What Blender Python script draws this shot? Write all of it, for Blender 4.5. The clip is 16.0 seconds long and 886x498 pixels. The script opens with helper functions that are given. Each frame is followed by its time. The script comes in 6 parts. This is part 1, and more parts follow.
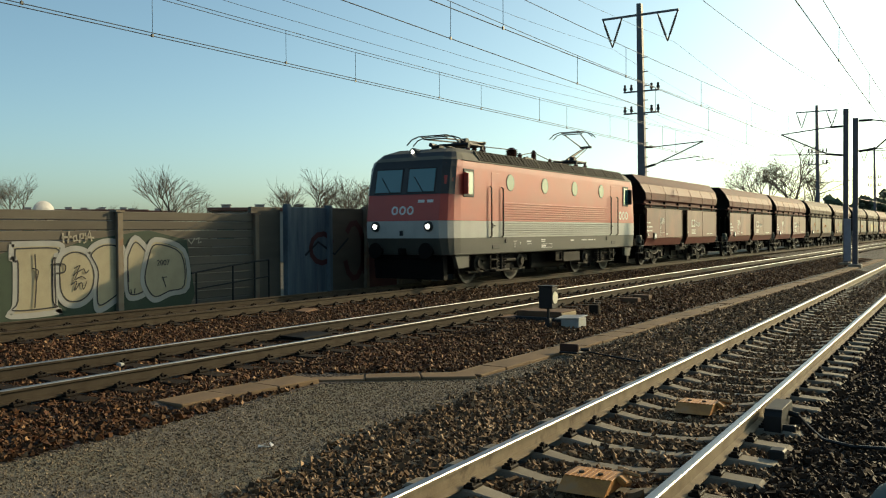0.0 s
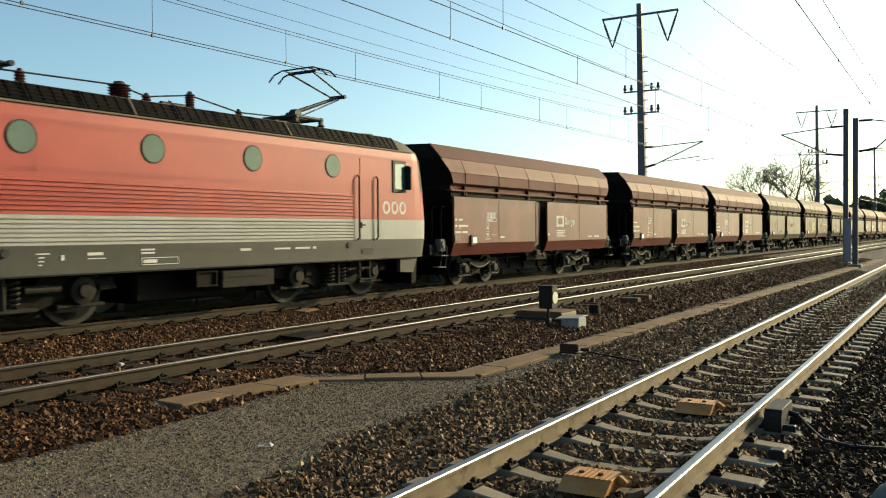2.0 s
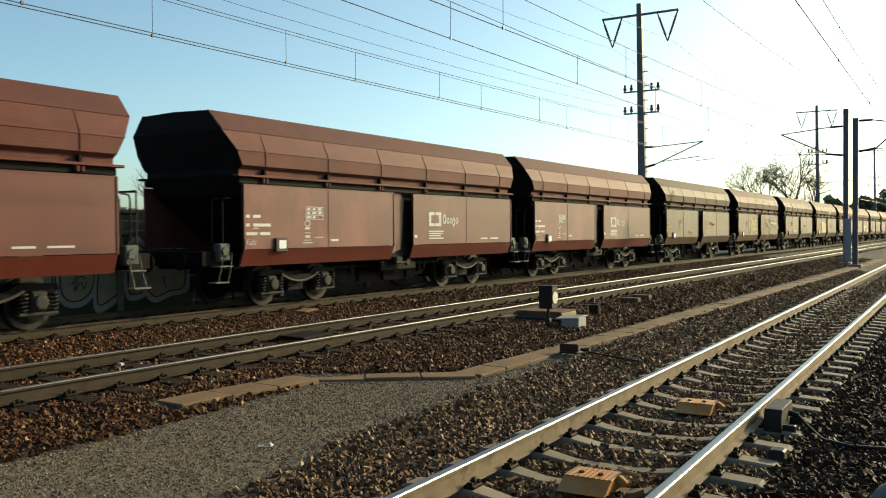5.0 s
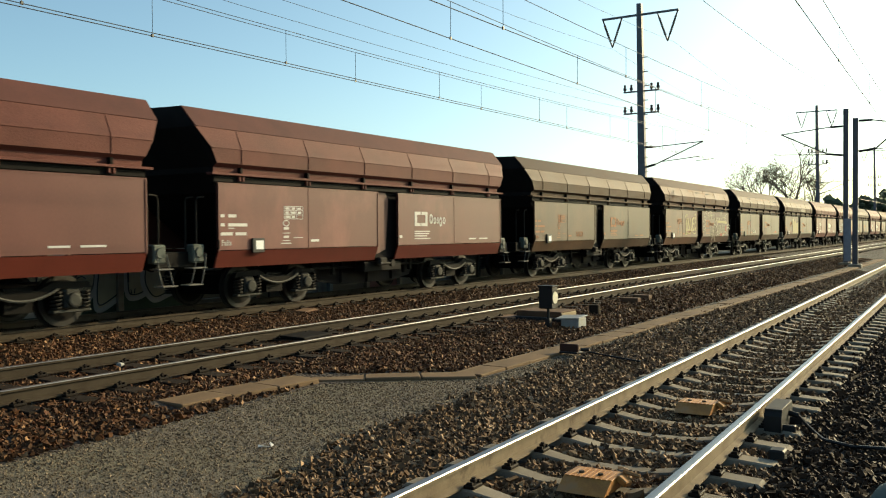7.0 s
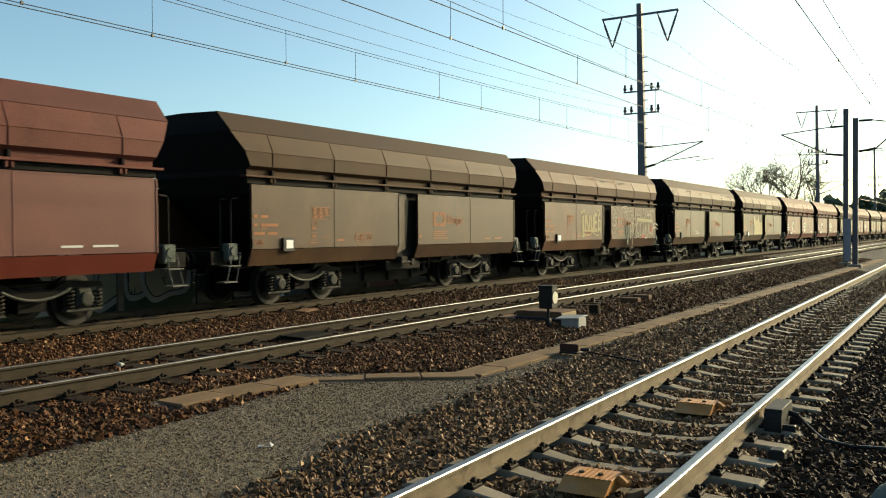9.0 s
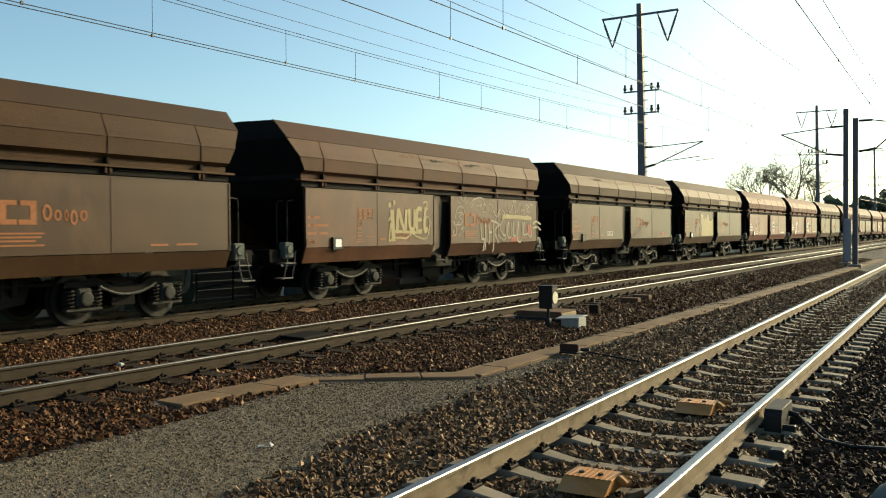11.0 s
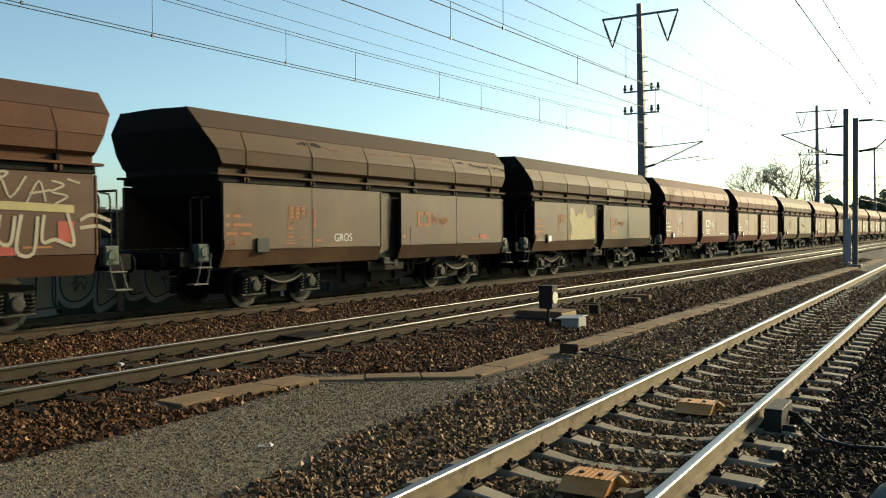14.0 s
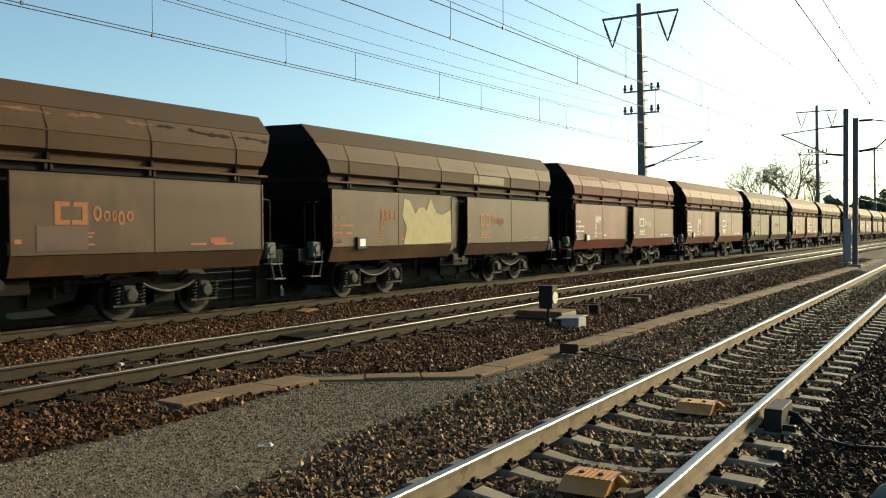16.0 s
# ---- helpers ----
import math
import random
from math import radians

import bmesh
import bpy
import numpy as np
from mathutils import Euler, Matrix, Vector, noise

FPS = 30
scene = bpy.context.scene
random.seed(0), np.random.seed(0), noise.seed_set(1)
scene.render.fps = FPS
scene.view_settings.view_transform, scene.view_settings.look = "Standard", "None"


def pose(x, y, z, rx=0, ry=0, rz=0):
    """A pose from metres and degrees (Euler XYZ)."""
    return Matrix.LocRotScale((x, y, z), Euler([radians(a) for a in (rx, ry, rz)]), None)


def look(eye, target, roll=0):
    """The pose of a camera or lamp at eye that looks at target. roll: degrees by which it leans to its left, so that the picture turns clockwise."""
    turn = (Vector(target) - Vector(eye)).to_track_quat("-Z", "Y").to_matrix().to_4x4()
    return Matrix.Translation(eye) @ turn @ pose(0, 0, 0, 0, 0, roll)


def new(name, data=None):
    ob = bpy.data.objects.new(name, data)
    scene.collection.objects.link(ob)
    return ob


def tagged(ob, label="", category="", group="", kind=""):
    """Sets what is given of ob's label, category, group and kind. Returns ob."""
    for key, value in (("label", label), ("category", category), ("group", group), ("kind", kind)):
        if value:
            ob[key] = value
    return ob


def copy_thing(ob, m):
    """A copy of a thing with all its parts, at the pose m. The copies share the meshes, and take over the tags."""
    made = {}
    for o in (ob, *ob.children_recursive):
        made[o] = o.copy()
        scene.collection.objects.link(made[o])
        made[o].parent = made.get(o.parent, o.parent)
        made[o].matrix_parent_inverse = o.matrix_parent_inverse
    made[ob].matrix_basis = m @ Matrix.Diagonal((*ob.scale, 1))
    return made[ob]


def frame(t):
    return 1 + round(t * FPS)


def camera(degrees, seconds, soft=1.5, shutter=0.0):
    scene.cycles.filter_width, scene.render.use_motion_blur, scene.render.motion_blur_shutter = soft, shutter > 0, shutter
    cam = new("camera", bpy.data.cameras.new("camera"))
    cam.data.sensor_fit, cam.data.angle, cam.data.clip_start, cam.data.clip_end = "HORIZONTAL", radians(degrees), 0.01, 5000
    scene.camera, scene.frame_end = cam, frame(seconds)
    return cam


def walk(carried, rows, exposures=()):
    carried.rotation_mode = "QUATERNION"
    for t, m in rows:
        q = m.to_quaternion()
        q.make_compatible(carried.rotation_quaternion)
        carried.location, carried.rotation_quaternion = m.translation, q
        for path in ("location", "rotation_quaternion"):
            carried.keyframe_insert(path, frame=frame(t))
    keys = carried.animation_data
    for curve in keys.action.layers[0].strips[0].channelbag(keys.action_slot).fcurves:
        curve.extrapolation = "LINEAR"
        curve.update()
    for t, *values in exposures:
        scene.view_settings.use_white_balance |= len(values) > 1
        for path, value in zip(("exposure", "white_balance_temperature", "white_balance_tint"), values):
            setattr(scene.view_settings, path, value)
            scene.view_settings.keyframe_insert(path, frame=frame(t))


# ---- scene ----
# The camera stands still on a tripod beside the near track.
cam = camera(53.53, 16.0, soft=1.1, shutter=0.18)
EYE = Vector((0.0, 0.0, 1.5845))
VIEW = look(EYE, EYE + 10 * Vector((0.84985, 0.52666, -0.0196)), -0.378)
walk(cam, [(0.0, VIEW), (16.0, VIEW)], [(0.0, 0.42, 7300, 3), (0.6, 0.46, 7300, 3), (2.0, 0.64, 7300, 3), (16.0, 0.68, 7300, 3)])

# ---- light ----
SUN_WAY = Vector((2.2, -1.0, 0.9)).normalized()      # towards the sun
SUN_ELEV = math.asin(SUN_WAY.z)
SUN_AZ = math.atan2(SUN_WAY.x, SUN_WAY.y)             # clockwise from +Y
world = bpy.data.worlds.new("sky")
scene.world = world
world.use_nodes = True
wn = world.node_tree.nodes
sky = wn.new("ShaderNodeTexSky")
sky.sky_type = "NISHITA"
sky.sun_disc = False
sky.sun_elevation, sky.sun_rotation = SUN_ELEV, SUN_AZ
sky.air_density, sky.dust_density, sky.ozone_density = 0.7, 1.9, 2.0
wn["Background"].inputs["Strength"].default_value = 0.137
tint = wn.new("ShaderNodeMix")                        # a slightly cyan spring sky
tint.data_type, tint.blend_type = "RGBA", "MULTIPLY"
tint.inputs[0].default_value = 1.0
tint.inputs[7].default_value = (0.92, 1.09, 1.03, 1.0)
world.node_tree.links.new(sky.outputs[0], tint.inputs[6])
world.node_tree.links.new(tint.outputs[2], wn["Background"].inputs["Color"])
sun = new("sun", bpy.data.lights.new("sun", "SUN"))
sun.data.energy, sun.data.angle, sun.data.color = 3.9, radians(0.53), (1.0, 0.81, 0.54)
sun.matrix_basis = look(SUN_WAY * 50, (0, 0, 0))


# ---- materials ----
MATS = {}


def mat(name, a, b=None, rough=0.6, metal=0.0, scale=4.0, fine=60.0, bump=0.15, depth=0.01, rand=0.0,
        stretch=(1, 1, 1), wear=None, wear_amt=0.0, island=False, spec=0.25):
    """Paint, metal, wood, stone: two colours mixed by coarse and fine noise, a wear colour in patches, fine relief."""
    if name in MATS:
        return MATS[name]
    m = bpy.data.materials.new(name)
    MATS[name] = m
    m.use_nodes = True
    nt = m.node_tree
    n, ln = nt.nodes, nt.links.new
    bs = n["Principled BSDF"]
    b = b or tuple(c * 0.8 for c in a)
    co = n.new("ShaderNodeTexCoord")
    mp = n.new("ShaderNodeMapping")
    mp.inputs["Scale"].default_value = stretch
    ln(co.outputs["Object"], mp.inputs["Vector"])
    n1, n2 = n.new("ShaderNodeTexNoise"), n.new("ShaderNodeTexNoise")
    for q, s, d in ((n1, scale, 5.0), (n2, fine, 3.0)):
        q.inputs["Scale"].default_value, q.inputs["Detail"].default_value = s, d
        ln(mp.outputs[0], q.inputs["Vector"])
    mixf = n.new("ShaderNodeMath")
    mixf.operation = "MULTIPLY_ADD"
    ln(n1.outputs[0], mixf.inputs[0])
    mixf.inputs[1].default_value = 0.7
    sc = n.new("ShaderNodeMath")
    sc.operation = "MULTIPLY"
    sc.inputs[1].default_value = 0.3
    ln(n2.outputs[0], sc.inputs[0])
    ln(sc.outputs[0], mixf.inputs[2])
    ramp = n.new("ShaderNodeValToRGB")
    ramp.color_ramp.elements[0].position, ramp.color_ramp.elements[1].position = 0.32, 0.68
    ramp.color_ramp.elements[0].color, ramp.color_ramp.elements[1].color = (*b, 1), (*a, 1)
    ln(mixf.outputs[0], ramp.inputs[0])
    col = ramp.outputs[0]
    if wear:
        n3 = n.new("ShaderNodeTexNoise")
        n3.inputs["Scale"].default_value, n3.inputs["Detail"].default_value = scale * 0.55, 8.0
        n3.inputs["Roughness"].default_value = 0.65
        ln(mp.outputs[0], n3.inputs["Vector"])
        r3 = n.new("ShaderNodeValToRGB")
        r3.color_ramp.elements[0].position = 0.66 - 0.25 * wear_amt
        r3.color_ramp.elements[1].position = 0.78 - 0.2 * wear_amt
        ln(n3.outputs[0], r3.inputs[0])
        mx = n.new("ShaderNodeMix")
        mx.data_type = "RGBA"
        ln(r3.outputs[0], mx.inputs[0])
        ln(col, mx.inputs[6])
        mx.inputs[7].default_value = (*wear, 1)
        col = mx.outputs[2]
    if rand:
        if island:
            src = n.new("ShaderNodeNewGeometry").outputs["Random Per Island"]
        else:
            src = n.new("ShaderNodeObjectInfo").outputs["Random"]
        mr = n.new("ShaderNodeMapRange")
        mr.inputs["To Min"].default_value, mr.inputs["To Max"].default_value = 1 - rand, 1 + rand
        ln(src, mr.inputs[0])
        hs = n.new("ShaderNodeHueSaturation")
        ln(mr.outputs[0], hs.inputs["Value"])
        ln(col, hs.inputs["Color"])
        col = hs.outputs[0]
    ln(col, bs.inputs["Base Color"])
    rr = n.new("ShaderNodeMapRange")
    rr.inputs["To Min"].default_value, rr.inputs["To Max"].default_value = max(0.03, rough - 0.12), min(1, rough + 0.12)
    ln(mixf.outputs[0], rr.inputs[0])
    ln(rr.outputs[0], bs.inputs["Roughness"])
    bs.inputs["Metallic"].default_value = metal
    bs.inputs["Specular IOR Level"].default_value = spec
    if bump:
        bp = n.new("ShaderNodeBump")
        bp.inputs["Strength"].default_value, bp.inputs["Distance"].default_value = bump, depth
        ln(mixf.outputs[0], bp.inputs["Height"])
        ln(bp.outputs[0], bs.inputs["Normal"])
    return m


def glow(name, color, strength):
    m = bpy.data.materials.new(name)
    m.use_nodes = True
    bs = m.node_tree.nodes["Principled BSDF"]
    bs.inputs["Base Color"].default_value = (*color, 1)
    bs.inputs["Emission Color"].default_value = (*color, 1)
    bs.inputs["Emission Strength"].default_value = strength
    return m


STEEL_TOP = mat("rail_head_steel", (0.29, 0.28, 0.265), (0.19, 0.18, 0.165), 0.36, 1.0, 3, 40, 0.05, stretch=(0.3, 6, 6))
STEEL_NEAR = mat("worn_bluish_rail_head", (0.27, 0.27, 0.27), (0.19, 0.185, 0.18), 0.42, 1.0, 3, 40, 0.05, stretch=(0.3, 6, 6))
RAIL_NEAR = mat("dusty_tan_rail_web", (0.205, 0.16, 0.105), (0.125, 0.092, 0.058), 0.75, 0.0, 5, 80, 0.2, 0.004, wear=(0.07, 0.05, 0.034), wear_amt=0.5, spec=0.15)
RAIL = mat("rusty_rail_web", (0.0574, 0.0445, 0.0302), (0.0345, 0.0245, 0.0158), 0.75, 0.0, 6, 80, 0.2, 0.004, rand=0.1, spec=0.1)
CONC = mat("weathered_concrete", (0.24, 0.205, 0.155), (0.14, 0.117, 0.086), 0.85, 0, 5, 70, 0.3, 0.006, rand=0.18)
SLAB = mat("brown_concrete_slab", (0.165, 0.105, 0.057), (0.105, 0.066, 0.035), 0.9, 0, 4, 60, 0.3, 0.006, rand=0.15)
WOODTIE = mat("dark_wooden_sleeper", (0.028, 0.0196, 0.0134), (0.014, 0.0098, 0.007), 0.9, 0, 5, 50, 0.4, 0.01, rand=0.25, stretch=(6, 1, 3), spec=0.1)
CLIP = mat("dark_rail_clip", (0.024, 0.018, 0.014), (0.012, 0.01, 0.008), 0.7, 0.4, 10, 90, 0.2, 0.004, spec=0.1)


def stone_mat(name, colours, rough=0.7, spec=0.14):
    """Broken stone: every piece takes one of the colours, with fine grain on it."""
    m = bpy.data.materials.new(name)
    m.use_nodes = True
    n, ln = m.node_tree.nodes, m.node_tree.links.new
    bs = n["Principled BSDF"]
    geo = n.new("ShaderNodeNewGeometry")
    ramp = n.new("ShaderNodeValToRGB")
    ramp.color_ramp.interpolation = "LINEAR"
    el = ramp.color_ramp.elements
    while len(el) < len(colours):
        el.new(0.5)
    for k, c in enumerate(colours):
        el[k].position = k / (len(colours) - 1)
        el[k].color = (*c, 1)
    ln(geo.outputs["Random Per Island"], ramp.inputs[0])
    co, ns = n.new("ShaderNodeTexCoord"), n.new("ShaderNodeTexNoise")
    ns.inputs["Scale"].default_value, ns.inputs["Detail"].default_value = 45, 4
    ln(co.outputs["Object"], ns.inputs["Vector"])
    mr = n.new("ShaderNodeMapRange")
    mr.inputs["To Min"].default_value, mr.inputs["To Max"].default_value = 0.55, 1.45
    ln(ns.outputs[0], mr.inputs[0])
    hs = n.new("ShaderNodeHueSaturation")
    ln(mr.outputs[0], hs.inputs["Value"])
    ln(ramp.outputs[0], hs.inputs["Color"])
    ln(hs.outputs[0], bs.inputs["Base Color"])
    bs.inputs["Roughness"].default_value = rough
    bs.inputs["Specular IOR Level"].default_value = spec
    return m


STONE_G = stone_mat("grey_brown_ballast_stone", [(0.032, 0.0194, 0.0105), (0.08, 0.0467, 0.0244), (0.1387, 0.0806, 0.0407), (0.0479, 0.0306, 0.0186), (0.1813, 0.1047, 0.0494), (0.1066, 0.0661, 0.0372), (0.0587, 0.0306, 0.014), (0.2134, 0.129, 0.0668), (0.384, 0.258, 0.151)])
STONE_R = stone_mat("rusty_ballast_stone", [(0.0176, 0.008, 0.0034), (0.048, 0.0206, 0.0084), (0.0799, 0.0332, 0.0116), (0.0281, 0.0126, 0.0054), (0.104, 0.0446, 0.0167), (0.04, 0.0172, 0.0066), (0.0681, 0.0217, 0.0066), (0.12, 0.0572, 0.0241), (0.2559, 0.1431, 0.0707)])
# A darker set of stone colours that stands in for shade on the ground.
STONE_D = stone_mat("shade_darkened_ballast_stone", [(0.0081, 0.0046, 0.0026), (0.0232, 0.0116, 0.0056), (0.0377, 0.0185, 0.0087), (0.0145, 0.0074, 0.0038), (0.0494, 0.0228, 0.0101), (0.0174, 0.0091, 0.0047), (0.0291, 0.0132, 0.0056), (0.0696, 0.0373, 0.0188)])
ORANGE = mat("orange_yellow_plastic", (0.46, 0.2, 0.045), (0.24, 0.098, 0.026), 0.55, 0, 8, 70, 0.2, 0.004, wear=(0.30, 0.16, 0.07), wear_amt=0.7)
BLACK = mat("black_painted_steel", (0.02, 0.02, 0.02), (0.01, 0.01, 0.01), 0.55, 0.1, 6, 70, 0.15, 0.003)
DARKBOX = mat("dark_grey_painted_metal", (0.0162, 0.0153, 0.0144), (0.0108, 0.0099, 0.009), 0.6, 0.1, 5, 60, 0.15, 0.003)
# Dirty steel, darkened far down: the shade under the train is in its colour.
UNDER = mat("dirty_shade_black_steel", (0.00647, 0.00563, 0.0047), (0.00294, 0.00259, 0.00235), 0.75, 0.1, 6, 60, 0.25, 0.005, rand=0.15, spec=0.1)
GREYGEAR = mat("dusty_grey_running_gear", (0.0288, 0.0264, 0.0222), (0.0156, 0.0138, 0.0114), 0.7, 0.1, 7, 60, 0.25, 0.005, rand=0.15, spec=0.1)
AXLEBOX = mat("dusty_grey_green_axle_box", (0.05, 0.05, 0.043), (0.022, 0.022, 0.018), 0.7, 0, 8, 60, 0.25, 0.005, spec=0.15)
HOSE = mat("dusty_grey_hose", (0.066, 0.066, 0.058), (0.04, 0.04, 0.035), 0.7, 0, 8, 60, 0.1, 0.003)
WHEEL = mat("worn_wheel_steel", (0.02, 0.0175, 0.0145), (0.01, 0.0085, 0.007), 0.6, 0.1, 4, 50, 0.1, 0.002)
WHITE = mat("white_marking_paint", (0.585, 0.57, 0.54), (0.465, 0.45, 0.42), 0.6, 0, 20, 90, 0.05, 0.001)
PAPER = mat("white_paper_placard", (0.85, 0.84, 0.82), (0.75, 0.74, 0.72), 0.5, 0, 30, 90, 0.05, 0.001)
ORMARK = mat("faded_orange_marking_paint", (0.31, 0.115, 0.0425), (0.21, 0.08, 0.035), 0.7, 0, 12, 80, 0.05, 0.001)
MASTM = mat("galvanised_mast_steel", (0.136, 0.13, 0.143), (0.0907, 0.0851, 0.0921), 0.6, 0.3, 4, 60, 0.1, 0.003)
WIRE = mat("oxidised_copper_wire", (0.10, 0.10, 0.095), (0.07, 0.07, 0.065), 0.5, 0.4, 4, 60, 0)
INSUL = mat("brown_glazed_insulator", (0.075, 0.03, 0.022), (0.05, 0.02, 0.016), 0.25, 0, 8, 60, 0)


# ---- mesh building ----
class Geo:
    """Collects simple solids into one mesh."""

    def __init__(self):
        self.v, self.f = [], []

    def add(self, vs, fs):
        k = len(self.v)
        self.v += [tuple(p) for p in vs]
        self.f += [tuple(i + k for i in q) for q in fs]
        return self

    def box(self, c, s, rot=None, bev=0.0):
        """A box with chamfered edges round c, of size s."""
        h = [max(x / 2, 1e-4) for x in s]
        if bev <= 0:
            vs = [(x * h[0], y * h[1], z * h[2]) for x in (-1, 1) for y in (-1, 1) for z in (-1, 1)]
            fs = [(0, 1, 3, 2), (4, 6, 7, 5), (0, 4, 5, 1), (2, 3, 7, 6), (0, 2, 6, 4), (1, 5, 7, 3)]
        else:
            e = min(bev, *(x * 0.49 for x in h))
            vs, ids = [], {}
            for x in (-1, 1):
                for y in (-1, 1):
                    for z in (-1, 1):
                        for a in range(3):
                            ids[x, y, z, a] = len(vs)
                            d = [h[0] - e, h[1] - e, h[2] - e]
                            d[a] = h[a]
                            vs.append((x * d[0], y * d[1], z * d[2]))
            fs = []
            for a in range(3):
                b, g = (a + 1) % 3, (a + 2) % 3
                for sa in (-1, 1):
                    loop = []
                    for sb, sg in ((-1, -1), (1, -1), (1, 1), (-1, 1)):
                        q = [0, 0, 0]
                        q[a], q[b], q[g] = sa, sb, sg
                        loop.append(ids[(*q, a)])
                    fs.append(loop if sa > 0 else loop[::-1])
            for a in range(3):
                b, g = (a + 1) % 3, (a + 2) % 3
                for sb in (-1, 1):
                    for sg in (-1, 1):
                        loop = []
                        for sa, k in ((-1, b), (1, b), (1, g), (-1, g)):
                            q = [0, 0, 0]
                            q[a], q[b], q[g] = sa, sb, sg
                            loop.append(ids[(*q, k)])
                        fs.append(loop if sb * sg < 0 else loop[::-1])
            for x in (-1, 1):
                for y in (-1, 1):
                    for z in (-1, 1):
                        loop = [ids[x, y, z, a] for a in range(3)]
                        fs.append(loop if x * y * z > 0 else loop[::-1])
        m = Matrix.Translation(c) @ (rot.to_4x4() if rot is not None else Matrix.Identity(4))
        return self.add([m @ Vector(p) for p in vs], fs)

    def tube(self, p0, p1, r0, r1=None, n=10, caps=True):
        p0, p1 = Vector(p0), Vector(p1)
        r1 = r0 if r1 is None else r1
        q = (p1 - p0).to_track_quat("Z", "Y").to_matrix()
        vs = []
        for p, r in ((p0, r0), (p1, r1)):
            vs += [p + q @ Vector((r * math.cos(2 * math.pi * i / n), r * math.sin(2 * math.pi * i / n), 0)) for i in range(n)]
        fs = [(i, (i + 1) % n, n + (i + 1) % n, n + i) for i in range(n)]
        if caps:
            fs += [tuple(range(n))[::-1], tuple(range(n, 2 * n))]
        return self.add(vs, fs)

    def path(self, pts, r, n=6):
        """One bent rod through the points."""
        pts = [Vector(p) for p in pts]
        vs, fs = [], []
        for i, p in enumerate(pts):
            d = (pts[min(i + 1, len(pts) - 1)] - pts[max(i - 1, 0)]).normalized()
            u = d.cross(Vector((0, 0, 1)) if abs(d.z) < 0.9 else Vector((1, 0, 0))).normalized()
            w = d.cross(u)
            vs += [p + r * (math.cos(2 * math.pi * k / n) * u + math.sin(2 * math.pi * k / n) * w) for k in range(n)]
        for i in range(len(pts) - 1):
            fs += [(i * n + k, i * n + (k + 1) % n, i * n + n + (k + 1) % n, i * n + n + k) for k in range(n)]
        fs += [tuple(range(n))[::-1], tuple(range(len(vs) - n, len(vs)))]
        return self.add(vs, fs)

    def lathe(self, base, prof, axis="Z", n=14):
        """Rings of (height, radius) about an axis through base."""
        ax = {"X": Matrix.Rotation(math.pi / 2, 3, "Y"), "Y": Matrix.Rotation(-math.pi / 2, 3, "X"), "Z": Matrix.Identity(3)}[axis]
        vs, fs = [], []
        for hgt, r in prof:
            vs += [Vector(base) + ax @ Vector((r * math.cos(2 * math.pi * i / n), r * math.sin(2 * math.pi * i / n), hgt)) for i in range(n)]
        for k in range(len(prof) - 1):
            fs += [(k * n + i, k * n + (i + 1) % n, (k + 1) * n + (i + 1) % n, (k + 1) * n + i) for i in range(n)]
        fs += [tuple(range(n))[::-1], tuple(range((len(prof) - 1) * n, len(prof) * n))]
        return self.add(vs, fs)

    def prism(self, prof, x0, x1, shift=None):
        """A closed outline of (y, z) drawn along x."""
        n = len(prof)
        sh = shift or (lambda y, z, e: 0.0)
        vs = [(x0 + sh(y, z, 0), y, z) for y, z in prof] + [(x1 + sh(y, z, 1), y, z) for y, z in prof]
        fs = [(i, (i + 1) % n, n + (i + 1) % n, n + i) for i in range(n)]
        fs += [tuple(range(n))[::-1], tuple(range(n, 2 * n))]
        return self.add(vs, fs)

    def plate(self, prof, y0, y1):
        """A closed outline of (x, z) drawn along y."""
        n = len(prof)
        vs = [(x, y0, z) for x, z in prof] + [(x, y1, z) for x, z in prof]
        fs = [(i, (i + 1) % n, n + (i + 1) % n, n + i) for i in range(n)]
        fs += [tuple(range(n))[::-1], tuple(range(n, 2 * n))]
        return self.add(vs, fs)

    def slab(self, prof, z0, z1):
        """A closed outline of (x, y) drawn along z."""
        n = len(prof)
        vs = [(x, y, z0) for x, y in prof] + [(x, y, z1) for x, y in prof]
        fs = [(i, (i + 1) % n, n + (i + 1) % n, n + i) for i in range(n)]
        fs += [tuple(range(n))[::-1], tuple(range(n, 2 * n))]
        return self.add(vs, fs)

    def mesh(self, name, material, smooth=False):
        me = bpy.data.meshes.new(name)
        me.from_pydata(self.v, [], self.f)
        bm = bmesh.new()
        bm.from_mesh(me)
        bmesh.ops.recalc_face_normals(bm, faces=bm.faces)
        bm.to_mesh(me)
        bm.free()
        if smooth:
            me.polygons.foreach_set("use_smooth", [True] * len(me.polygons))
            me.set_sharp_from_angle(angle=radians(35))
        for q in (material if isinstance(material, (list, tuple)) else [material]):
            me.materials.append(q)
        return me


def ring_geo(cx, cy, rx, ry, kx, ky, turn):
    """A flat oval ring as one closed solid; turn maps (u, v, depth) to a point."""
    n = 18
    vs, fs = [], []
    for k in range(n):
        a = 2 * math.pi * k / n
        for fx, fy in ((1, 1), (kx, ky)):
            for d in (-0.003, 0.003):
                vs.append(turn(cx + rx * fx * math.cos(a), cy + ry * fy * math.sin(a), d))
    for k in range(n):
        p, q = 4 * k, 4 * ((k + 1) % n)
        fs += [(p, q, q + 1, p + 1), (p + 2, p + 3, q + 3, q + 2), (p, p + 2, q + 2, q), (p + 1, q + 1, q + 3, p + 3)]
    return Geo().add(vs, fs)


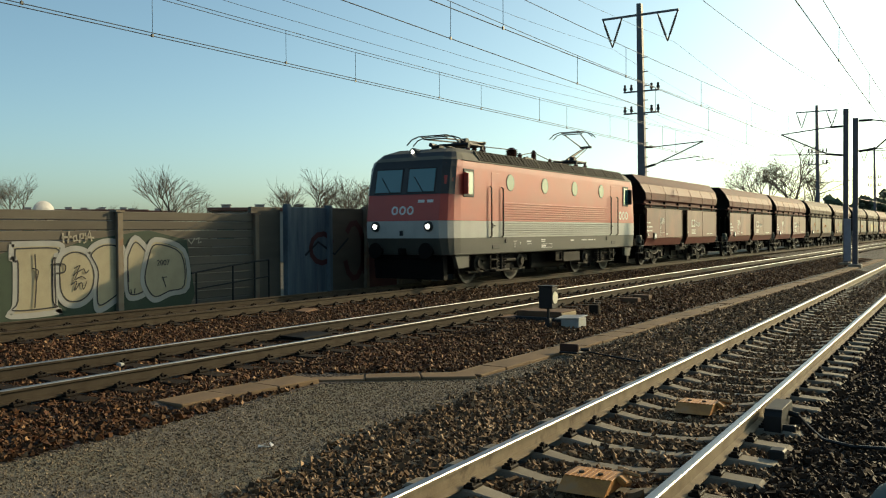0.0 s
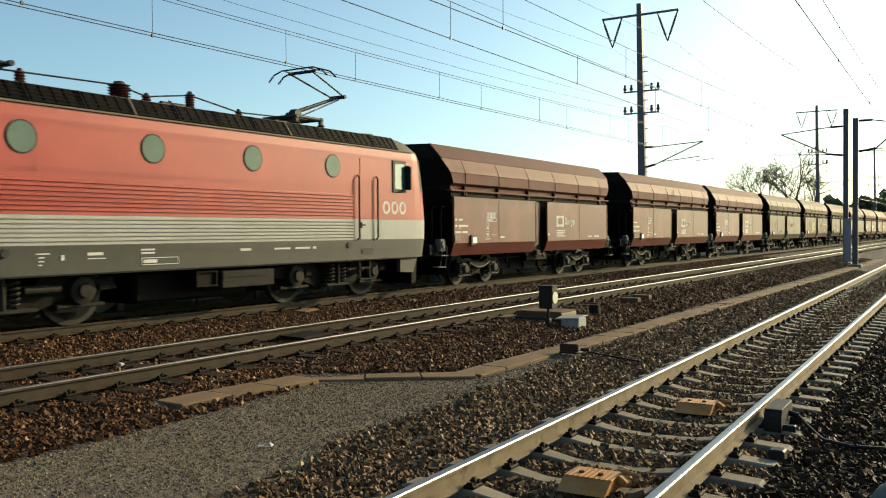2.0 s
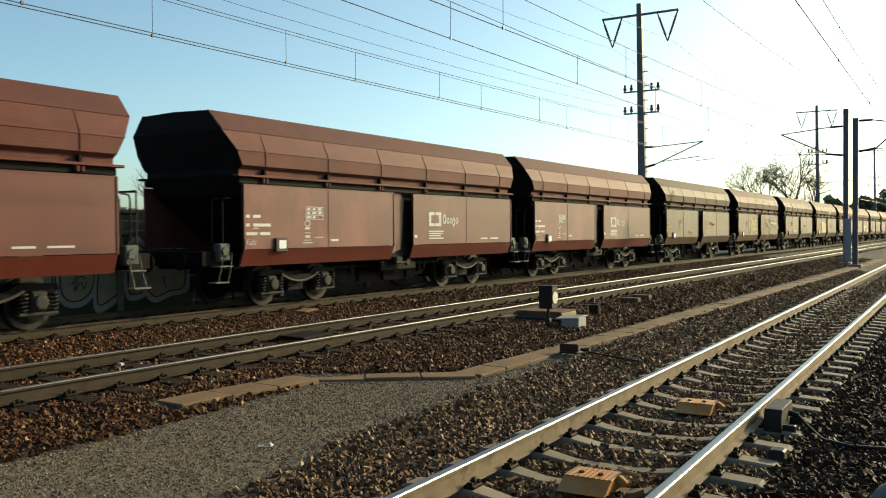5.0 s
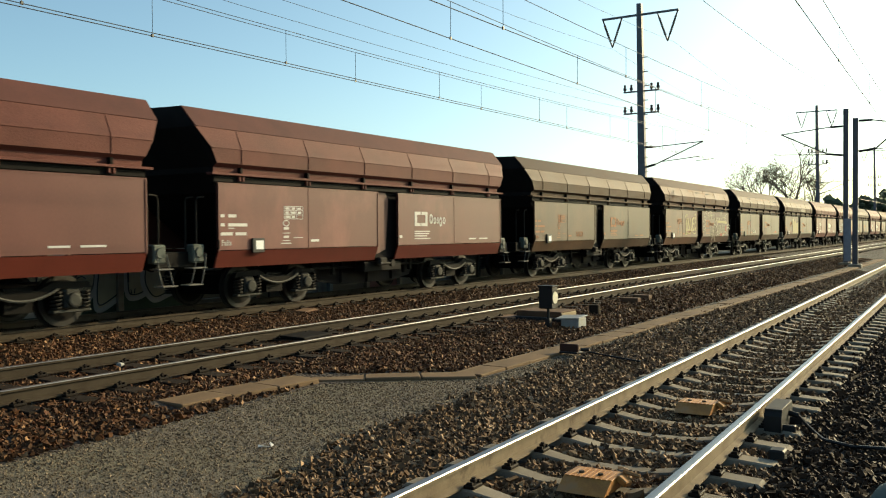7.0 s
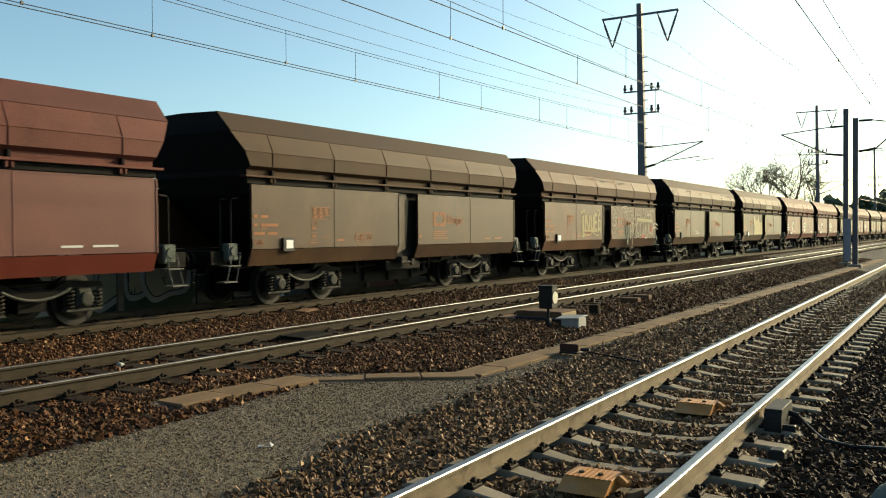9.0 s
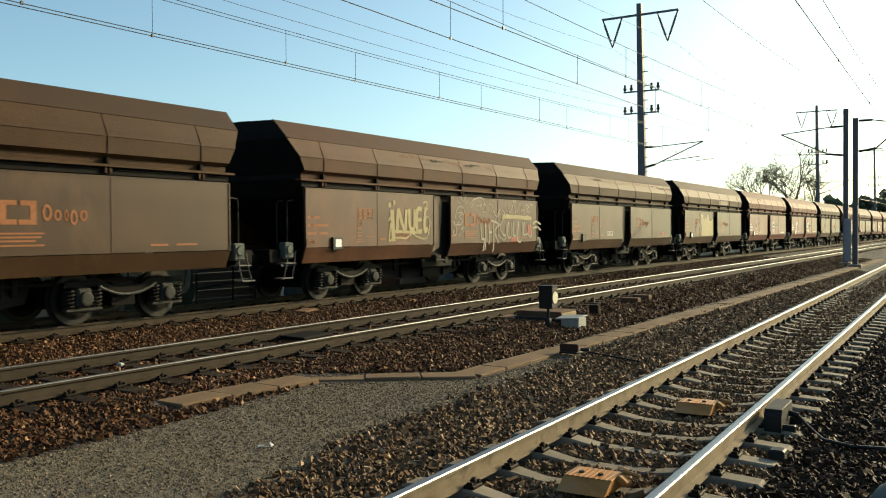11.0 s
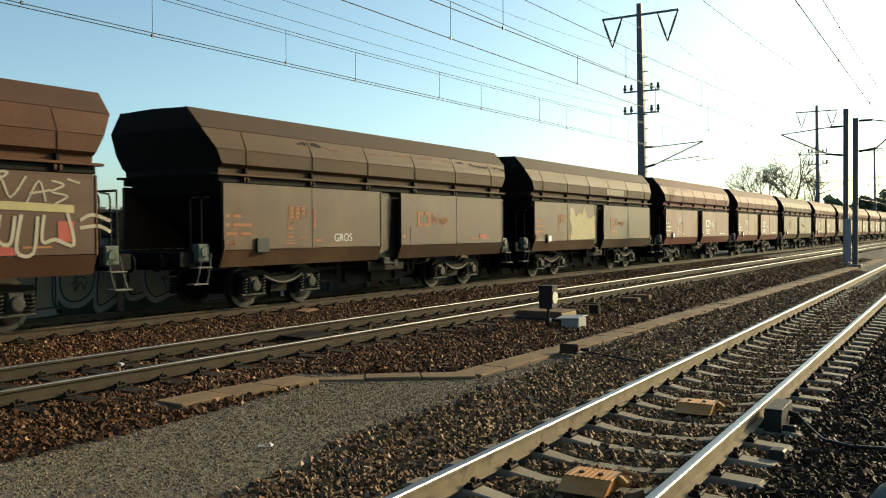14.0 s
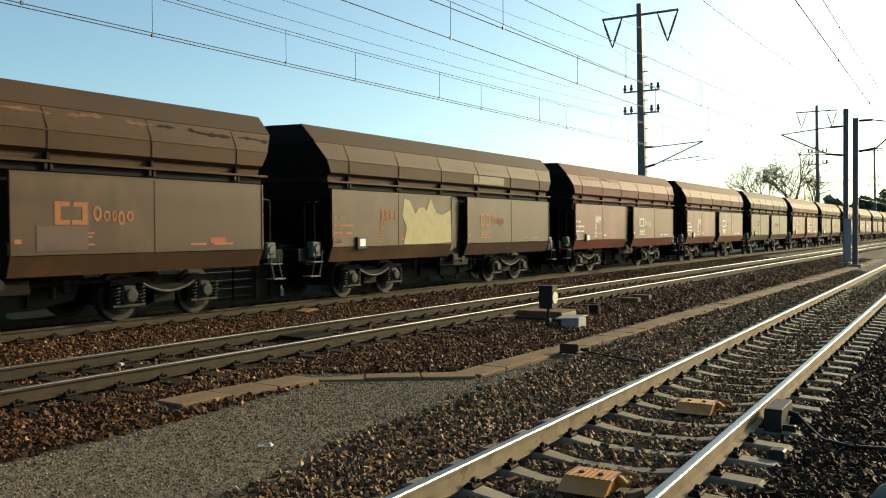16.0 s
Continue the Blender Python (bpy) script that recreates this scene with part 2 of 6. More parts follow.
def thing(name, at, label, category, group="", kind=""):
    ob = new(name)
    ob.matrix_basis = at if isinstance(at, Matrix) else Matrix.Translation(at)
    ob.empty_display_size = 0.2
    return tagged(ob, label, category, group, kind)


def part(name, geo, material, parent, label="", at=None, smooth=False):
    """One mesh object under a thing or a part."""
    me = geo if isinstance(geo, bpy.types.Mesh) else geo.mesh(name, material, smooth)
    ob = new(name, me)
    ob.parent = parent
    if at is not None:
        ob.matrix_basis = at if isinstance(at, Matrix) else Matrix.Translation(at)
    if label:
        ob["label"] = label
    return ob


def solo(name, geo, material, label, category, group="", kind="", at=None, smooth=False):
    ob = new(name, geo if isinstance(geo, bpy.types.Mesh) else geo.mesh(name, material, smooth))
    if at is not None:
        ob.matrix_basis = at if isinstance(at, Matrix) else Matrix.Translation(at)
    return tagged(ob, label, category, group, kind)


rnd = random.Random(7)
# ---- ground ----
def ground_mat(name, dark, light, scale, bump, tint=None, depth=0.04):
    """Loose stones: cells of differing brightness with dark gaps, and broad stains."""
    m = bpy.data.materials.new(name)
    m.use_nodes = True
    nt = m.node_tree
    n, ln = nt.nodes, nt.links.new
    bs = n["Principled BSDF"]
    co = n.new("ShaderNodeTexCoord")
    vo, ns, nf = n.new("ShaderNodeTexVoronoi"), n.new("ShaderNodeTexNoise"), n.new("ShaderNodeTexNoise")
    vo.inputs["Scale"].default_value = scale
    ns.inputs["Scale"].default_value, ns.inputs["Detail"].default_value = 0.7, 6
    nf.inputs["Scale"].default_value = scale * 2.3
    for q in (vo, ns, nf):
        ln(co.outputs["Object"], q.inputs["Vector"])
    ramp = n.new("ShaderNodeValToRGB")
    ramp.color_ramp.elements[0].color, ramp.color_ramp.elements[1].color = (*dark, 1), (*light, 1)
    sep = n.new("ShaderNodeSeparateColor")
    ln(vo.outputs["Color"], sep.inputs[0])
    ln(sep.outputs[0], ramp.inputs[0])
    mx = n.new("ShaderNodeMix")
    mx.data_type = "RGBA"
    r2 = n.new("ShaderNodeValToRGB")
    r2.color_ramp.elements[0].position, r2.color_ramp.elements[1].position = 0.45, 0.7
    ln(ns.outputs[0], r2.inputs[0])
    f = n.new("ShaderNodeMath")
    f.operation = "MULTIPLY"
    f.inputs[1].default_value = 0.5
    ln(r2.outputs[0], f.inputs[0])
    ln(f.outputs[0], mx.inputs[0])
    ln(ramp.outputs[0], mx.inputs[6])
    mx.inputs[7].default_value = (*(tint or dark), 1)
    ln(mx.outputs[2], bs.inputs["Base Color"])
    bs.inputs["Roughness"].default_value = 0.92
    bp = n.new("ShaderNodeBump")
    bp.inputs["Strength"].default_value, bp.inputs["Distance"].default_value = bump, depth
    inv = n.new("ShaderNodeMath")
    inv.operation = "SUBTRACT"
    inv.inputs[0].default_value = 1.0
    ln(vo.outputs["Distance"], inv.inputs[1])
    ln(inv.outputs[0], bp.inputs["Height"])
    ln(bp.outputs[0], bs.inputs["Normal"])
    return m


BALLAST = ground_mat("grey_brown_ballast", (0.008, 0.0065, 0.005), (0.055, 0.044, 0.033), 22, 1.0)
RUSTBALLAST = ground_mat("rust_brown_ballast", (0.006, 0.004, 0.003), (0.055, 0.035, 0.021), 22, 1.0, (0.035, 0.02, 0.012))
GRIT = ground_mat("fine_grey_grit_path", (0.064, 0.05, 0.034), (0.16, 0.126, 0.086), 75, 0.7, (0.14, 0.12, 0.062), 0.012)
SOIL = ground_mat("dry_grass_and_soil", (0.03, 0.028, 0.015), (0.08, 0.065, 0.037), 8, 0.6)


def c_mid(x):
    """The centre line of the near track."""
    return 2.51 + 0.0201 * x


YA, YB = 14.333, 9.437            # centre lines of the train's track and of the one before it
ZA, ZB, ZC = 0.0, -0.033, -0.17   # rail tops


EDGE_X, EDGE_Y = (3.0, 5.1, 6.1, 7.2, 9.7, 11.5, 14.4, 17.5), (4.5, 4.62, 4.88, 4.98, 5.06, 5.12, 5.32, 5.48)
FAR_X, FAR_Y = (0.0, 5.5, 8.5, 10.0, 60.0), (6.97, 6.9, 7.05, 5.52, 5.52)


def path_edge(x):
    return float(np.interp(x, EDGE_X, EDGE_Y)) + 0.04 * math.sin(x * 2.9 + 1)


def path_far(x):
    return float(np.interp(x, FAR_X, FAR_Y)) + 0.03 * math.sin(x * 2.3)


def ground():
    xs = [-3000, -600, -100, -30] + [i * 0.5 for i in range(-20, 121)] + [80, 120, 200, 400, 900, 3500]
    rows = []
    for x in xs:
        pe, pf = path_edge(x), path_far(x)
        if x > 60:
            pf = pe + 0.3
        cm = min(c_mid(x), 8)
        rows.append([(-3000, -0.5), (-40, -0.5), (-1.2, -0.46), (cm - 1.75, -0.41), (cm - 1.3, -0.39), (cm + 1.3, -0.415), (max(pe, cm + 1.6), -0.33),
                     (max(pf, cm + 1.8), -0.315), (max(7.7, cm + 2.2), -0.245), (YB - 1.2, -0.235), (YB + 1.3, -0.235), (12, -0.25), (YA - 1.2, -0.21), (YA + 1.3, -0.21),
                     (16.6, -0.3), (17.9, -0.32), (40, -0.4), (3000, -0.6)])
    g = Geo()
    k = len(rows[0])
    me = bpy.data.meshes.new("ground")
    vs = [(x, y, z) for x, r in zip(xs, rows) for y, z in r]
    fs, mi = [], []
    band = [3, 3, 0, 0, 0, 0, 2, 1, 1, 1, 1, 1, 1, 1, 1, 3, 3]
    for i in range(len(xs) - 1):
        for j in range(k - 1):
            fs.append((i * k + j, (i + 1) * k + j, (i + 1) * k + j + 1, i * k + j + 1))
            b = band[j]
            mi.append(0 if b == 2 and xs[i] > 17 else b)
    me.from_pydata(vs, [], fs)
    for m in (BALLAST, RUSTBALLAST, GRIT, SOIL):
        me.materials.append(m)
    me.polygons.foreach_set("material_index", mi)
    ob = new("ground", me)
    return tagged(ob, "ballast, grit path and dry soil along the railway", "ground", kind="structure")


ground()


def ground_z(x, y):
    pts = ((-40, -0.5), (-1.2, -0.46), (c_mid(x) - 1.75, -0.41), (c_mid(x) - 1.3, -0.39), (c_mid(x) + 1.3, -0.415), (max(path_edge(x), c_mid(x) + 1.6), -0.33),
           (max(path_far(x), c_mid(x) + 1.8), -0.315), (max(7.7, c_mid(x) + 2.2), -0.245), (12, -0.245), (13.1, -0.21), (15.6, -0.21), (16.6, -0.3), (18, -0.32))
    for (a, za), (b, zb) in zip(pts, pts[1:]):
        if y <= b:
            return za + (zb - za) * max(0, (y - a) / (b - a))
    return -0.32


# ---- tracks ----
RAIL_PROF = [(-0.07, 0), (0.07, 0), (0.07, 0.012), (0.01, 0.03), (0.01, 0.118), (0.035, 0.128), (0.035, 0.152), (0.03, 0.158),
             (-0.03, 0.158), (-0.035, 0.152), (-0.035, 0.128), (-0.01, 0.118), (-0.01, 0.03), (-0.07, 0.012)]


def rail(parent, x0, x1, y, top, slope=0.0, head=STEEL_TOP, web=RAIL):
    g = Geo()
    n = len(RAIL_PROF)
    xs = [x0 + (x1 - x0) * i / 40 for i in range(41)]
    vs = [(x, y + slope * x + a, top - 0.158 + b) for x in xs for a, b in RAIL_PROF]
    fs = [(k * n + i, k * n + (i + 1) % n, (k + 1) * n + (i + 1) % n, (k + 1) * n + i) for k in range(40) for i in range(n)]
    g.add(vs, fs)
    r = part("rail", g, web, parent)
    h = Geo()
    crown = [(-0.0375, -0.007), (-0.031, 0.0012), (-0.02, 0.0034), (-0.007, 0.0044), (0.007, 0.0044), (0.02, 0.0034), (0.031, 0.0012), (0.0375, -0.007)]
    n = len(crown)
    h.add([(x, y + slope * x + a, top + b) for x in (x0, x1) for a, b in crown],
          [(i, (i + 1) % n, n + (i + 1) % n, n + i) for i in range(n)] + [tuple(range(n)), tuple(range(n, 2 * n))])
    part("rail_head", h, head, r, "worn running surface")


def concrete_sleeper():
    """A waisted concrete sleeper along y, its seats at z = 0."""
    ys = [-1.22, -1.18, -0.85, -0.62, -0.35, 0, 0.35, 0.62, 0.85, 1.18, 1.22]
    top = [-0.05, -0.02, 0.0, 0.0, -0.045, -0.055, -0.045, 0.0, 0.0, -0.02, -0.05]
    wid = [0.09, 0.10, 0.10, 0.10, 0.085, 0.08, 0.085, 0.10, 0.10, 0.10, 0.09]
    g = Geo()
    vs, fs = [], []
    for y, t, w in zip(ys, top, wid):
        vs += [(-w - 0.05, y, t - 0.19), (-w, y, t - 0.012), (-w + 0.012, y, t), (w - 0.012, y, t), (w, y, t - 0.012), (w + 0.05, y, t - 0.19)]
    for k in range(len(ys) - 1):
        fs += [(k * 6 + i, k * 6 + i + 1, k * 6 + 6 + i + 1, k * 6 + 6 + i) for i in range(5)]
    fs += [tuple(range(6)), tuple(range(len(vs) - 6, len(vs)))]
    return g.add(vs, fs).mesh("sleeper", CONC)


def clip_mesh():
    """Spring clip and bolt on one side of a rail foot, facing +y."""
    g = Geo()
    g.box((0, 0.11, 0.012), (0.15, 0.09, 0.03), None, 0.008)
    g.tube((0, 0.115, 0.02), (0, 0.115, 0.075), 0.016, n=6)
    g.box((0, 0.115, 0.052), (0.045, 0.045, 0.022), None, 0.005)
    g.tube((-0.055, 0.09, 0.035), (-0.055, 0.14, 0.04), 0.013, n=6)
    g.tube((0.055, 0.09, 0.035), (0.055, 0.14, 0.04), 0.013, n=6)
    return g.mesh("rail_clip", CLIP)


CLIPM = clip_mesh()


def track_c():
    t = thing("railway_track", (0, 0, 0), "near railway track, polished rails on pale concrete sleepers", "railway track", "railway tracks")
    s = math.atan(0.0201)
    rail(t, -30, 500, 2.51 - 0.75, ZC, 0.0201, STEEL_NEAR, RAIL_NEAR)
    rail(t, -30, 500, 2.51 + 0.75, ZC, 0.0201, STEEL_NEAR, RAIL_NEAR)
    me = concrete_sleeper()
    top = ZC - 0.158
    x, k = -1.25, 0
    far = Geo()
    while x < 150:
        m = pose(x, c_mid(x), top, 0, 0, math.degrees(s) + rnd.uniform(-0.5, 0.5))
        if x < 60:
            o = part("sleeper", me, None, t, at=m)
            if 2 < x < 30:
                for y, turn in ((-0.75, 0), (-0.75, 180), (0.75, 0), (0.75, 180)):
                    part("rail_clip", CLIPM, None, o, at=pose(0, y, 0, 0, 0, turn))
        else:
            far.box(m @ Vector((0, 0, -0.06)), (0.2, 2.44, 0.12), m.to_3x3())
        x += 0.63
    fo = part("far_sleepers", far, CONC, t)
    fo["kind"] = "stuff"


def track_wood(y0, top, name_label, x_near, head=STEEL_TOP):
    t = thing("railway_track", (0, 0, 0), name_label, "railway track", "railway tracks")
    rail(t, -40, 500, y0 - 0.75, top, head=head)
    rail(t, -40, 500, y0 + 0.75, top, head=head)
    g = Geo().box((0, 0, -0.075), (0.25, 2.5, 0.15), None, 0.012)
    me = g.mesh("sleeper", WOODTIE)
    x = 1.0
    far = Geo()
    while x < 170:
        if x < 62:
            o = part("sleeper", me, None, t, at=pose(x, y0 + rnd.uniform(-0.03, 0.03), top - 0.168, 0, 0, rnd.uniform(-0.8, 0.8)))
            if x < x_near:
                for y, turn in ((-0.75, 180), (-0.75, 0), (0.75, 180)):
                    part("rail_clip", CLIPM, None, o, at=pose(0, y, 0.005, 0, 0, turn))
        else:
            far.box((x, y0, top - 0.24), (0.25, 2.5, 0.15))
        x += 0.63
    fo = part("far_sleepers", far, WOODTIE, t)
    fo["kind"] = "stuff"


track_c()
track_wood(YB, ZB, "middle railway track, worn rails on dark wooden sleepers", 30)
track_wood(YA, ZA, "far railway track under the freight train, rusty rails", 25, RAIL)

# ---- the train ----
COEF = (8.49574, -0.86492, -0.10887, 0.046226)


def gone(t):
    """Metres that the train has run after t seconds."""
    return sum(c * t * (t / 8) ** k for k, c in enumerate(COEF))


TRAIN = []      # (thing, x at the start)
SPIN = []       # (wheelset, local x, y, z, radius)

LOCO_RED = mat("faded_red_loco_paint", (0.36, 0.046, 0.03), (0.31, 0.037, 0.025), 0.42, 0, 1.6, 40, 0.03, 0.002, wear=(0.44, 0.085, 0.06), wear_amt=0.12, spec=0.4)
LOCO_WHITE = mat("dusty_cream_loco_paint", (0.34, 0.335, 0.31), (0.27, 0.265, 0.24), 0.5, 0, 2, 40, 0.04, 0.002, stretch=(1, 1, 0.4))
LOCO_GREY = mat("dusty_dark_grey_green_paint", (0.0535, 0.0535, 0.0436), (0.0376, 0.0376, 0.0309), 0.6, 0, 2.5, 50, 0.06, 0.003)
LOCO_ROOF = mat("dusty_beige_grey_roof", (0.126, 0.113, 0.0861), (0.084, 0.0735, 0.0546), 0.7, 0, 2.5, 40, 0.08, 0.004)
LOCO_MASK = mat("dark_cab_front_paint", (0.035, 0.035, 0.035), (0.025, 0.025, 0.025), 0.4, 0, 2, 40, 0.03, 0.002)
GRILLE = mat("dark_ventilation_grille", (0.0049, 0.0042, 0.00378), (0.0028, 0.00252, 0.00224), 0.6, 0.2, 6, 60, 0.1, 0.003, spec=0.05)
GLASS = bpy.data.materials.new("greenish_cab_glass")
GLASS.use_nodes = True
_b = GLASS.node_tree.nodes["Principled BSDF"]
_b.inputs["Base Color"].default_value = (0.035, 0.11, 0.11, 1)
_b.inputs["Roughness"].default_value = 0.06
_b.inputs["Specular IOR Level"].default_value = 0.9
LAMP = glow("white_headlight", (1.0, 0.97, 0.9), 2.6)
GREENGLASS = mat("milky_green_porthole_glass", (0.126, 0.168, 0.131), (0.0998, 0.137, 0.105), 0.12, 0, 3, 30, 0)
RUBBER = mat("black_window_rubber", (0.02, 0.02, 0.02), (0.015, 0.015, 0.015), 0.6, 0, 5, 50, 0)


def coil(g, x, y, z0, z1, r, wire=0.016, turns=5, n=40):
    pts = [(x + r * math.cos(2 * math.pi * turns * i / n), y + r * math.sin(2 * math.pi * turns * i / n), z0 + (z1 - z0) * i / n) for i in range(n + 1)]
    g.path(pts, wire, 5)


def wheelset_mesh(radius, material=WHEEL):
    g = Geo()
    for s in (-1, 1):
        y = 0.75 * s
        g.lathe((0, y, 0), [(-0.068, radius - 0.09), (-0.066, radius), (0.055, radius - 0.006), (0.067, radius - 0.02), (0.067, radius - 0.075), (0.03, radius - 0.085),
                            (0.02, 0.16), (0.07, 0.14), (0.07, 0.0)] if s < 0 else
                [(-0.07, 0.0), (-0.07, 0.14), (-0.02, 0.16), (-0.03, radius - 0.085), (-0.067, radius - 0.075), (-0.067, radius - 0.02), (-0.055, radius - 0.006), (0.066, radius), (0.068, radius - 0.09)], "Y", 28)
        g.lathe((0, y - 0.05 * s, 0), [(-0.014, radius), (-0.012, radius + 0.028), (0.01, radius + 0.028), (0.014, radius)], "Y", 28)
    g.tube((0, -1.0, 0), (0, 1.0, 0), 0.075, n=12)
    # Discs take the shade-darkened black, only the treads the wheel steel.
    me = g.mesh("wheelset", [UNDER, material], True)
    for p in me.polygons:
        p.material_index = 1 if math.hypot(p.center.x, p.center.z) > radius - 0.07 else 0
    return me


WAGON_WHEEL = wheelset_mesh(0.45)
LOCO_WHEEL = wheelset_mesh(0.62)


def wagon_bogie_frame():
    """Bolster with cross beams; the black block between the wheels fills the dark gap."""
    g = Geo()
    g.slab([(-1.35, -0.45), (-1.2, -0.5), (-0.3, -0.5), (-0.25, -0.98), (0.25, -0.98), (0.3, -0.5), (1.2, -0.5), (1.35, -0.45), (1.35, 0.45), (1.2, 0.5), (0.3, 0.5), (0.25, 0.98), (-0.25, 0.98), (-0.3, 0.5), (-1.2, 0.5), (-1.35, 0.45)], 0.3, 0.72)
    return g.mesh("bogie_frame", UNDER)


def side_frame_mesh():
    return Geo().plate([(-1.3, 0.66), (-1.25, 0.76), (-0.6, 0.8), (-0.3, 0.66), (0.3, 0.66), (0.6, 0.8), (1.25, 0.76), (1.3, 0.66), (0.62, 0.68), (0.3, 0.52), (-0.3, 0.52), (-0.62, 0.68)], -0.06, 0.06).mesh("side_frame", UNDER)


def brake_hose_mesh():
    """A sagging pale hose between the axle boxes."""
    return Geo().path([(0.62 * i / 6, 0, 0.5 + 0.17 * (abs(i) / 6) ** 2) for i in range(-6, 7)], 0.026, 6).mesh("brake_hose", HOSE)


def axle_box_mesh():
    g = Geo()
    g.box((0, 0, 0.02), (0.3, 0.2, 0.34), None, 0.04)
    g.lathe((0, -0.12, 0), [(-0.05, 0.09), (-0.04, 0.12), (0.06, 0.13)], "Y", 16)
    g.box((0, 0, -0.19), (0.72, 0.16, 0.05), None, 0.015)
    return g.mesh("axle_box", AXLEBOX)


def axle_spring_mesh():
    g = Geo()
    coil(g, 0, 0, -0.16, 0.16, 0.085, 0.02, 5, 36)
    return g.mesh("spring", GREYGEAR)


WBF, WAB, WSP = wagon_bogie_frame(), axle_box_mesh(), axle_spring_mesh()
WSF, WBH = side_frame_mesh(), brake_hose_mesh()


def wagon_bogie(parent, x):
    b = part("bogie", WBF, None, parent, "two-axle bogie, dusty, black with underside shade in its colour", at=(x, 0, 0))
    for s in (-1, 1):
        part("side_frame", WSF, None, b, at=(0, 1.02 * s, 0))
        part("brake_hose", WBH, None, b, at=(0, 1.12 * s, 0))
    for a in (-0.9, 0.9):
        part("wheelset", WAGON_WHEEL, None, b, at=(a, 0, 0.45))
        for s in (-1, 1):
            part("axle_box", WAB, None, b, at=pose(a, 1.03 * s, 0.47, 0, 0, 0 if s < 0 else 180))
            for d in (-0.27, 0.27):
                part("spring", WSP, None, b, at=(a + d, 1.05 * s, 0.46))
    return b


def marks(rows):
    """Thin bars of paint on the near side: (x, z, width, height)."""
    g = Geo()
    for x, z, w, h in rows:
        g.box((x + w / 2, 0, z), (w, 0.006, h * (0.62 if h > 0.05 else 1)))
    return g


STEPM = mat("pale_galvanised_step", (0.13, 0.127, 0.117), (0.075, 0.072, 0.063), 0.6, 0.1, 8, 60, 0.1, 0.003)
GREENBOX = mat("grey_green_brake_box", (0.082, 0.096, 0.08), (0.05, 0.06, 0.05), 0.6, 0, 5, 50, 0.1, 0.003)
# Near-black steel: shade of wagon ends and undersides is put into the colour.
SOOT_SHADE = mat("soot_shade_black_steel", (0.014, 0.011, 0.01), (0.007, 0.006, 0.006), 0.8, 0, 3, 40, 0.1, 0.004, spec=0.1)
LEN_BODY = 11.95
PROF_TOP = [(0.98, 4.07), (1.335, 3.665), (1.505, 3.267), (1.497, 2.97), (1.39, 2.9), (1.38, 2.785)]


def flare(y, z, e):
    """The hood's ends lean outwards towards the top."""
    d = -0.09 if z < 2.97 else -0.09 + 0.16 * (z - 2.97) / 0.297 if z < 3.267 else 0.07 + 0.245 * (z - 3.267) / 0.398 if z < 3.665 else 0.315 + 0.04 * (z - 3.665) / 0.4
    return d if e else -d



def text_mesh(words, size, m):
    cu = bpy.data.curves.new("lettering", "FONT")
    cu.body, cu.size, cu.extrude = words, size, 0.002
    ob = bpy.data.objects.new("lettering", cu)
    scene.collection.objects.link(ob)
    me = bpy.data.meshes.new_from_object(ob.evaluated_get(bpy.context.evaluated_depsgraph_get()))
    bpy.data.objects.remove(ob)
    me.materials.clear()
    me.materials.append(m)
    return me


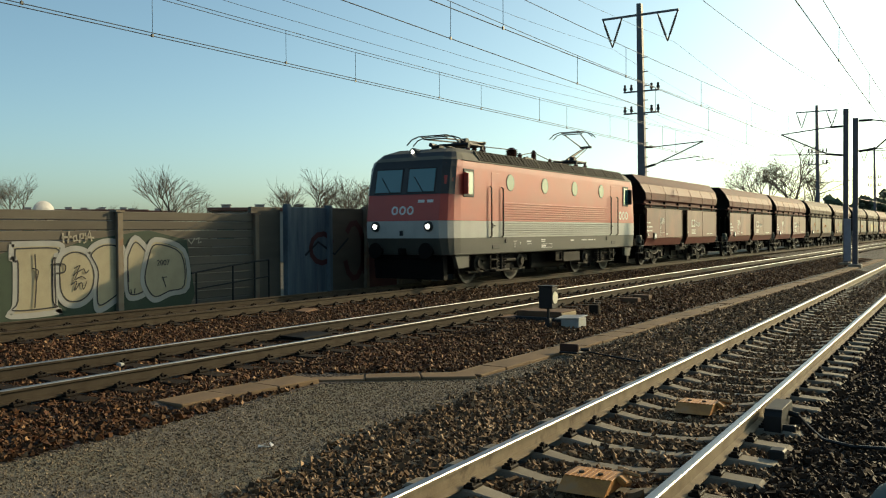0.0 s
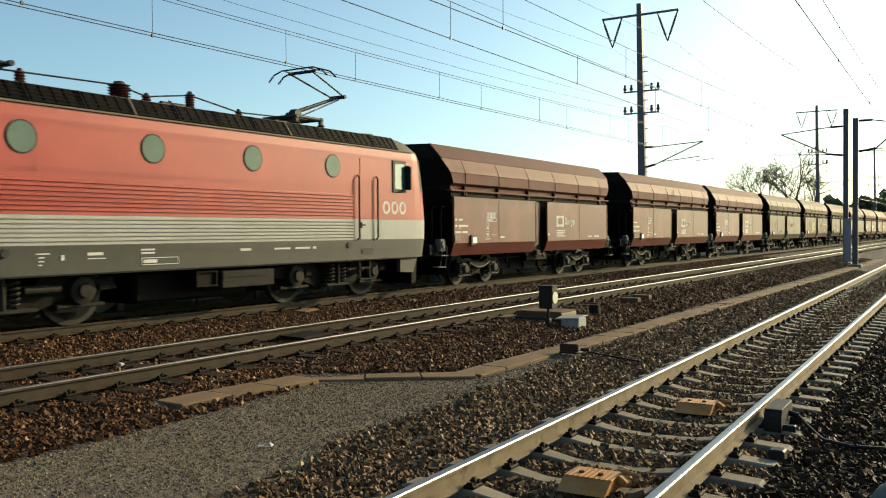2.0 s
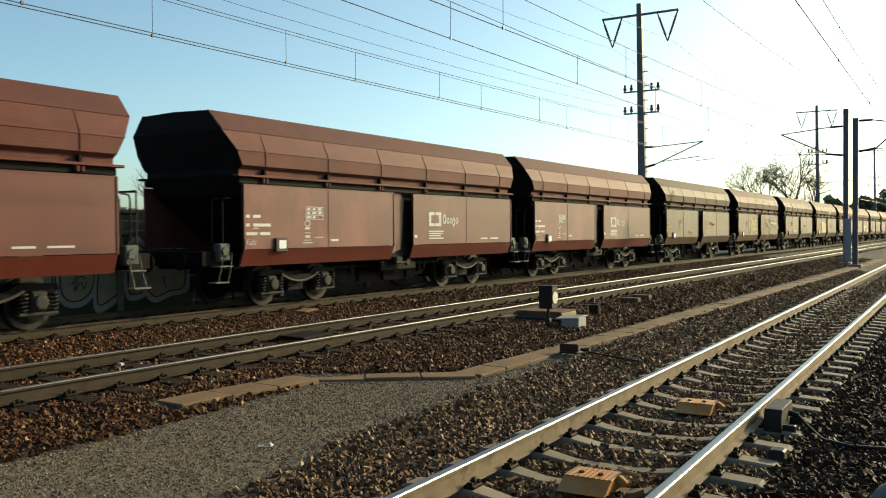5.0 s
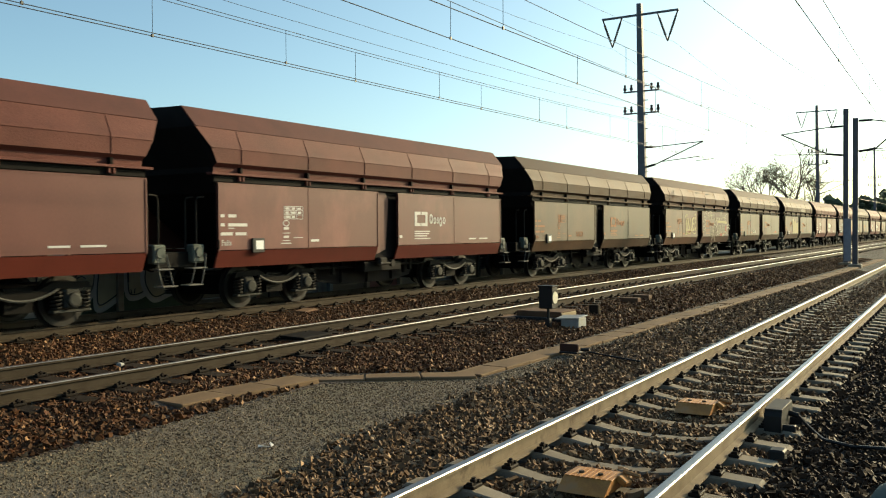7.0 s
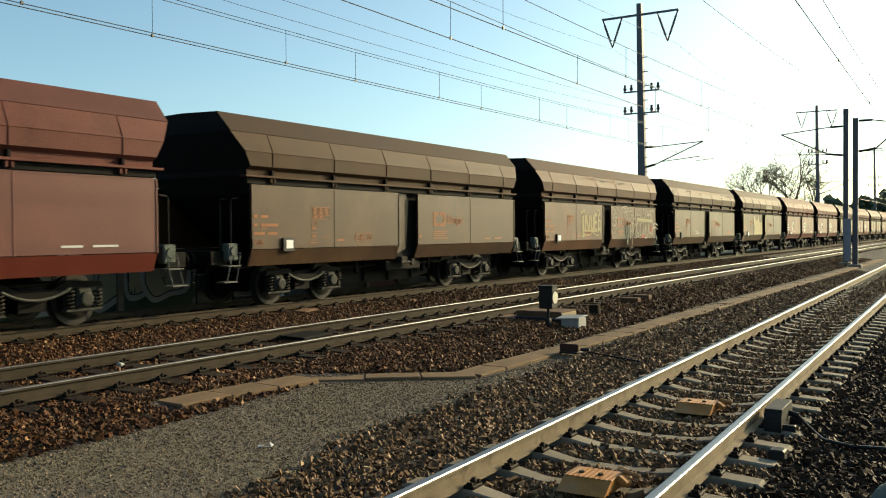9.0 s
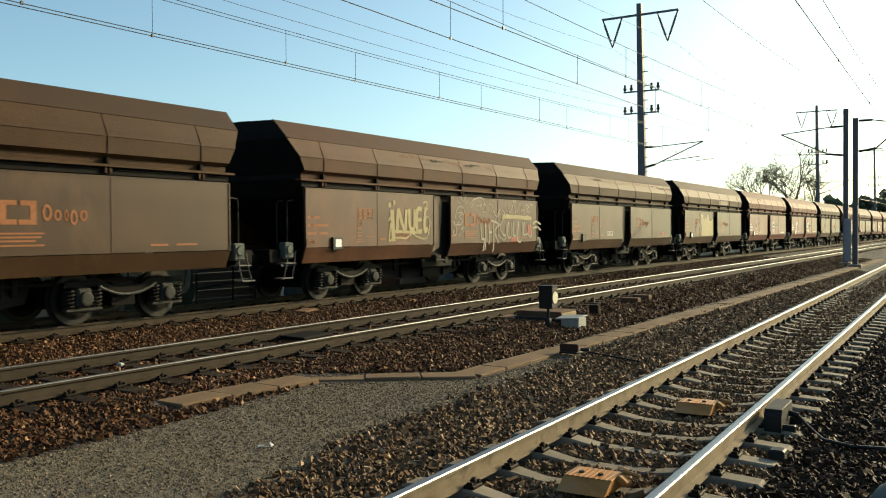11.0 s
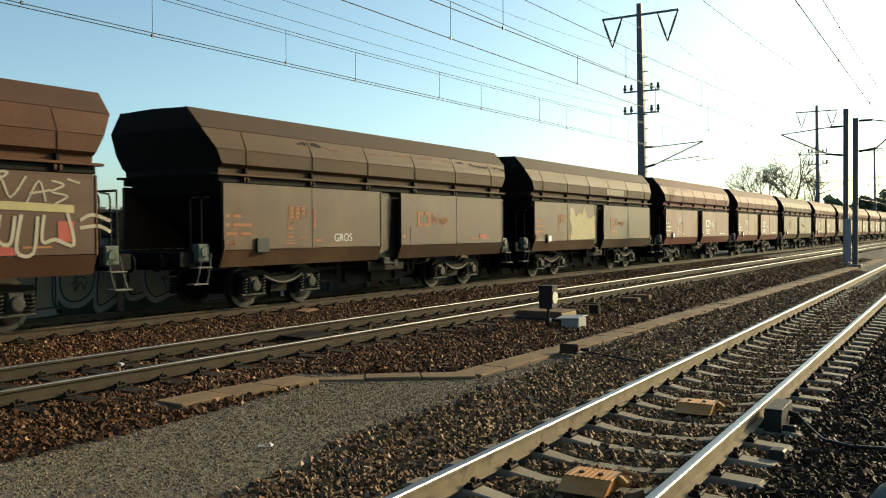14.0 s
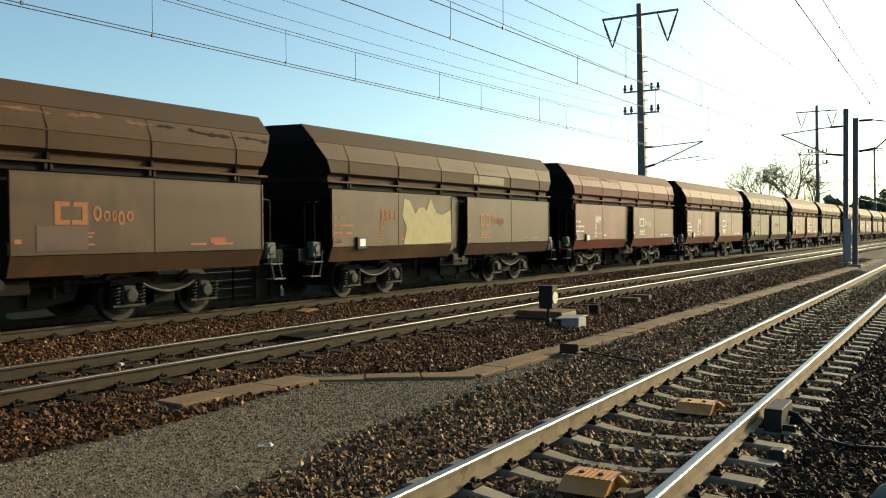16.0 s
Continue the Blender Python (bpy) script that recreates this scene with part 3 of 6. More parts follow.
def wagon(tone, label, paint, band, markm, roofm, topm):
    """A hopper wagon: x = 0 at the front eave corner, y = 0 on the track's centre, z = 0 on the rail."""
    w = thing("hopper_wagon", (0, 0, 0), label, "freight wagon", "wagons of the freight train")
    # upper hood: slanted flaps over a recess
    hood = Geo().prism([(0.0, 4.1)] + PROF_TOP + [(-y, z) for y, z in PROF_TOP[::-1]], 0.0, LEN_BODY, flare)
    part("hood", hood, roofm, w, "slanted hopper hood with welded seams")
    # end plates: the shade on the hood's ends, as a black colour
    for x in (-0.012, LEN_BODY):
        part("end_plate", Geo().prism([(0.0, 4.095)] + [(y - 0.012, z) for y, z in PROF_TOP] + [(-y + 0.012, z) for y, z in PROF_TOP[::-1]], x, x + 0.012, lambda y, z, e, k=x: flare(y, z, k > 0)), SOOT_SHADE, w, "end plate, black with the end's shade put into its colour")
    seams = [0.77, 2.83, 4.9, 6.97, 9.04, 11.15]
    for x in seams:
        for s in (-1, 1):
            sg = Geo()
            sg.prism([(s * 1.345, 3.66), (s * 1.519, 3.268), (s * 1.511, 2.965), (s * 1.48, 2.965), (s * 1.49, 3.26), (s * 1.32, 3.65)], x - 0.025, x + 0.025)
            part("hood_seam", sg, roofm, w)
    for s in (-1, 1):
        part("top_plate", Geo().prism([(s * 0.95, 4.085), (s * 0.988, 4.078), (s * 1.345, 3.672), (s * 1.33, 3.65), (s * 0.95, 4.05)], 0.0, LEN_BODY, lambda y, z, e: flare(y, z, e) * 0.985), topm, w, "darker upper hood plate")
        part("hood_rib", Geo().box((LEN_BODY / 2, s * 1.505, 3.267), (LEN_BODY + 0.1, 0.018, 0.02), None, 0.004), roofm, w)
        for x in seams:
            part("hood_bracket", Geo().box((x, s * 1.42, 2.845), (0.06, 0.12, 0.13), None, 0.006), UNDER, w)
        part("eave_rail", Geo().box((LEN_BODY / 2, s * 1.43, 2.76), (LEN_BODY + 0.12, 0.17, 0.05), None, 0.008), roofm, w)
        part("hinge_bar", Geo().box((LEN_BODY / 2, s * 1.37, 2.665), (LEN_BODY - 0.1, 0.12, 0.13), None, 0.01), UNDER, w)
        for x in seams:
            for o in (-0.05, 0.05):
                part("hinge", Geo().box((x + o, s * 1.46, 2.68), (0.05, 0.06, 0.1), None, 0.006), roofm, w)
        # the two discharge doors of this side
        for a, b, seam in ((0.09, 5.42, 2.8), (6.28, 11.86, 9.08)):
            def flap(z0, z1, y0, y1, m, nm, lab=""):
                g = Geo()
                g.prism([(s * (y0 - 0.05), z0), (s * y0, z0), (s * y1, z1), (s * (y1 - 0.05), z1)], a, b)
                return part(nm, g, m, w, lab)
            d = flap(1.25, 2.585, 1.5, 1.5, paint, "door", tone + " discharge door with faded markings")
            part("door_skirt", Geo().prism([(s * 1.33, 0.9), (s * 1.38, 0.9), (s * 1.5, 1.235), (s * 1.45, 1.235)], a + 0.01, b - 0.01), band, d)
            part("door_seam", Geo().box((seam, s * 1.502, 1.9), (0.035, 0.012, 1.33), None, 0.003), paint, d)
            part("door_edge", Geo().box((a + 0.015, s * 1.49, 1.9), (0.03, 0.05, 1.34)).box((b - 0.015, s * 1.49, 1.9), (0.03, 0.05, 1.34)).box(((a + b) / 2, s * 1.497, 2.57), (b - a, 0.02, 0.03)), paint, d)
            part("latch", Geo().path([(a - 0.06 if a > 1 else a - 0.02, s * 1.5, 1.28), (a - 0.06 if a > 1 else a - 0.02, s * 1.54, 1.28), (a - 0.06 if a > 1 else a - 0.02, s * 1.54, 1.45), (a - 0.06 if a > 1 else a - 0.02, s * 1.5, 1.45)], 0.014), GREYGEAR, d)
        # slanted chute wall in the opening between the doors
        part("chute_plate", Geo().plate([(5.44, 1.0), (5.95, 1.15), (6.08, 2.4), (5.95, 2.58), (5.44, 2.58)], s * 1.30, s * 1.34), paint, w)
        part("chute_lock", Geo().box((5.75, s * 1.36, 0.86), (0.3, 0.16, 0.18), None, 0.03).tube((5.6, s * 1.42, 0.8), (6.1, s * 1.42, 0.8), 0.035).lathe((6.12, s * 1.42, 0.8), [(-0.04, 0.09), (0.04, 0.09)], "Y", 12), GREYGEAR, w)
    # inner hopper, the shade between wagons put into its black, sloping ends
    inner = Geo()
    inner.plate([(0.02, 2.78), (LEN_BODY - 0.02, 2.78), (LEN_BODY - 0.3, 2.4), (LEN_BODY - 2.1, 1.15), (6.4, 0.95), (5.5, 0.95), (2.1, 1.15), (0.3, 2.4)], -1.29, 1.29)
    part("hopper", inner, SOOT_SHADE, w, "inner hopper with sloping ends, black with shade put into its colour")
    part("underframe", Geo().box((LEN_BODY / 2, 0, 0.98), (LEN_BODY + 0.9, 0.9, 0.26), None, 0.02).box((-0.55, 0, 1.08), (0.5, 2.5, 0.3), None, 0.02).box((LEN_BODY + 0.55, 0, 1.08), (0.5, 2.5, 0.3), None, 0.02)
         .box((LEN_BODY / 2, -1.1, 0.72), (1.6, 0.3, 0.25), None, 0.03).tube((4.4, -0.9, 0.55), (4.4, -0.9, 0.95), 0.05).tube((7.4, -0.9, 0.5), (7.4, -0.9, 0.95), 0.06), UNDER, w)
    for x, d in ((-0.8, -1), (LEN_BODY + 0.8, 1)):
        for y in (-0.875, 0.875):
            part("buffer", Geo().lathe((x, y, 1.04), [(d * -0.3, 0.11), (d * -0.02, 0.11), (d * -0.01, 0.075), (d * 0.22, 0.075), (d * 0.225, 0.19), (d * 0.25, 0.18)], "X", 16), UNDER, w)
        part("coupling_hook", Geo().box((x + 0.05 * d, 0, 1.0), (0.4, 0.1, 0.14), None, 0.02), UNDER, w)
        e = -0.16 if d < 0 else LEN_BODY + 0.16
        for y in (-1.32, -1.02):
            part("handrail", Geo().path([(e + 0.15 * d, y, 1.25), (e + 0.15 * d, y, 2.2), (e + 0.12 * d, y, 2.28), (e - 0.05 * d, y, 2.3)], 0.018), GREYGEAR, w)
        st = Geo()
        for z, x2 in ((0.6, 0.3), (0.92, 0.2)):
            st.box((e + x2 * d, -1.35, z), (0.36, 0.24, 0.028), None, 0.006)
        st.path([(e + 0.02 * d, -1.44, 1.2), (e + 0.05 * d, -1.44, 0.92), (e + 0.14 * d, -1.44, 0.6)], 0.013).path([(e + 0.24 * d, -1.44, 1.2), (e + 0.3 * d, -1.44, 0.92), (e + 0.4 * d, -1.44, 0.6)], 0.013)
        part("end_step", st, STEPM, w, "pale steel foot steps")
        part("brake_box", Geo().box((e + 0.14 * d, -1.28, 1.2), (0.3, 0.2, 0.36), None, 0.03).lathe((e + 0.14 * d, -1.39, 1.22), [(-0.02, 0.09), (0.02, 0.11)], "Y", 14), GREENBOX, w, "grey-green brake control box")
    # discharge chutes between the bogies, close over the rails; added black to darken the underside
    for s in (-1, 1):
        part("discharge_chute", Geo().plate([(3.75, 1.0), (8.2, 1.0), (7.95, 0.42), (7.1, 0.3), (4.85, 0.3), (4.0, 0.42)], s * 0.62, s * 0.7).box((5.97, s * 0.74, 0.62), (0.06, 0.08, 0.6)).box((4.9, s * 0.74, 0.62), (0.06, 0.08, 0.55)).box((7.05, s * 0.74, 0.62), (0.06, 0.08, 0.55)), SOOT_SHADE, w, "black steel discharge chute, added to close the dark underside")
    part("chute_shaft", Geo().tube((3.6, -0.95, 0.74), (8.35, -0.95, 0.74), 0.035, n=8).box((4.3, -0.95, 0.72), (0.12, 0.1, 0.3), None, 0.02).box((7.6, -0.95, 0.72), (0.12, 0.1, 0.3), None, 0.02), UNDER, w)
    part("air_tank", Geo().lathe((3.45, 0.0, 0.68), [(-0.55, 0.05), (-0.5, 0.17), (0.5, 0.17), (0.55, 0.05)], "Y", 14), UNDER, w)
    for x in (2.24, LEN_BODY - 2.24):
        wagon_bogie(w, x)
    # painted markings on the near side
    near = [(0.16, 1.93, 0.1, 0.1), (0.36, 1.93, 0.22, 0.1), (0.16, 1.75, 0.1, 0.1), (0.36, 1.75, 0.52, 0.1), (0.36, 1.685, 0.16, 0.015), (0.16, 1.57, 0.32, 0.1), (0.56, 1.57, 0.3, 0.1),
            (2.04, 2.11, 0.12, 0.05), (2.24, 2.11, 0.1, 0.05), (2.42, 2.11, 0.12, 0.05), (2.04, 2.02, 0.1, 0.05), (2.22, 2.02, 0.14, 0.05), (2.44, 2.02, 0.1, 0.05), (2.04, 1.93, 0.14, 0.05), (2.24, 1.93, 0.1, 0.05), (1.98, 1.68, 0.16, 0.05), (1.95, 1.58, 0.22, 0.015), (1.98, 1.5, 0.16, 0.05), (1.95, 1.42, 0.22, 0.015), (2.3, 1.48, 0.3, 0.015), (1.9, 1.36, 0.32, 0.02),
            (2.88, 1.41, 0.26, 0.08), (7.05, 1.6, 0.75, 0.03), (7.05, 1.54, 0.7, 0.03), (7.05, 1.48, 0.6, 0.03), (7.05, 1.41, 0.75, 0.03), (6.35, 1.47, 0.12, 0.12), (9.9, 1.38, 0.4, 0.06), (10.5, 1.38, 0.5, 0.06)]
    for q in near:
        part("painted_mark", marks([q]), markm, w, at=(0, -1.503, 0))
    table = Geo()
    for z in (2.155, 2.065, 1.975, 1.885):
        table.box((2.3, 0, z), (0.6, 0.006, 0.012))
    for x in (2.0, 2.2, 2.4, 2.6):
        table.box((x, 0.001, 2.02), (0.012, 0.006, 0.28))
    part("data_table", table, markm, w, at=(0, -1.503, 0))
    sign = ring_geo(2.06, 1.79, 0.1, 0.07, 0.8, 0.74, lambda u, v, d: (u, d, v))
    part("round_sign", sign, markm, w, at=(0, -1.503, 0))
    part("type_word", text_mesh("Falls", 0.16, markm), None, w, at=pose(0.17, -1.504, 1.34, 90))
    lx, lz = 7.05, 1.93
    logo = Geo().plate([(0, -0.19), (0.28, -0.19), (0.28, -0.11), (0.11, -0.11), (0.11, 0.11), (0.28, 0.11), (0.28, 0.19), (0, 0.19)], -0.003, 0.003)
    logo.plate([(0.31, -0.19), (0.62, -0.19), (0.62, 0.19), (0.34, 0.19), (0.34, 0.11), (0.51, 0.11), (0.51, -0.11), (0.31, -0.11)], -0.003, 0.003)
    logo = part("company_emblem", logo, markm, w, "square frame-shaped painted emblem", at=(lx, -1.504, lz))
    for x, ww, z0, z1 in ((0.72, 0.17, -0.13, 0.14), (0.93, 0.13, -0.13, 0.06), (1.11, 0.08, -0.13, 0.06), (1.22, 0.14, -0.2, 0.06), (1.40, 0.15, -0.13, 0.06)):
        zc, hh = (z0 + z1) / 2, (z1 - z0) / 2
        ring = ring_geo(x + ww / 2, zc, ww / 2, hh, 0.5, 0.62, lambda u, v, d: (u, d, v))
        part("emblem_ring", ring, markm, logo)
    h = part("placard_holder", Geo().box((1.17, -1.53, 1.33), (0.36, 0.05, 0.3), None, 0.01), BLACK, w)
    part("placard", Geo().box((1.19, -1.558, 1.34), (0.22, 0.006, 0.18)), PAPER, h)
    return w


PAINTS = {}


def paint_set(tone):
    red = {"dust": ((0.135, 0.047, 0.037), (0.094, 0.031, 0.024)), "worn": ((0.084, 0.035, 0.017), (0.052, 0.021, 0.01)), "olive": ((0.062, 0.0305, 0.0138), (0.04, 0.0195, 0.0088))}[tone]
    p = mat(tone + "_wagon_paint", red[0], red[1], 0.48, 0, 0.7, 30, 0.08, 0.012, stretch=(1, 1, 0.5), wear=tuple(c * 1.5 for c in red[0]), wear_amt=0.35, rand=0.08)
    r = mat(tone + "_wagon_hood_paint", tuple(c * 1.06 for c in red[0]), tuple(c * 0.84 for c in red[1]), 0.63, 0, 0.8, 30, 0.34, 0.045, stretch=(1, 1, 1), spec=0.12, wear=tuple(c * 0.45 for c in red[0]), wear_amt=0.25)
    b = {"dust": mat("red_brown_door_skirt", (0.125, 0.022, 0.013), (0.092, 0.017, 0.01), 0.5, 0, 2, 40, 0.05, 0.003)}.get(tone, p)
    # the upper hood plate has a darker mix of the wagon's colour
    t = mat(tone + "_darker_hood_top", tuple(c * 0.75 for c in red[0]), tuple(c * 0.6 for c in red[1]), 0.75, 0, 1.2, 30, 0.1, 0.01, wear=tuple(c * 0.35 for c in red[0]), wear_amt=0.3)
    return p, b, r, t


KINDS = {
    "dust": wagon("dusty red-brown", "dusty red-brown steel hopper wagon with white markings", *paint_set("dust")[:2], WHITE, *paint_set("dust")[2:]),
    "worn": wagon("worn brown", "worn brown hopper wagon with faded orange markings and graffiti", *paint_set("worn")[:2], ORMARK, *paint_set("worn")[2:]),
    "olive": wagon("olive brown", "olive-brown dirty hopper wagon with faded orange markings", *paint_set("olive")[:2], ORMARK, *paint_set("olive")[2:]),
}
ORDER = ["dust", "dust", "dust", "olive", "worn", "olive", "olive", "dust", "dust", "olive", "dust", "worn", "dust", "dust", "olive", "dust", "dust"]
FRONT = [37.76, 52.56, 66.05, 80.22, 94.27, 108.93, 122.97, 137.05]
used = set()
WAGONS = []
for i, k in enumerate(ORDER):
    x = FRONT[i] if i < len(FRONT) else 137.05 + 14.1 * (i - 7)
    w = KINDS[k] if k not in used else copy_thing(KINDS[k], Matrix.Identity(4))
    used.add(k)
    w.matrix_basis = Matrix.Translation((x, YA, ZA))
    WAGONS.append(w)
    TRAIN.append((w, x))


def band_shell(levels, cap_bottom=False, cap_top=False):
    """A closed ring of walls stacked over height: (z, nose x, nose half width, corner x, half width)."""
    g = Geo()
    vs, fs = [], []
    n = 16
    for z, xf, hf, xc, hw in levels:
        a = [(xf, hf), (xf + 0.35 * (xc - xf), hf + 0.62 * (hw - hf)), (xf + 0.7 * (xc - xf), hf + 0.9 * (hw - hf)), (xc - 0.15, hw)]
        vs += [(-x, -y, z) for x, y in a] + [(x, -y, z) for x, y in a[::-1]] + [(x, y, z) for x, y in a] + [(-x, y, z) for x, y in a[::-1]]
    for k in range(len(levels) - 1):
        fs += [(k * n + i, k * n + (i + 1) % n, k * n + n + (i + 1) % n, k * n + n + i) for i in range(n)]
    if cap_bottom:
        fs.append(tuple(range(n))[::-1])
    if cap_top:
        fs.append(tuple(range(len(vs) - n, len(vs))))
    return g.add(vs, fs)


L0 = (0.93, 7.72, 1.25, 7.25, 1.49)
L1 = (1.40, 7.88, 1.25, 7.25, 1.5)
L2 = (1.90, 7.90, 1.25, 7.25, 1.5)
L3 = (2.62, 7.78, 1.24, 7.22, 1.5)
L4 = (3.46, 7.60, 1.19, 7.12, 1.5)
L5 = (3.65, 7.50, 1.14, 7.05, 1.49)
L6 = (3.9, 7.2, 1.03, 6.85, 1.29)
L7 = (4.05, 6.7, 0.85, 6.5, 1.05)
L8 = (4.09, 5.9, 0.6, 5.9, 0.7)


def pantograph(parent, x, d, raised):
    """Single-arm pantograph; d = -1 or 1 says which way its knee points."""
    p = part("pantograph", Geo().box((x - 0.45, -0.5, 4.25), (0.1, 0.08, 0.1)).box((x + 0.45, -0.5, 4.25), (0.1, 0.08, 0.1)).box((x - 0.45, 0.5, 4.25), (0.1, 0.08, 0.1)).box((x + 0.45, 0.5, 4.25), (0.1, 0.08, 0.1))
             .tube((x - 0.5, -0.5, 4.33), (x + 0.5, -0.5, 4.33), 0.04).tube((x - 0.5, 0.5, 4.33), (x + 0.5, 0.5, 4.33), 0.04).tube((x - 0.45, -0.55, 4.33), (x - 0.45, 0.55, 4.33), 0.045).tube((x + 0.45, -0.55, 4.33), (x + 0.45, 0.55, 4.33), 0.045)
             .box((x, 0, 4.36), (0.5, 0.5, 0.12), None, 0.03).lathe((x - 0.2, -0.25, 4.42), [(-0.1, 0.12), (0.1, 0.12)], "Y", 14), BLACK, parent, "raised pantograph on the roof" if raised else "folded pantograph on the roof")
    ins = Geo()
    for a in (-0.45, 0.45):
        for b in (-0.5, 0.5):
            ins.lathe((x + a, b, 4.02), [(0, 0.06), (0.03, 0.1), (0.06, 0.06), (0.09, 0.1), (0.12, 0.06), (0.15, 0.1), (0.2, 0.05)], "Z", 12)
    part("insulator", ins, INSUL, p)
    if raised:
        knee, head = (x + 1.75 * d, 5.08), (x + 0.35 * d, 5.5)
    else:
        knee, head = (x + 1.15 * d, 4.5), (x - 1.55 * d, 4.42)
    part("lower_arm", Geo().tube((x - 0.2 * d, 0, 4.42), (knee[0], 0, knee[1]), 0.055, 0.04).tube((x - 0.05 * d, -0.2, 4.36), (knee[0] - 0.05 * d, -0.06, knee[1] - 0.07), 0.018)
         .lathe((knee[0], 0, knee[1]), [(-0.25, 0.05), (0.25, 0.05)], "Y", 10), BLACK, p)
    part("upper_arm", Geo().tube((knee[0], -0.2, knee[1]), (head[0], -0.35, head[1]), 0.024).tube((knee[0], 0.2, knee[1]), (head[0], 0.35, head[1]), 0.024).tube((head[0], -0.42, head[1]), (head[0], 0.42, head[1]), 0.022), BLACK, p)
    hd = Geo()
    for o in (-0.17, 0.17):
        hd.path([(head[0] + o, -0.93, head[1] - 0.16), (head[0] + o, -0.75, head[1] + 0.0), (head[0] + o, -0.5, head[1] + 0.08), (head[0] + o, 0.5, head[1] + 0.08), (head[0] + o, 0.75, head[1]), (head[0] + o, 0.93, head[1] - 0.16)], 0.02, 6)
    for y in (-0.42, 0.42):
        hd.tube((head[0] - 0.17, y, head[1] + 0.06), (head[0] + 0.17, y, head[1] + 0.06), 0.015)
        hd.tube((head[0], y, head[1]), (head[0], y, head[1] + 0.07), 0.015)
    part("collector_head", hd, BLACK, p)


def on_front(y, z, out=0.01):
    """A pose on the sloping cab front of the leading end: local x across (towards -y), local y up the slope, local z outwards."""
    lv = [L0, L1, L2, L3, L4, L5]
    for a, b in zip(lv, lv[1:]):
        if z <= b[0] or b is L5:
            f = (z - a[0]) / (b[0] - a[0])
            x = -(a[1] + (b[1] - a[1]) * f)
            up = Vector((-(b[1] - a[1]), 0, b[0] - a[0])).normalized()
            break
    ac = Vector((0, -1, 0))
    nr = ac.cross(up)
    m = Matrix((ac, up, nr)).transposed().to_4x4()
    return Matrix.Translation(Vector((x, y, z)) + nr * out) @ m


def ring_shape(rx, ry):
    """A flat oval ring in the xy plane."""
    return ring_geo(0, 0, rx, ry, 0.55, 0.6, lambda u, v, d: (u, v, d))


def cab_mask():
    """The dark shell round the windscreens; its wrap about the cab's corners paints their shade."""
    g = Geo()
    rows = []
    for z, xf, hf, xc, hw in ((2.66, *L3[1:]), L4, L5, (3.9, *L6[1:])):
        o = 0.008
        a = [(xf + o, hf + o), (xf + 0.35 * (xc - xf) + o, hf + 0.62 * (hw - hf) + o), (xf + 0.7 * (xc - xf), hf + 0.9 * (hw - hf) + o)]
        rows.append([(-x, -y, z) for x, y in a[::-1]] + [(-x, y, z) for x, y in a])
    n = 6
    vs = [p for r in rows for p in r]
    fs = [(k * n + i, k * n + i + 1, k * n + n + i + 1, k * n + n + i) for k in range(3) for i in range(n - 1)]
    vs2 = [(x + 0.02, y * 0.99, z) for x, y, z in vs]
    m = len(vs)
    return g.add(vs + vs2, fs + [tuple(i + m for i in q) for q in fs])


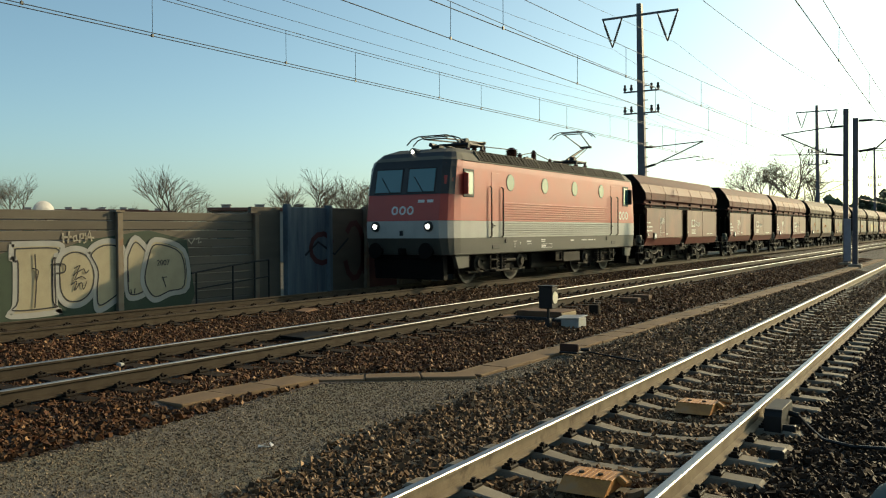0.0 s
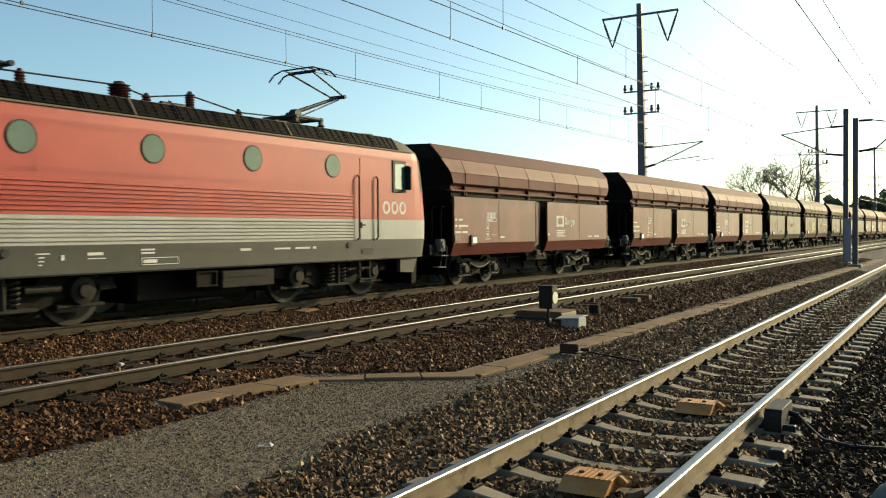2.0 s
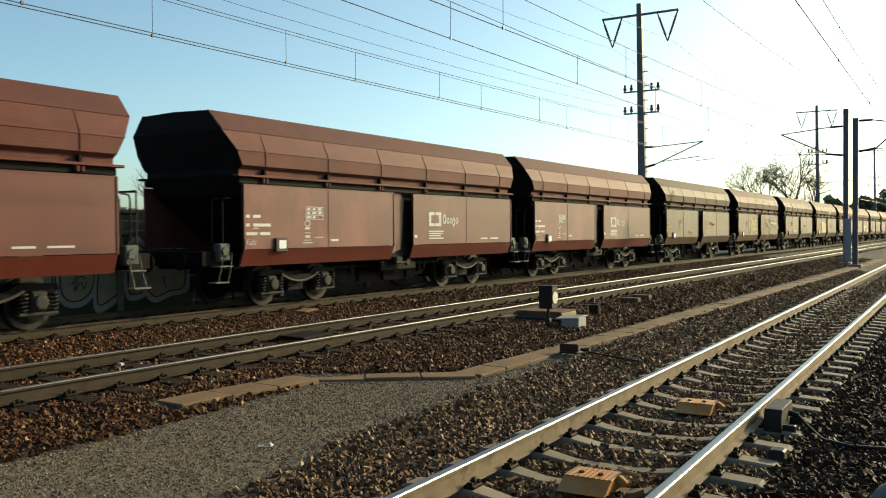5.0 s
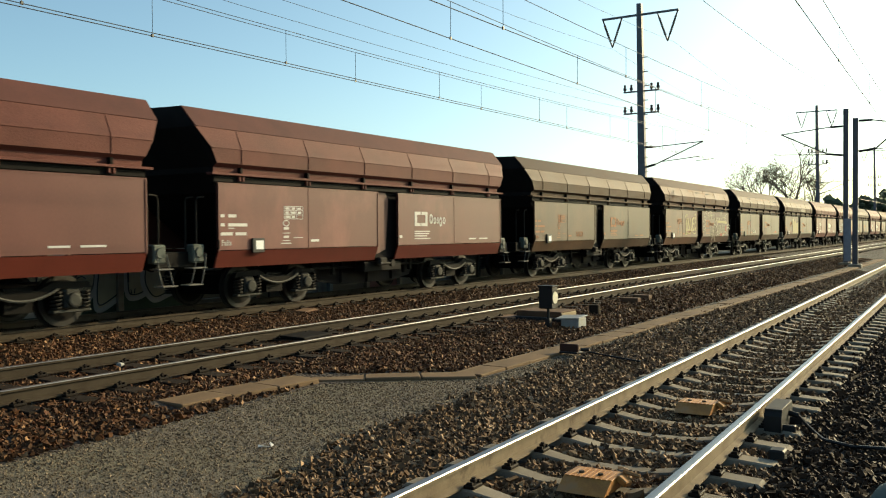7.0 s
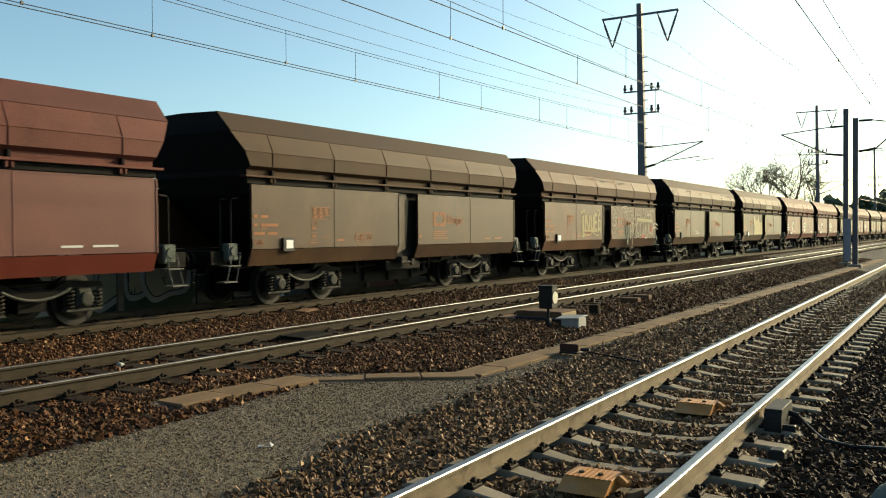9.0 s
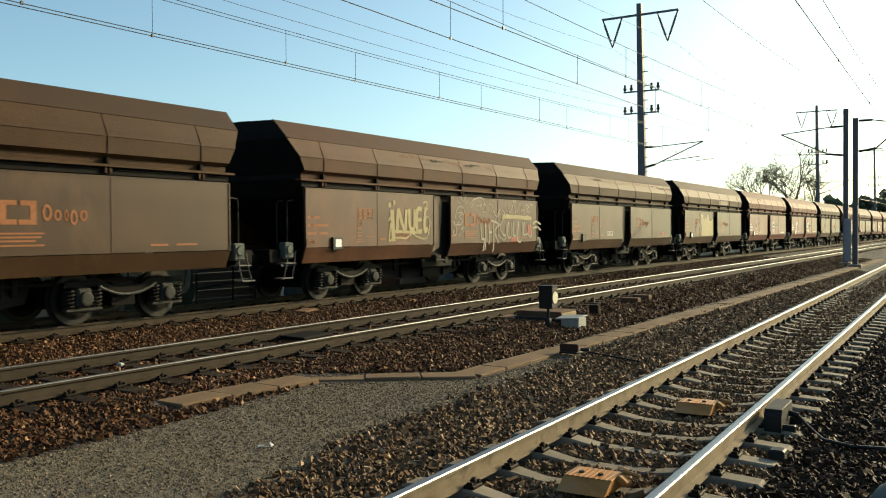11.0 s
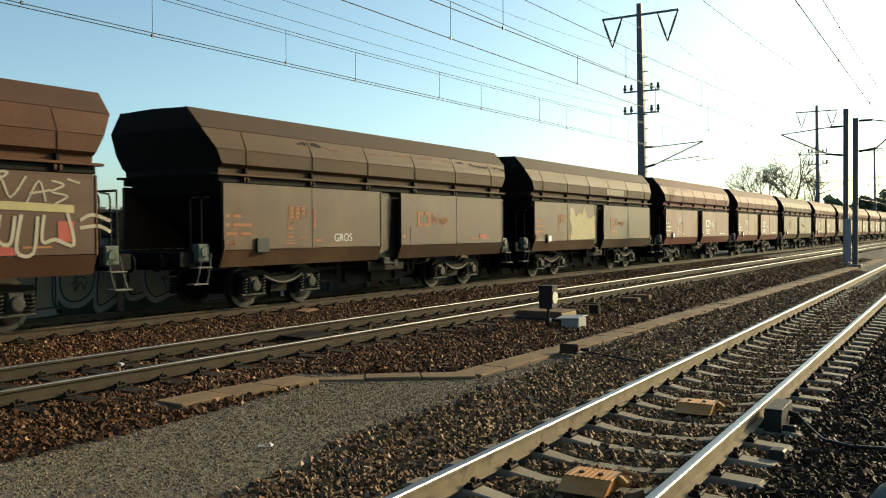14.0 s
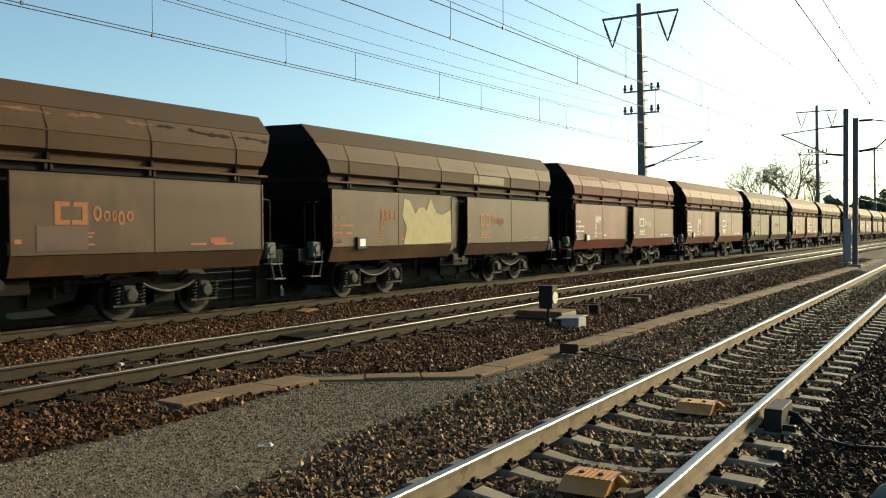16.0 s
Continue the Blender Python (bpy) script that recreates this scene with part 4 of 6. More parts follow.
def loco():
    l = thing("electric_locomotive", (0, 0, 0), "red and cream electric locomotive with dark grey underframe, headlights on", "locomotive")
    part("underframe_band", band_shell([(0.9, 7.5, 1.2, 7.2, 1.47), L0, L1], True, True), LOCO_GREY, l, "dark grey-green lower body band")
    part("cream_band", band_shell([(1.404, 7.885, 1.252, 7.25, 1.502), L2], True, True), LOCO_WHITE, l, "dusty cream body band")
    part("red_body", band_shell([(1.904, *L2[1:]), L3, L4, L5], True, True), LOCO_RED, l, "faded red body sides and cab")
    part("roof", band_shell([(3.654, 7.51, 1.15, 7.06, 1.495), L6, L7, L8], True, True), LOCO_ROOF, l, "dusty beige-grey roof")
    part("gutter", Geo().box((0, -1.5, 3.655), (13.9, 0.04, 0.03), None, 0.008).box((0, 1.5, 3.655), (13.9, 0.05, 0.035), None, 0.008), LOCO_ROOF, l)
    # ribbed side panels
    for s in (-1, 1):
        for nm, m, z0, z1, n in (("red_rib", LOCO_RED, 1.955, 2.5, 7), ("cream_rib", LOCO_WHITE, 1.45, 1.885, 6)):
            for i in range(n):
                z = z0 + (z1 - z0) * (i + 0.5) / n
                hgt = (z1 - z0) / n - 0.016
                part(nm, Geo().prism([(s * 1.495, z - hgt / 2), (s * 1.525, z - hgt / 2 + 0.012), (s * 1.525, z + hgt / 2 - 0.012), (s * 1.495, z + hgt / 2)], -4.53, 4.42), m, l)
        for x in (-4.01, -1.46, 1.08, 3.67):
            w = part("round_window", Geo().lathe((x, s * 1.5, 3.12), [(-0.012, 0.27), (0.012, 0.265)], "Y", 32), RUBBER, l)
            part("pane", Geo().lathe((x, s * 1.503, 3.12), [(-0.015, 0.245), (0.015, 0.243)], "Y", 32), GREENGLASS, w)
        for x in (-4.975, 4.975):
            d = part("cab_door", Geo().box((x, s * 1.5, 2.64), (0.56, 0.02, 1.46), None, 0.008), LOCO_RED, l)
            part("door_lower", Geo().box((x, s * 1.502, 1.655), (0.56, 0.02, 0.49), None, 0.008), LOCO_WHITE, d)
            part("door_handle", Geo().box((x - 0.2, s * 1.53, 1.76), (0.2, 0.03, 0.035), None, 0.008).box((x - 0.26, s * 1.525, 1.76), (0.05, 0.04, 0.14), None, 0.01), WHEEL, d)
            for o in (-0.39, 0.36):
                part("grab_rail", Geo().path([(x + o, s * 1.51, 2.95), (x + o, s * 1.57, 2.9), (x + o, s * 1.57, 1.46), (x + o, s * 1.51, 1.41)], 0.024, 8), WHEEL, l)
        for x, e in ((-6.64, -1), (6.35, 1)):
            w = part("side_window", Geo().box((x, s * 1.495, 3.0), (0.6, 0.06, 0.82), None, 0.012), RUBBER, l)
            part("pane", Geo().box((x, s * 1.515, 3.0), (0.44, 0.03, 0.66), None, 0.012), GLASS, w)
            mr = part("wing_mirror", Geo().box((x + 0.3 * e, s * 1.6, 2.97), (0.06, 0.16, 0.6), None, 0.015).tube((x + 0.3 * e, s * 1.5, 3.28), (x + 0.3 * e, s * 1.62, 3.28), 0.015), LOCO_RED if e < 0 else RUBBER, l)
        # ventilation grilles along the roof edge
        for k in range(12):
            x0 = -5.9 + k * 1.025
            gr = part("roof_grille", Geo().prism([(s * 1.46, 3.675), (s * 1.475, 3.70), (s * 1.26, 4.0), (s * 1.2, 3.98)], x0 + 0.02, x0 + 1.0), GRILLE, l)
            sl = Geo()
            for i in range(5):
                f = i / 4
                y, z = 1.474 - 0.21 * f, 3.715 + 0.28 * f
                sl.box((x0 + 0.51, s * y, z), (0.98, 0.02, 0.014), None, 0)
            for i in range(5):
                sl.prism([(s * 1.475, 3.705), (s * 1.49, 3.71), (s * 1.28, 4.005), (s * 1.262, 4.0)], x0 + 0.06 + i * 0.22, x0 + 0.075 + i * 0.22)
            part("slats", sl, GRILLE, gr)
            part("grille_post", Geo().prism([(s * 1.47, 3.69), (s * 1.492, 3.70), (s * 1.28, 4.012), (s * 1.24, 4.0)], x0 - 0.02, x0 + 0.02), LOCO_ROOF if k % 4 == 0 else GRILLE, l)
        # stirrup holes in the lower band
        for x in (-4.98, 4.98):
            part("step_hole", Geo().box((x, s * 1.497, 1.12), (0.44, 0.02, 0.13), None, 0.05), RUBBER, l)
        for x in (-4.32, 4.25):
            part("socket", Geo().lathe((x, s * 1.5, 1.29), [(-0.03, 0.07), (0.03, 0.07)], "Y", 16), RUBBER, l)
        # emblem shapes
        for x in (5.78, 6.14, 6.5):
            part("emblem_ring", ring_shape(0.15, 0.17), WHITE, l, at=pose(x, s * 1.5035, 2.2, 90 if s < 0 else -90))
        mk = [(-3.8, 1.27, 0.25, 0.02), (-3.75, 1.21, 0.1, 0.02), (-3.75, 1.15, 0.1, 0.02), (-3.75, 1.09, 0.06, 0.02), (-3.35, 1.2, 0.06, 0.14), (-2.85, 1.25, 0.3, 0.08), (-2.85, 1.17, 0.35, 0.015), (-1.75, 1.3, 0.3, 0.03),
              (-1.75, 1.24, 0.3, 0.03), (0.7, 1.25, 0.3, 0.05), (1.7, 1.25, 0.5, 0.06), (2.35, 1.25, 0.5, 0.07), (2.95, 1.25, 0.1, 0.08)]
        for q in mk:
            part("painted_mark", marks([q]), WHITE, l, at=(0, s * 1.5045, 0))
        fr = Geo()
        for a, b, c, d2 in ((-1.75, 1.15, 0.85, 0.012), (-1.75, 1.03, 0.85, 0.012), (-1.75, 1.09, 0.012, 0.12), (-0.912, 1.09, 0.012, 0.12), (-1.7, 1.09, 0.3, 0.06)):
            fr.box((a + c / 2, 0, b), (c, 0.006, d2))
        part("data_panel", fr, WHITE, l, at=(0, s * 1.5045, 0))
        # side equipment under the floor
        part("equipment_box", Geo().box((1.05, s * 1.15, 0.66), (1.5, 0.5, 0.36), None, 0.02).box((0.95, s * 1.41, 0.75), (1.3, 0.02, 0.1)), GREYGEAR, l, "dusty grey equipment box")
        part("mesh_box", Geo().box((-0.35, s * 1.2, 0.7), (0.03, 0.4, 0.3)).box((0.15, s * 1.2, 0.7), (0.03, 0.4, 0.3)).box((-0.1, s * 1.39, 0.56), (0.55, 0.03, 0.03)).box((-0.1, s * 1.39, 0.84), (0.55, 0.03, 0.03)).box((-0.1, s * 1.3, 0.7), (0.5, 0.1, 0.26)), UNDER, l)
        for e in (-1, 1):
            part("corner_step", Geo().plate([(e * 7.3, 0.93), (e * 6.5, 0.93), (e * 6.5, 0.55), (e * 7.1, 0.52)], s * 1.30, s * 1.42), LOCO_GREY, l)
            part("ladder", Geo().box((e * 4.98, s * 1.38, 0.45), (0.42, 0.14, 0.03)).box((e * 4.98, s * 1.38, 0.72), (0.42, 0.14, 0.03)).box((e * 4.78, s * 1.4, 0.7), (0.03, 0.05, 0.55)).box((e * 5.18, s * 1.4, 0.7), (0.03, 0.05, 0.55)), GREYGEAR, l)
    # cab fronts
    for e in (0, 1):
        turn = Matrix.Rotation(math.pi * e, 4, "Z")

        def fp(nm, g, m, y, z, parent=l, lab="", out=0.004):
            return part(nm, g, m, parent, lab, at=turn @ on_front(y, z, out))
        part("front_mask", cab_mask(), LOCO_MASK, l, "black mask round the windscreen, corner shade put into its wrap", at=turn)
        for y in (-0.57, 0.57):
            w = fp("windscreen", Geo().box((0, 0, 0), (0.98, 0.76, 0.02), None, 0.008), RUBBER, y, 3.06, out=0.012)
            part("pane", Geo().box((0, 0, 0.008), (0.9, 0.68, 0.02), None, 0.008), GLASS, w)
            part("wiper", Geo().tube((0.1, -0.36, 0.03), (-0.25, 0.1, 0.03), 0.012, n=6), BLACK, w)
        for y in (-0.92, 0.92):
            h = fp("headlight", Geo().lathe((0, 0, 0), [(0, 0.15), (0.05, 0.14), (0.06, 0.1), (0.0601, 0.02)], "Z", 24), LOCO_MASK, y, 1.74)
            part("lens", Geo().lathe((0, 0, 0.058), [(0, 0.075), (0.012, 0.065), (0.016, 0.03)], "Z", 20), LAMP if e == 0 else GLASS, h, "lit headlight lens" if e == 0 else "")
        for x in (-0.27, 0, 0.27):
            fp("emblem_ring", ring_shape(0.115, 0.13), WHITE, x, 2.2)
        fp("number_bar", Geo().box((0, 0, 0), (0.22, 0.08, 0.005)), WHITE, -0.62, 2.46)
        fp("number_bar", Geo().box((0, 0, 0), (0.2, 0.08, 0.005)), WHITE, -0.92, 2.46)
        fp("front_socket", Geo().box((0, 0, 0), (0.12, 0.14, 0.04), None, 0.01), BLACK, 0.02, 1.55)
        t = part("top_light", Geo().lathe((-7.1, 0.05, 3.94), [(-0.13, 0.11), (-0.1, 0.12), (0.2, 0.1)], "X", 20) if e == 0 else Geo().lathe((6.95, -0.05, 3.93), [(-0.2, 0.14), (0.1, 0.15), (0.2, 0.05)], "X", 20), LOCO_MASK, l)
        if e == 0:
            part("lens", Geo().lathe((-7.235, 0.05, 3.94), [(-0.008, 0.03), (-0.006, 0.055), (0.0, 0.06)], "X", 20), LAMP, t, "lit top headlight")
        d = -1 if e == 0 else 1
        part("horn", Geo().box((d * 6.4, -0.3, 4.12), (0.3, 0.3, 0.1), None, 0.02).tube((d * 6.3, -0.3, 4.16), (d * 6.8, -0.3, 4.16), 0.03, 0.06), BLACK, l)
        for y in (-0.875, 0.875):
            part("buffer", Geo().lathe((d * 7.6, y, 1.04), [(d * -0.2, 0.13), (d * 0.18, 0.13), (d * 0.19, 0.09), (d * 0.4, 0.09), (d * 0.405, 0.24), (d * 0.43, 0.22)], "X", 20), UNDER, l)
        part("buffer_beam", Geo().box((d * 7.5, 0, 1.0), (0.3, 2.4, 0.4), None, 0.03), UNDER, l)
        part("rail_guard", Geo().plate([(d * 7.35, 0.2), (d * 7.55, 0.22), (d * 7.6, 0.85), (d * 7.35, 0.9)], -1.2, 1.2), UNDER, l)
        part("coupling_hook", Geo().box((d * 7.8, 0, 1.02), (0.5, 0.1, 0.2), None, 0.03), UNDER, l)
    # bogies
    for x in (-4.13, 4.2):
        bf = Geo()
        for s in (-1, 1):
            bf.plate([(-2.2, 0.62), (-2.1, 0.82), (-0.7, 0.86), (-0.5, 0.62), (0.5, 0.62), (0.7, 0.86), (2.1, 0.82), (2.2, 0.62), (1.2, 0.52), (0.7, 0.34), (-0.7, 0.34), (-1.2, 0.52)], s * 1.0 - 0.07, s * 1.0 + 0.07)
        # the long inner block is added to keep the view below dark
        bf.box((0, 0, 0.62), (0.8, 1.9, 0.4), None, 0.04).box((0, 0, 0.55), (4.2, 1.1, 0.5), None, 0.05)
        b = part("bogie", bf, UNDER, l, "dusty two-axle bogie, darkened with underside shade in its colour", at=(x, 0, 0))
        for a in (-1.43, 1.43):
            part("wheelset", LOCO_WHEEL, None, b, at=(a, 0, 0.62))
            for s in (-1, 1):
                part("axle_box", Geo().lathe((a, s * 1.12, 0.62), [(-0.1, 0.24), (0.06, 0.24), (0.08, 0.14), (0.14, 0.12)] if s > 0 else [(-0.14, 0.12), (-0.08, 0.14), (-0.06, 0.24), (0.1, 0.24)], "Y", 18).box((a, s * 1.05, 0.36), (0.95, 0.14, 0.07), None, 0.02).box((a + 0.42, s * 1.12, 0.66), (0.2, 0.12, 0.1), None, 0.02), GREYGEAR, b)
        for s in (-1, 1):
            for o in (-0.32, 0.12):
                sg = Geo()
                coil(sg, o, s * 1.2, 0.4, 0.92, 0.1, 0.026, 6, 48)
                part("spring", sg, GREYGEAR, b)
            part("damper", Geo().tube((-0.1, s * 1.28, 0.4), (-0.1, s * 1.28, 0.98), 0.05, n=10), GREYGEAR, b)
            part("damper", Geo().tube((0.3, s * 1.2, 0.68), (0.95, s * 1.2, 0.68), 0.07, n=10), GREYGEAR, b)
            part("spring_seat", Geo().box((0, s * 1.18, 0.36), (1.0, 0.24, 0.07), None, 0.02), GREYGEAR, b)
    # unseen black tank, added to block the view of the wall beneath
    part("transformer_tank", Geo().box((0, 0, 0.58), (2.9, 1.9, 0.6), None, 0.06), UNDER, l, "black transformer tank, added to fill the dark under the floor")
    # roof equipment
    pantograph(l, -4.5, 1, False)
    pantograph(l, 4.02, 1, True)
    for x, h, r in ((-3.67, 0.34, 0.1), (-3.06, 0.36, 0.1), (-1.0, 0.42, 0.22), (-0.35, 0.28, 0.1), (0.25, 0.2, 0.08), (0.78, 0.46, 0.11), (2.2, 0.25, 0.09)):
        n = max(4, int(h / 0.05))
        pr = []
        for i in range(n):
            pr += [(h * i / n, r * 0.7), (h * (i + 0.5) / n, r)]
        part("roof_insulator", Geo().lathe((x, 0.0, 4.07), pr + [(h, r * 0.6), (h + 0.05, r * 0.4)], "Z", 16), INSUL, l, "dark brown ribbed insulator")
    part("busbar", Geo().path([(-4.4, 0, 4.55), (-3.67, 0, 4.40), (-3.06, 0, 4.42), (-1.0, 0, 4.47), (-0.35, 0, 4.33), (0.78, 0, 4.5), (2.2, 0, 4.3), (3.8, 0, 4.35)], 0.018), BLACK, l)
    part("circuit_breaker", Geo().box((0.25, 0, 4.1), (0.7, 0.4, 0.12), None, 0.03).tube((0.0, 0, 4.22), (0.6, 0, 4.22), 0.07), BLACK, l)
    return l


LOCO = loco()
LOCO.matrix_basis = Matrix.Translation((28.78, YA, ZA))
TRAIN.append((LOCO, 28.78))

# ---- noise wall behind the far track ----
FENCE = mat("weathered_grey_noise_wall_board", (0.11, 0.093, 0.07), (0.078, 0.065, 0.049), 0.8, 0, 1.5, 40, 0.2, 0.006, rand=0.12, stretch=(0.4, 1, 2))
FPOST = mat("rusty_cream_wall_post", (0.18, 0.153, 0.112), (0.126, 0.09, 0.0585), 0.7, 0.1, 3, 50, 0.1, 0.003, wear=(0.2, 0.09, 0.05), wear_amt=0.5)
GRAF = mat("pale_cream_spray_paint", (0.3, 0.262, 0.172), (0.235, 0.2, 0.132), 0.7, 0, 3, 50, 0.05, 0.002)
GRAFG = mat("green_spray_paint", (0.032, 0.05, 0.03), (0.022, 0.036, 0.023), 0.7, 0, 3, 50, 0.05, 0.002)
GRAFB = mat("black_spray_paint", (0.03, 0.028, 0.03), (0.02, 0.02, 0.02), 0.7, 0, 3, 50, 0.05, 0.002)
GRAFP = mat("pale_grey_blue_spray", (0.29, 0.285, 0.26), (0.22, 0.215, 0.2), 0.7, 0, 3, 50, 0.05, 0.002)
GRAFBL = mat("pale_blue_wall_paint", (0.13, 0.16, 0.175), (0.05, 0.068, 0.085), 0.7, 0, 1.6, 30, 0.1, 0.003, stretch=(4, 1, 0.35), wear=(0.06, 0.025, 0.022), wear_amt=0.25)
GRAFR = mat("dull_red_spray_paint", (0.0936, 0.0324, 0.0288), (0.0612, 0.0216, 0.0198), 0.7, 0, 2, 40, 0.05, 0.002)
SPRAYW = mat("thin_white_wagon_spray", (0.315, 0.277, 0.21), (0.255, 0.225, 0.165), 0.6, 0, 4, 40, 0.03)
WY = 17.4


def soft(pts, k=4):
    """The points with rounded bends between them."""
    if len(pts) < 3:
        return pts
    p = [pts[0]] + list(pts) + [pts[-1]]
    out = []
    for a, b, c, d in zip(p, p[1:], p[2:], p[3:]):
        for i in range(k):
            t = i / k
            out.append(tuple(0.5 * (2 * b[j] + (c[j] - a[j]) * t + (2 * a[j] - 5 * b[j] + 4 * c[j] - d[j]) * t * t + (3 * b[j] - a[j] - 3 * c[j] + d[j]) * t ** 3) for j in (0, 1)))
    return out + [pts[-1]]


def stroke(pts, th):
    """A bent flat band of spray paint through (x, z) points."""
    g = Geo()
    vs, fs = [], []
    n = len(pts)
    for i, (x, z) in enumerate(pts):
        a, b = pts[max(i - 1, 0)], pts[min(i + 1, n - 1)]
        d = Vector((b[0] - a[0], b[1] - a[1]))
        d = d.normalized() if d.length else Vector((1, 0))
        px, pz = -d.y * th / 2, d.x * th / 2
        vs += [(x + px, -0.003, z + pz), (x - px, -0.003, z - pz), (x + px, 0.001, z + pz), (x - px, 0.001, z - pz)]
    for i in range(n - 1):
        k = 4 * i
        fs += [(k, k + 1, k + 5, k + 4), (k + 2, k + 6, k + 7, k + 3), (k, k + 4, k + 6, k + 2), (k + 1, k + 3, k + 7, k + 5)]
    return g.add(vs, fs)


def curve(cx, cz, rx, rz, a0, a1, n=10):
    return [(cx + rx * math.cos(radians(a0 + (a1 - a0) * i / n)), cz + rz * math.sin(radians(a0 + (a1 - a0) * i / n))) for i in range(n + 1)]


def noise_wall():
    w1 = thing("noise_wall", (0, 0, 0), "grey board noise wall with cream and green graffiti", "noise wall", kind="structure")
    posts = [-10.6, -6.6, -2.6, 1.4, 5.4, 9.45, 13.55, 18.1]
    for a, b in zip(posts, posts[1:]):
        for i in range(11):
            z0 = -0.35 + i * 0.225
            part("board", Geo().box(((a + b) / 2, WY + 0.05, z0 + 0.11), (b - a - 0.1, 0.09, 0.213), None, 0.015), FENCE, w1)
    for x in posts:
        p = part("post", Geo().box((x, WY, 0.85), (0.16, 0.2, 2.5), None, 0.01).box((x - 0.02, WY, 2.12), (0.24, 0.26, 0.04)), FPOST, w1)
    # graffiti: big outlined letters
    def plate(nm, pts, m, d):
        part(nm, Geo().plate(pts, WY - d - 0.004, WY - d), m, w1)

    def oval(cx, cz, rx, rz):
        return [(cx + rx * math.cos(a * math.pi / 12), cz + rz * math.sin(a * math.pi / 12)) for a in range(24)]
    plate("graffiti_patch", [(10.64, 1.18), (11.4, 1.43), (12.08, 1.27), (12.66, 1.45), (13.41, 1.54), (14.43, 1.67), (15.63, 1.42), (15.89, 0.03), (15.6, -0.53), (10.61, -0.58)], GRAFG, -0.002)
    letters = [[(10.89, 1.38), (12.0, 1.37), (12.02, 1.12), (11.9, 1.05), (11.89, 0.03), (11.99, -0.12), (10.84, -0.13), (10.94, 0.1), (10.96, 1.03), (10.88, 1.06)], [(11.93, 0.9), (12.05, 1.15), (12.36, 1.27), (12.72, 1.17), (12.91, 0.87), (12.94, 0.48), (12.78, 0.16), (12.48, -0.01), (12.13, 0.04), (11.95, 0.34)], [(12.72, 1.16), (12.88, 1.32), (13.18, 1.42), (13.54, 1.38), (13.71, 1.13), (13.73, 0.57), (13.61, 0.17), (13.39, -0.01), (12.96, -0.18), (12.9, 0.22), (12.94, 0.74)], [(13.76, 1.1), (14.02, 1.5), (14.42, 1.12), (14.29, 0.75), (14.25, 0.41), (14.3, 0.13), (13.84, 0.05), (13.75, 0.43)], [(14.35, 1.09), (14.61, 1.44), (15.52, 1.15), (15.63, 0.22), (15.06, 0.08), (14.57, -0.05), (14.3, 0.2), (14.21, 0.55)]]
    for k, q in enumerate(letters):
        plate("graffiti_letter", q, GRAF, 0.004 + 0.005 * k)
        part("graffiti_border", stroke(soft(q + q[:1]), 0.12), GRAFP, w1, at=(0, WY - 0.008 - 0.005 * k, 0))
        mx, mz = sum(p[0] for p in q) / len(q), sum(p[1] for p in q) / len(q)
        inner = [(mx + (x - mx) * 0.86, mz + (z - mz) * 0.86) for x, z in q]
        part("graffiti_outline", stroke(soft(inner + inner[:1]), 0.032), GRAFB, w1, at=(0, WY - 0.012 - 0.005 * k, 0))
    for q, th in (([(11.4, 1.16), (11.42, 0.56), (11.38, 0.01)], 0.03), ([(11.33, 0.86), (11.47, 0.8), (11.42, 0.56)], 0.025), ([(11.87, 1.09), (11.88, -0.03)], 0.03), ([(11.77, 0.93), (12.1, 0.92), (12.1, 0.75), (11.9, 0.73)], 0.03), ([(12.35, 0.82), (12.5, 0.88), (12.41, 0.73), (12.59, 0.8), (12.64, 0.7), (12.73, 0.77)], 0.022), ([(12.32, 0.66), (12.44, 0.73), (12.35, 0.56), (12.52, 0.63), (12.64, 0.57)], 0.022), ([(12.26, 0.45), (12.41, 0.53), (12.35, 0.32), (12.52, 0.5), (12.58, 0.34), (12.67, 0.52)], 0.022), ([(13.81, 0.43), (13.8, 0.7)], 0.03), ([(13.59, 0.51), (13.65, 0.24)], 0.03), ([(13.87, 0.26), (13.89, 0.13)], 0.025), ([(13.99, 0.28), (13.97, 0.15)], 0.025), ([(14.82, 0.52), (14.92, 0.26)], 0.025), ([(14.79, 0.49), (14.96, 0.51)], 0.02), ([(13.66, 0.84), (13.6, 0.57)], 0.03)):
        part("graffiti_line", stroke(soft(q), th), GRAFB, w1, at=(0, WY - 0.036, 0))
    for q in [[(12.09, 1.62), (12.11, 1.4)], [(12.25, 1.65), (12.22, 1.39)], [(12.06, 1.51), (12.31, 1.53)], [(12.35, 1.52), (12.42, 1.56), (12.45, 1.45), (12.37, 1.43), (12.35, 1.52)], [(12.51, 1.39), (12.53, 1.59), (12.61, 1.59), (12.61, 1.5), (12.52, 1.48)], [(12.66, 1.61), (12.68, 1.41), (12.61, 1.39)], [(12.68, 1.41), (12.78, 1.67), (12.83, 1.42)], [(12.66, 1.52), (12.89, 1.5)], [(15.67, 1.43), (15.78, 1.32), (15.9, 1.46)], [(15.93, 1.43), (16.05, 1.47), (16.01, 1.33), (16.12, 1.37)]]:
        part("graffiti_tag", stroke(q, 0.04), SPRAYW, w1, at=(0, WY - 0.012, 0))
    part("graffiti_word", text_mesh("2007", 0.2, GRAFB), None, w1, at=pose(14.65, WY - 0.036, 0.8, 90))
    w2 = thing("noise_wall", (0, 0, 0), "taller dark noise wall with blue and red painted panels", "noise wall", kind="structure")
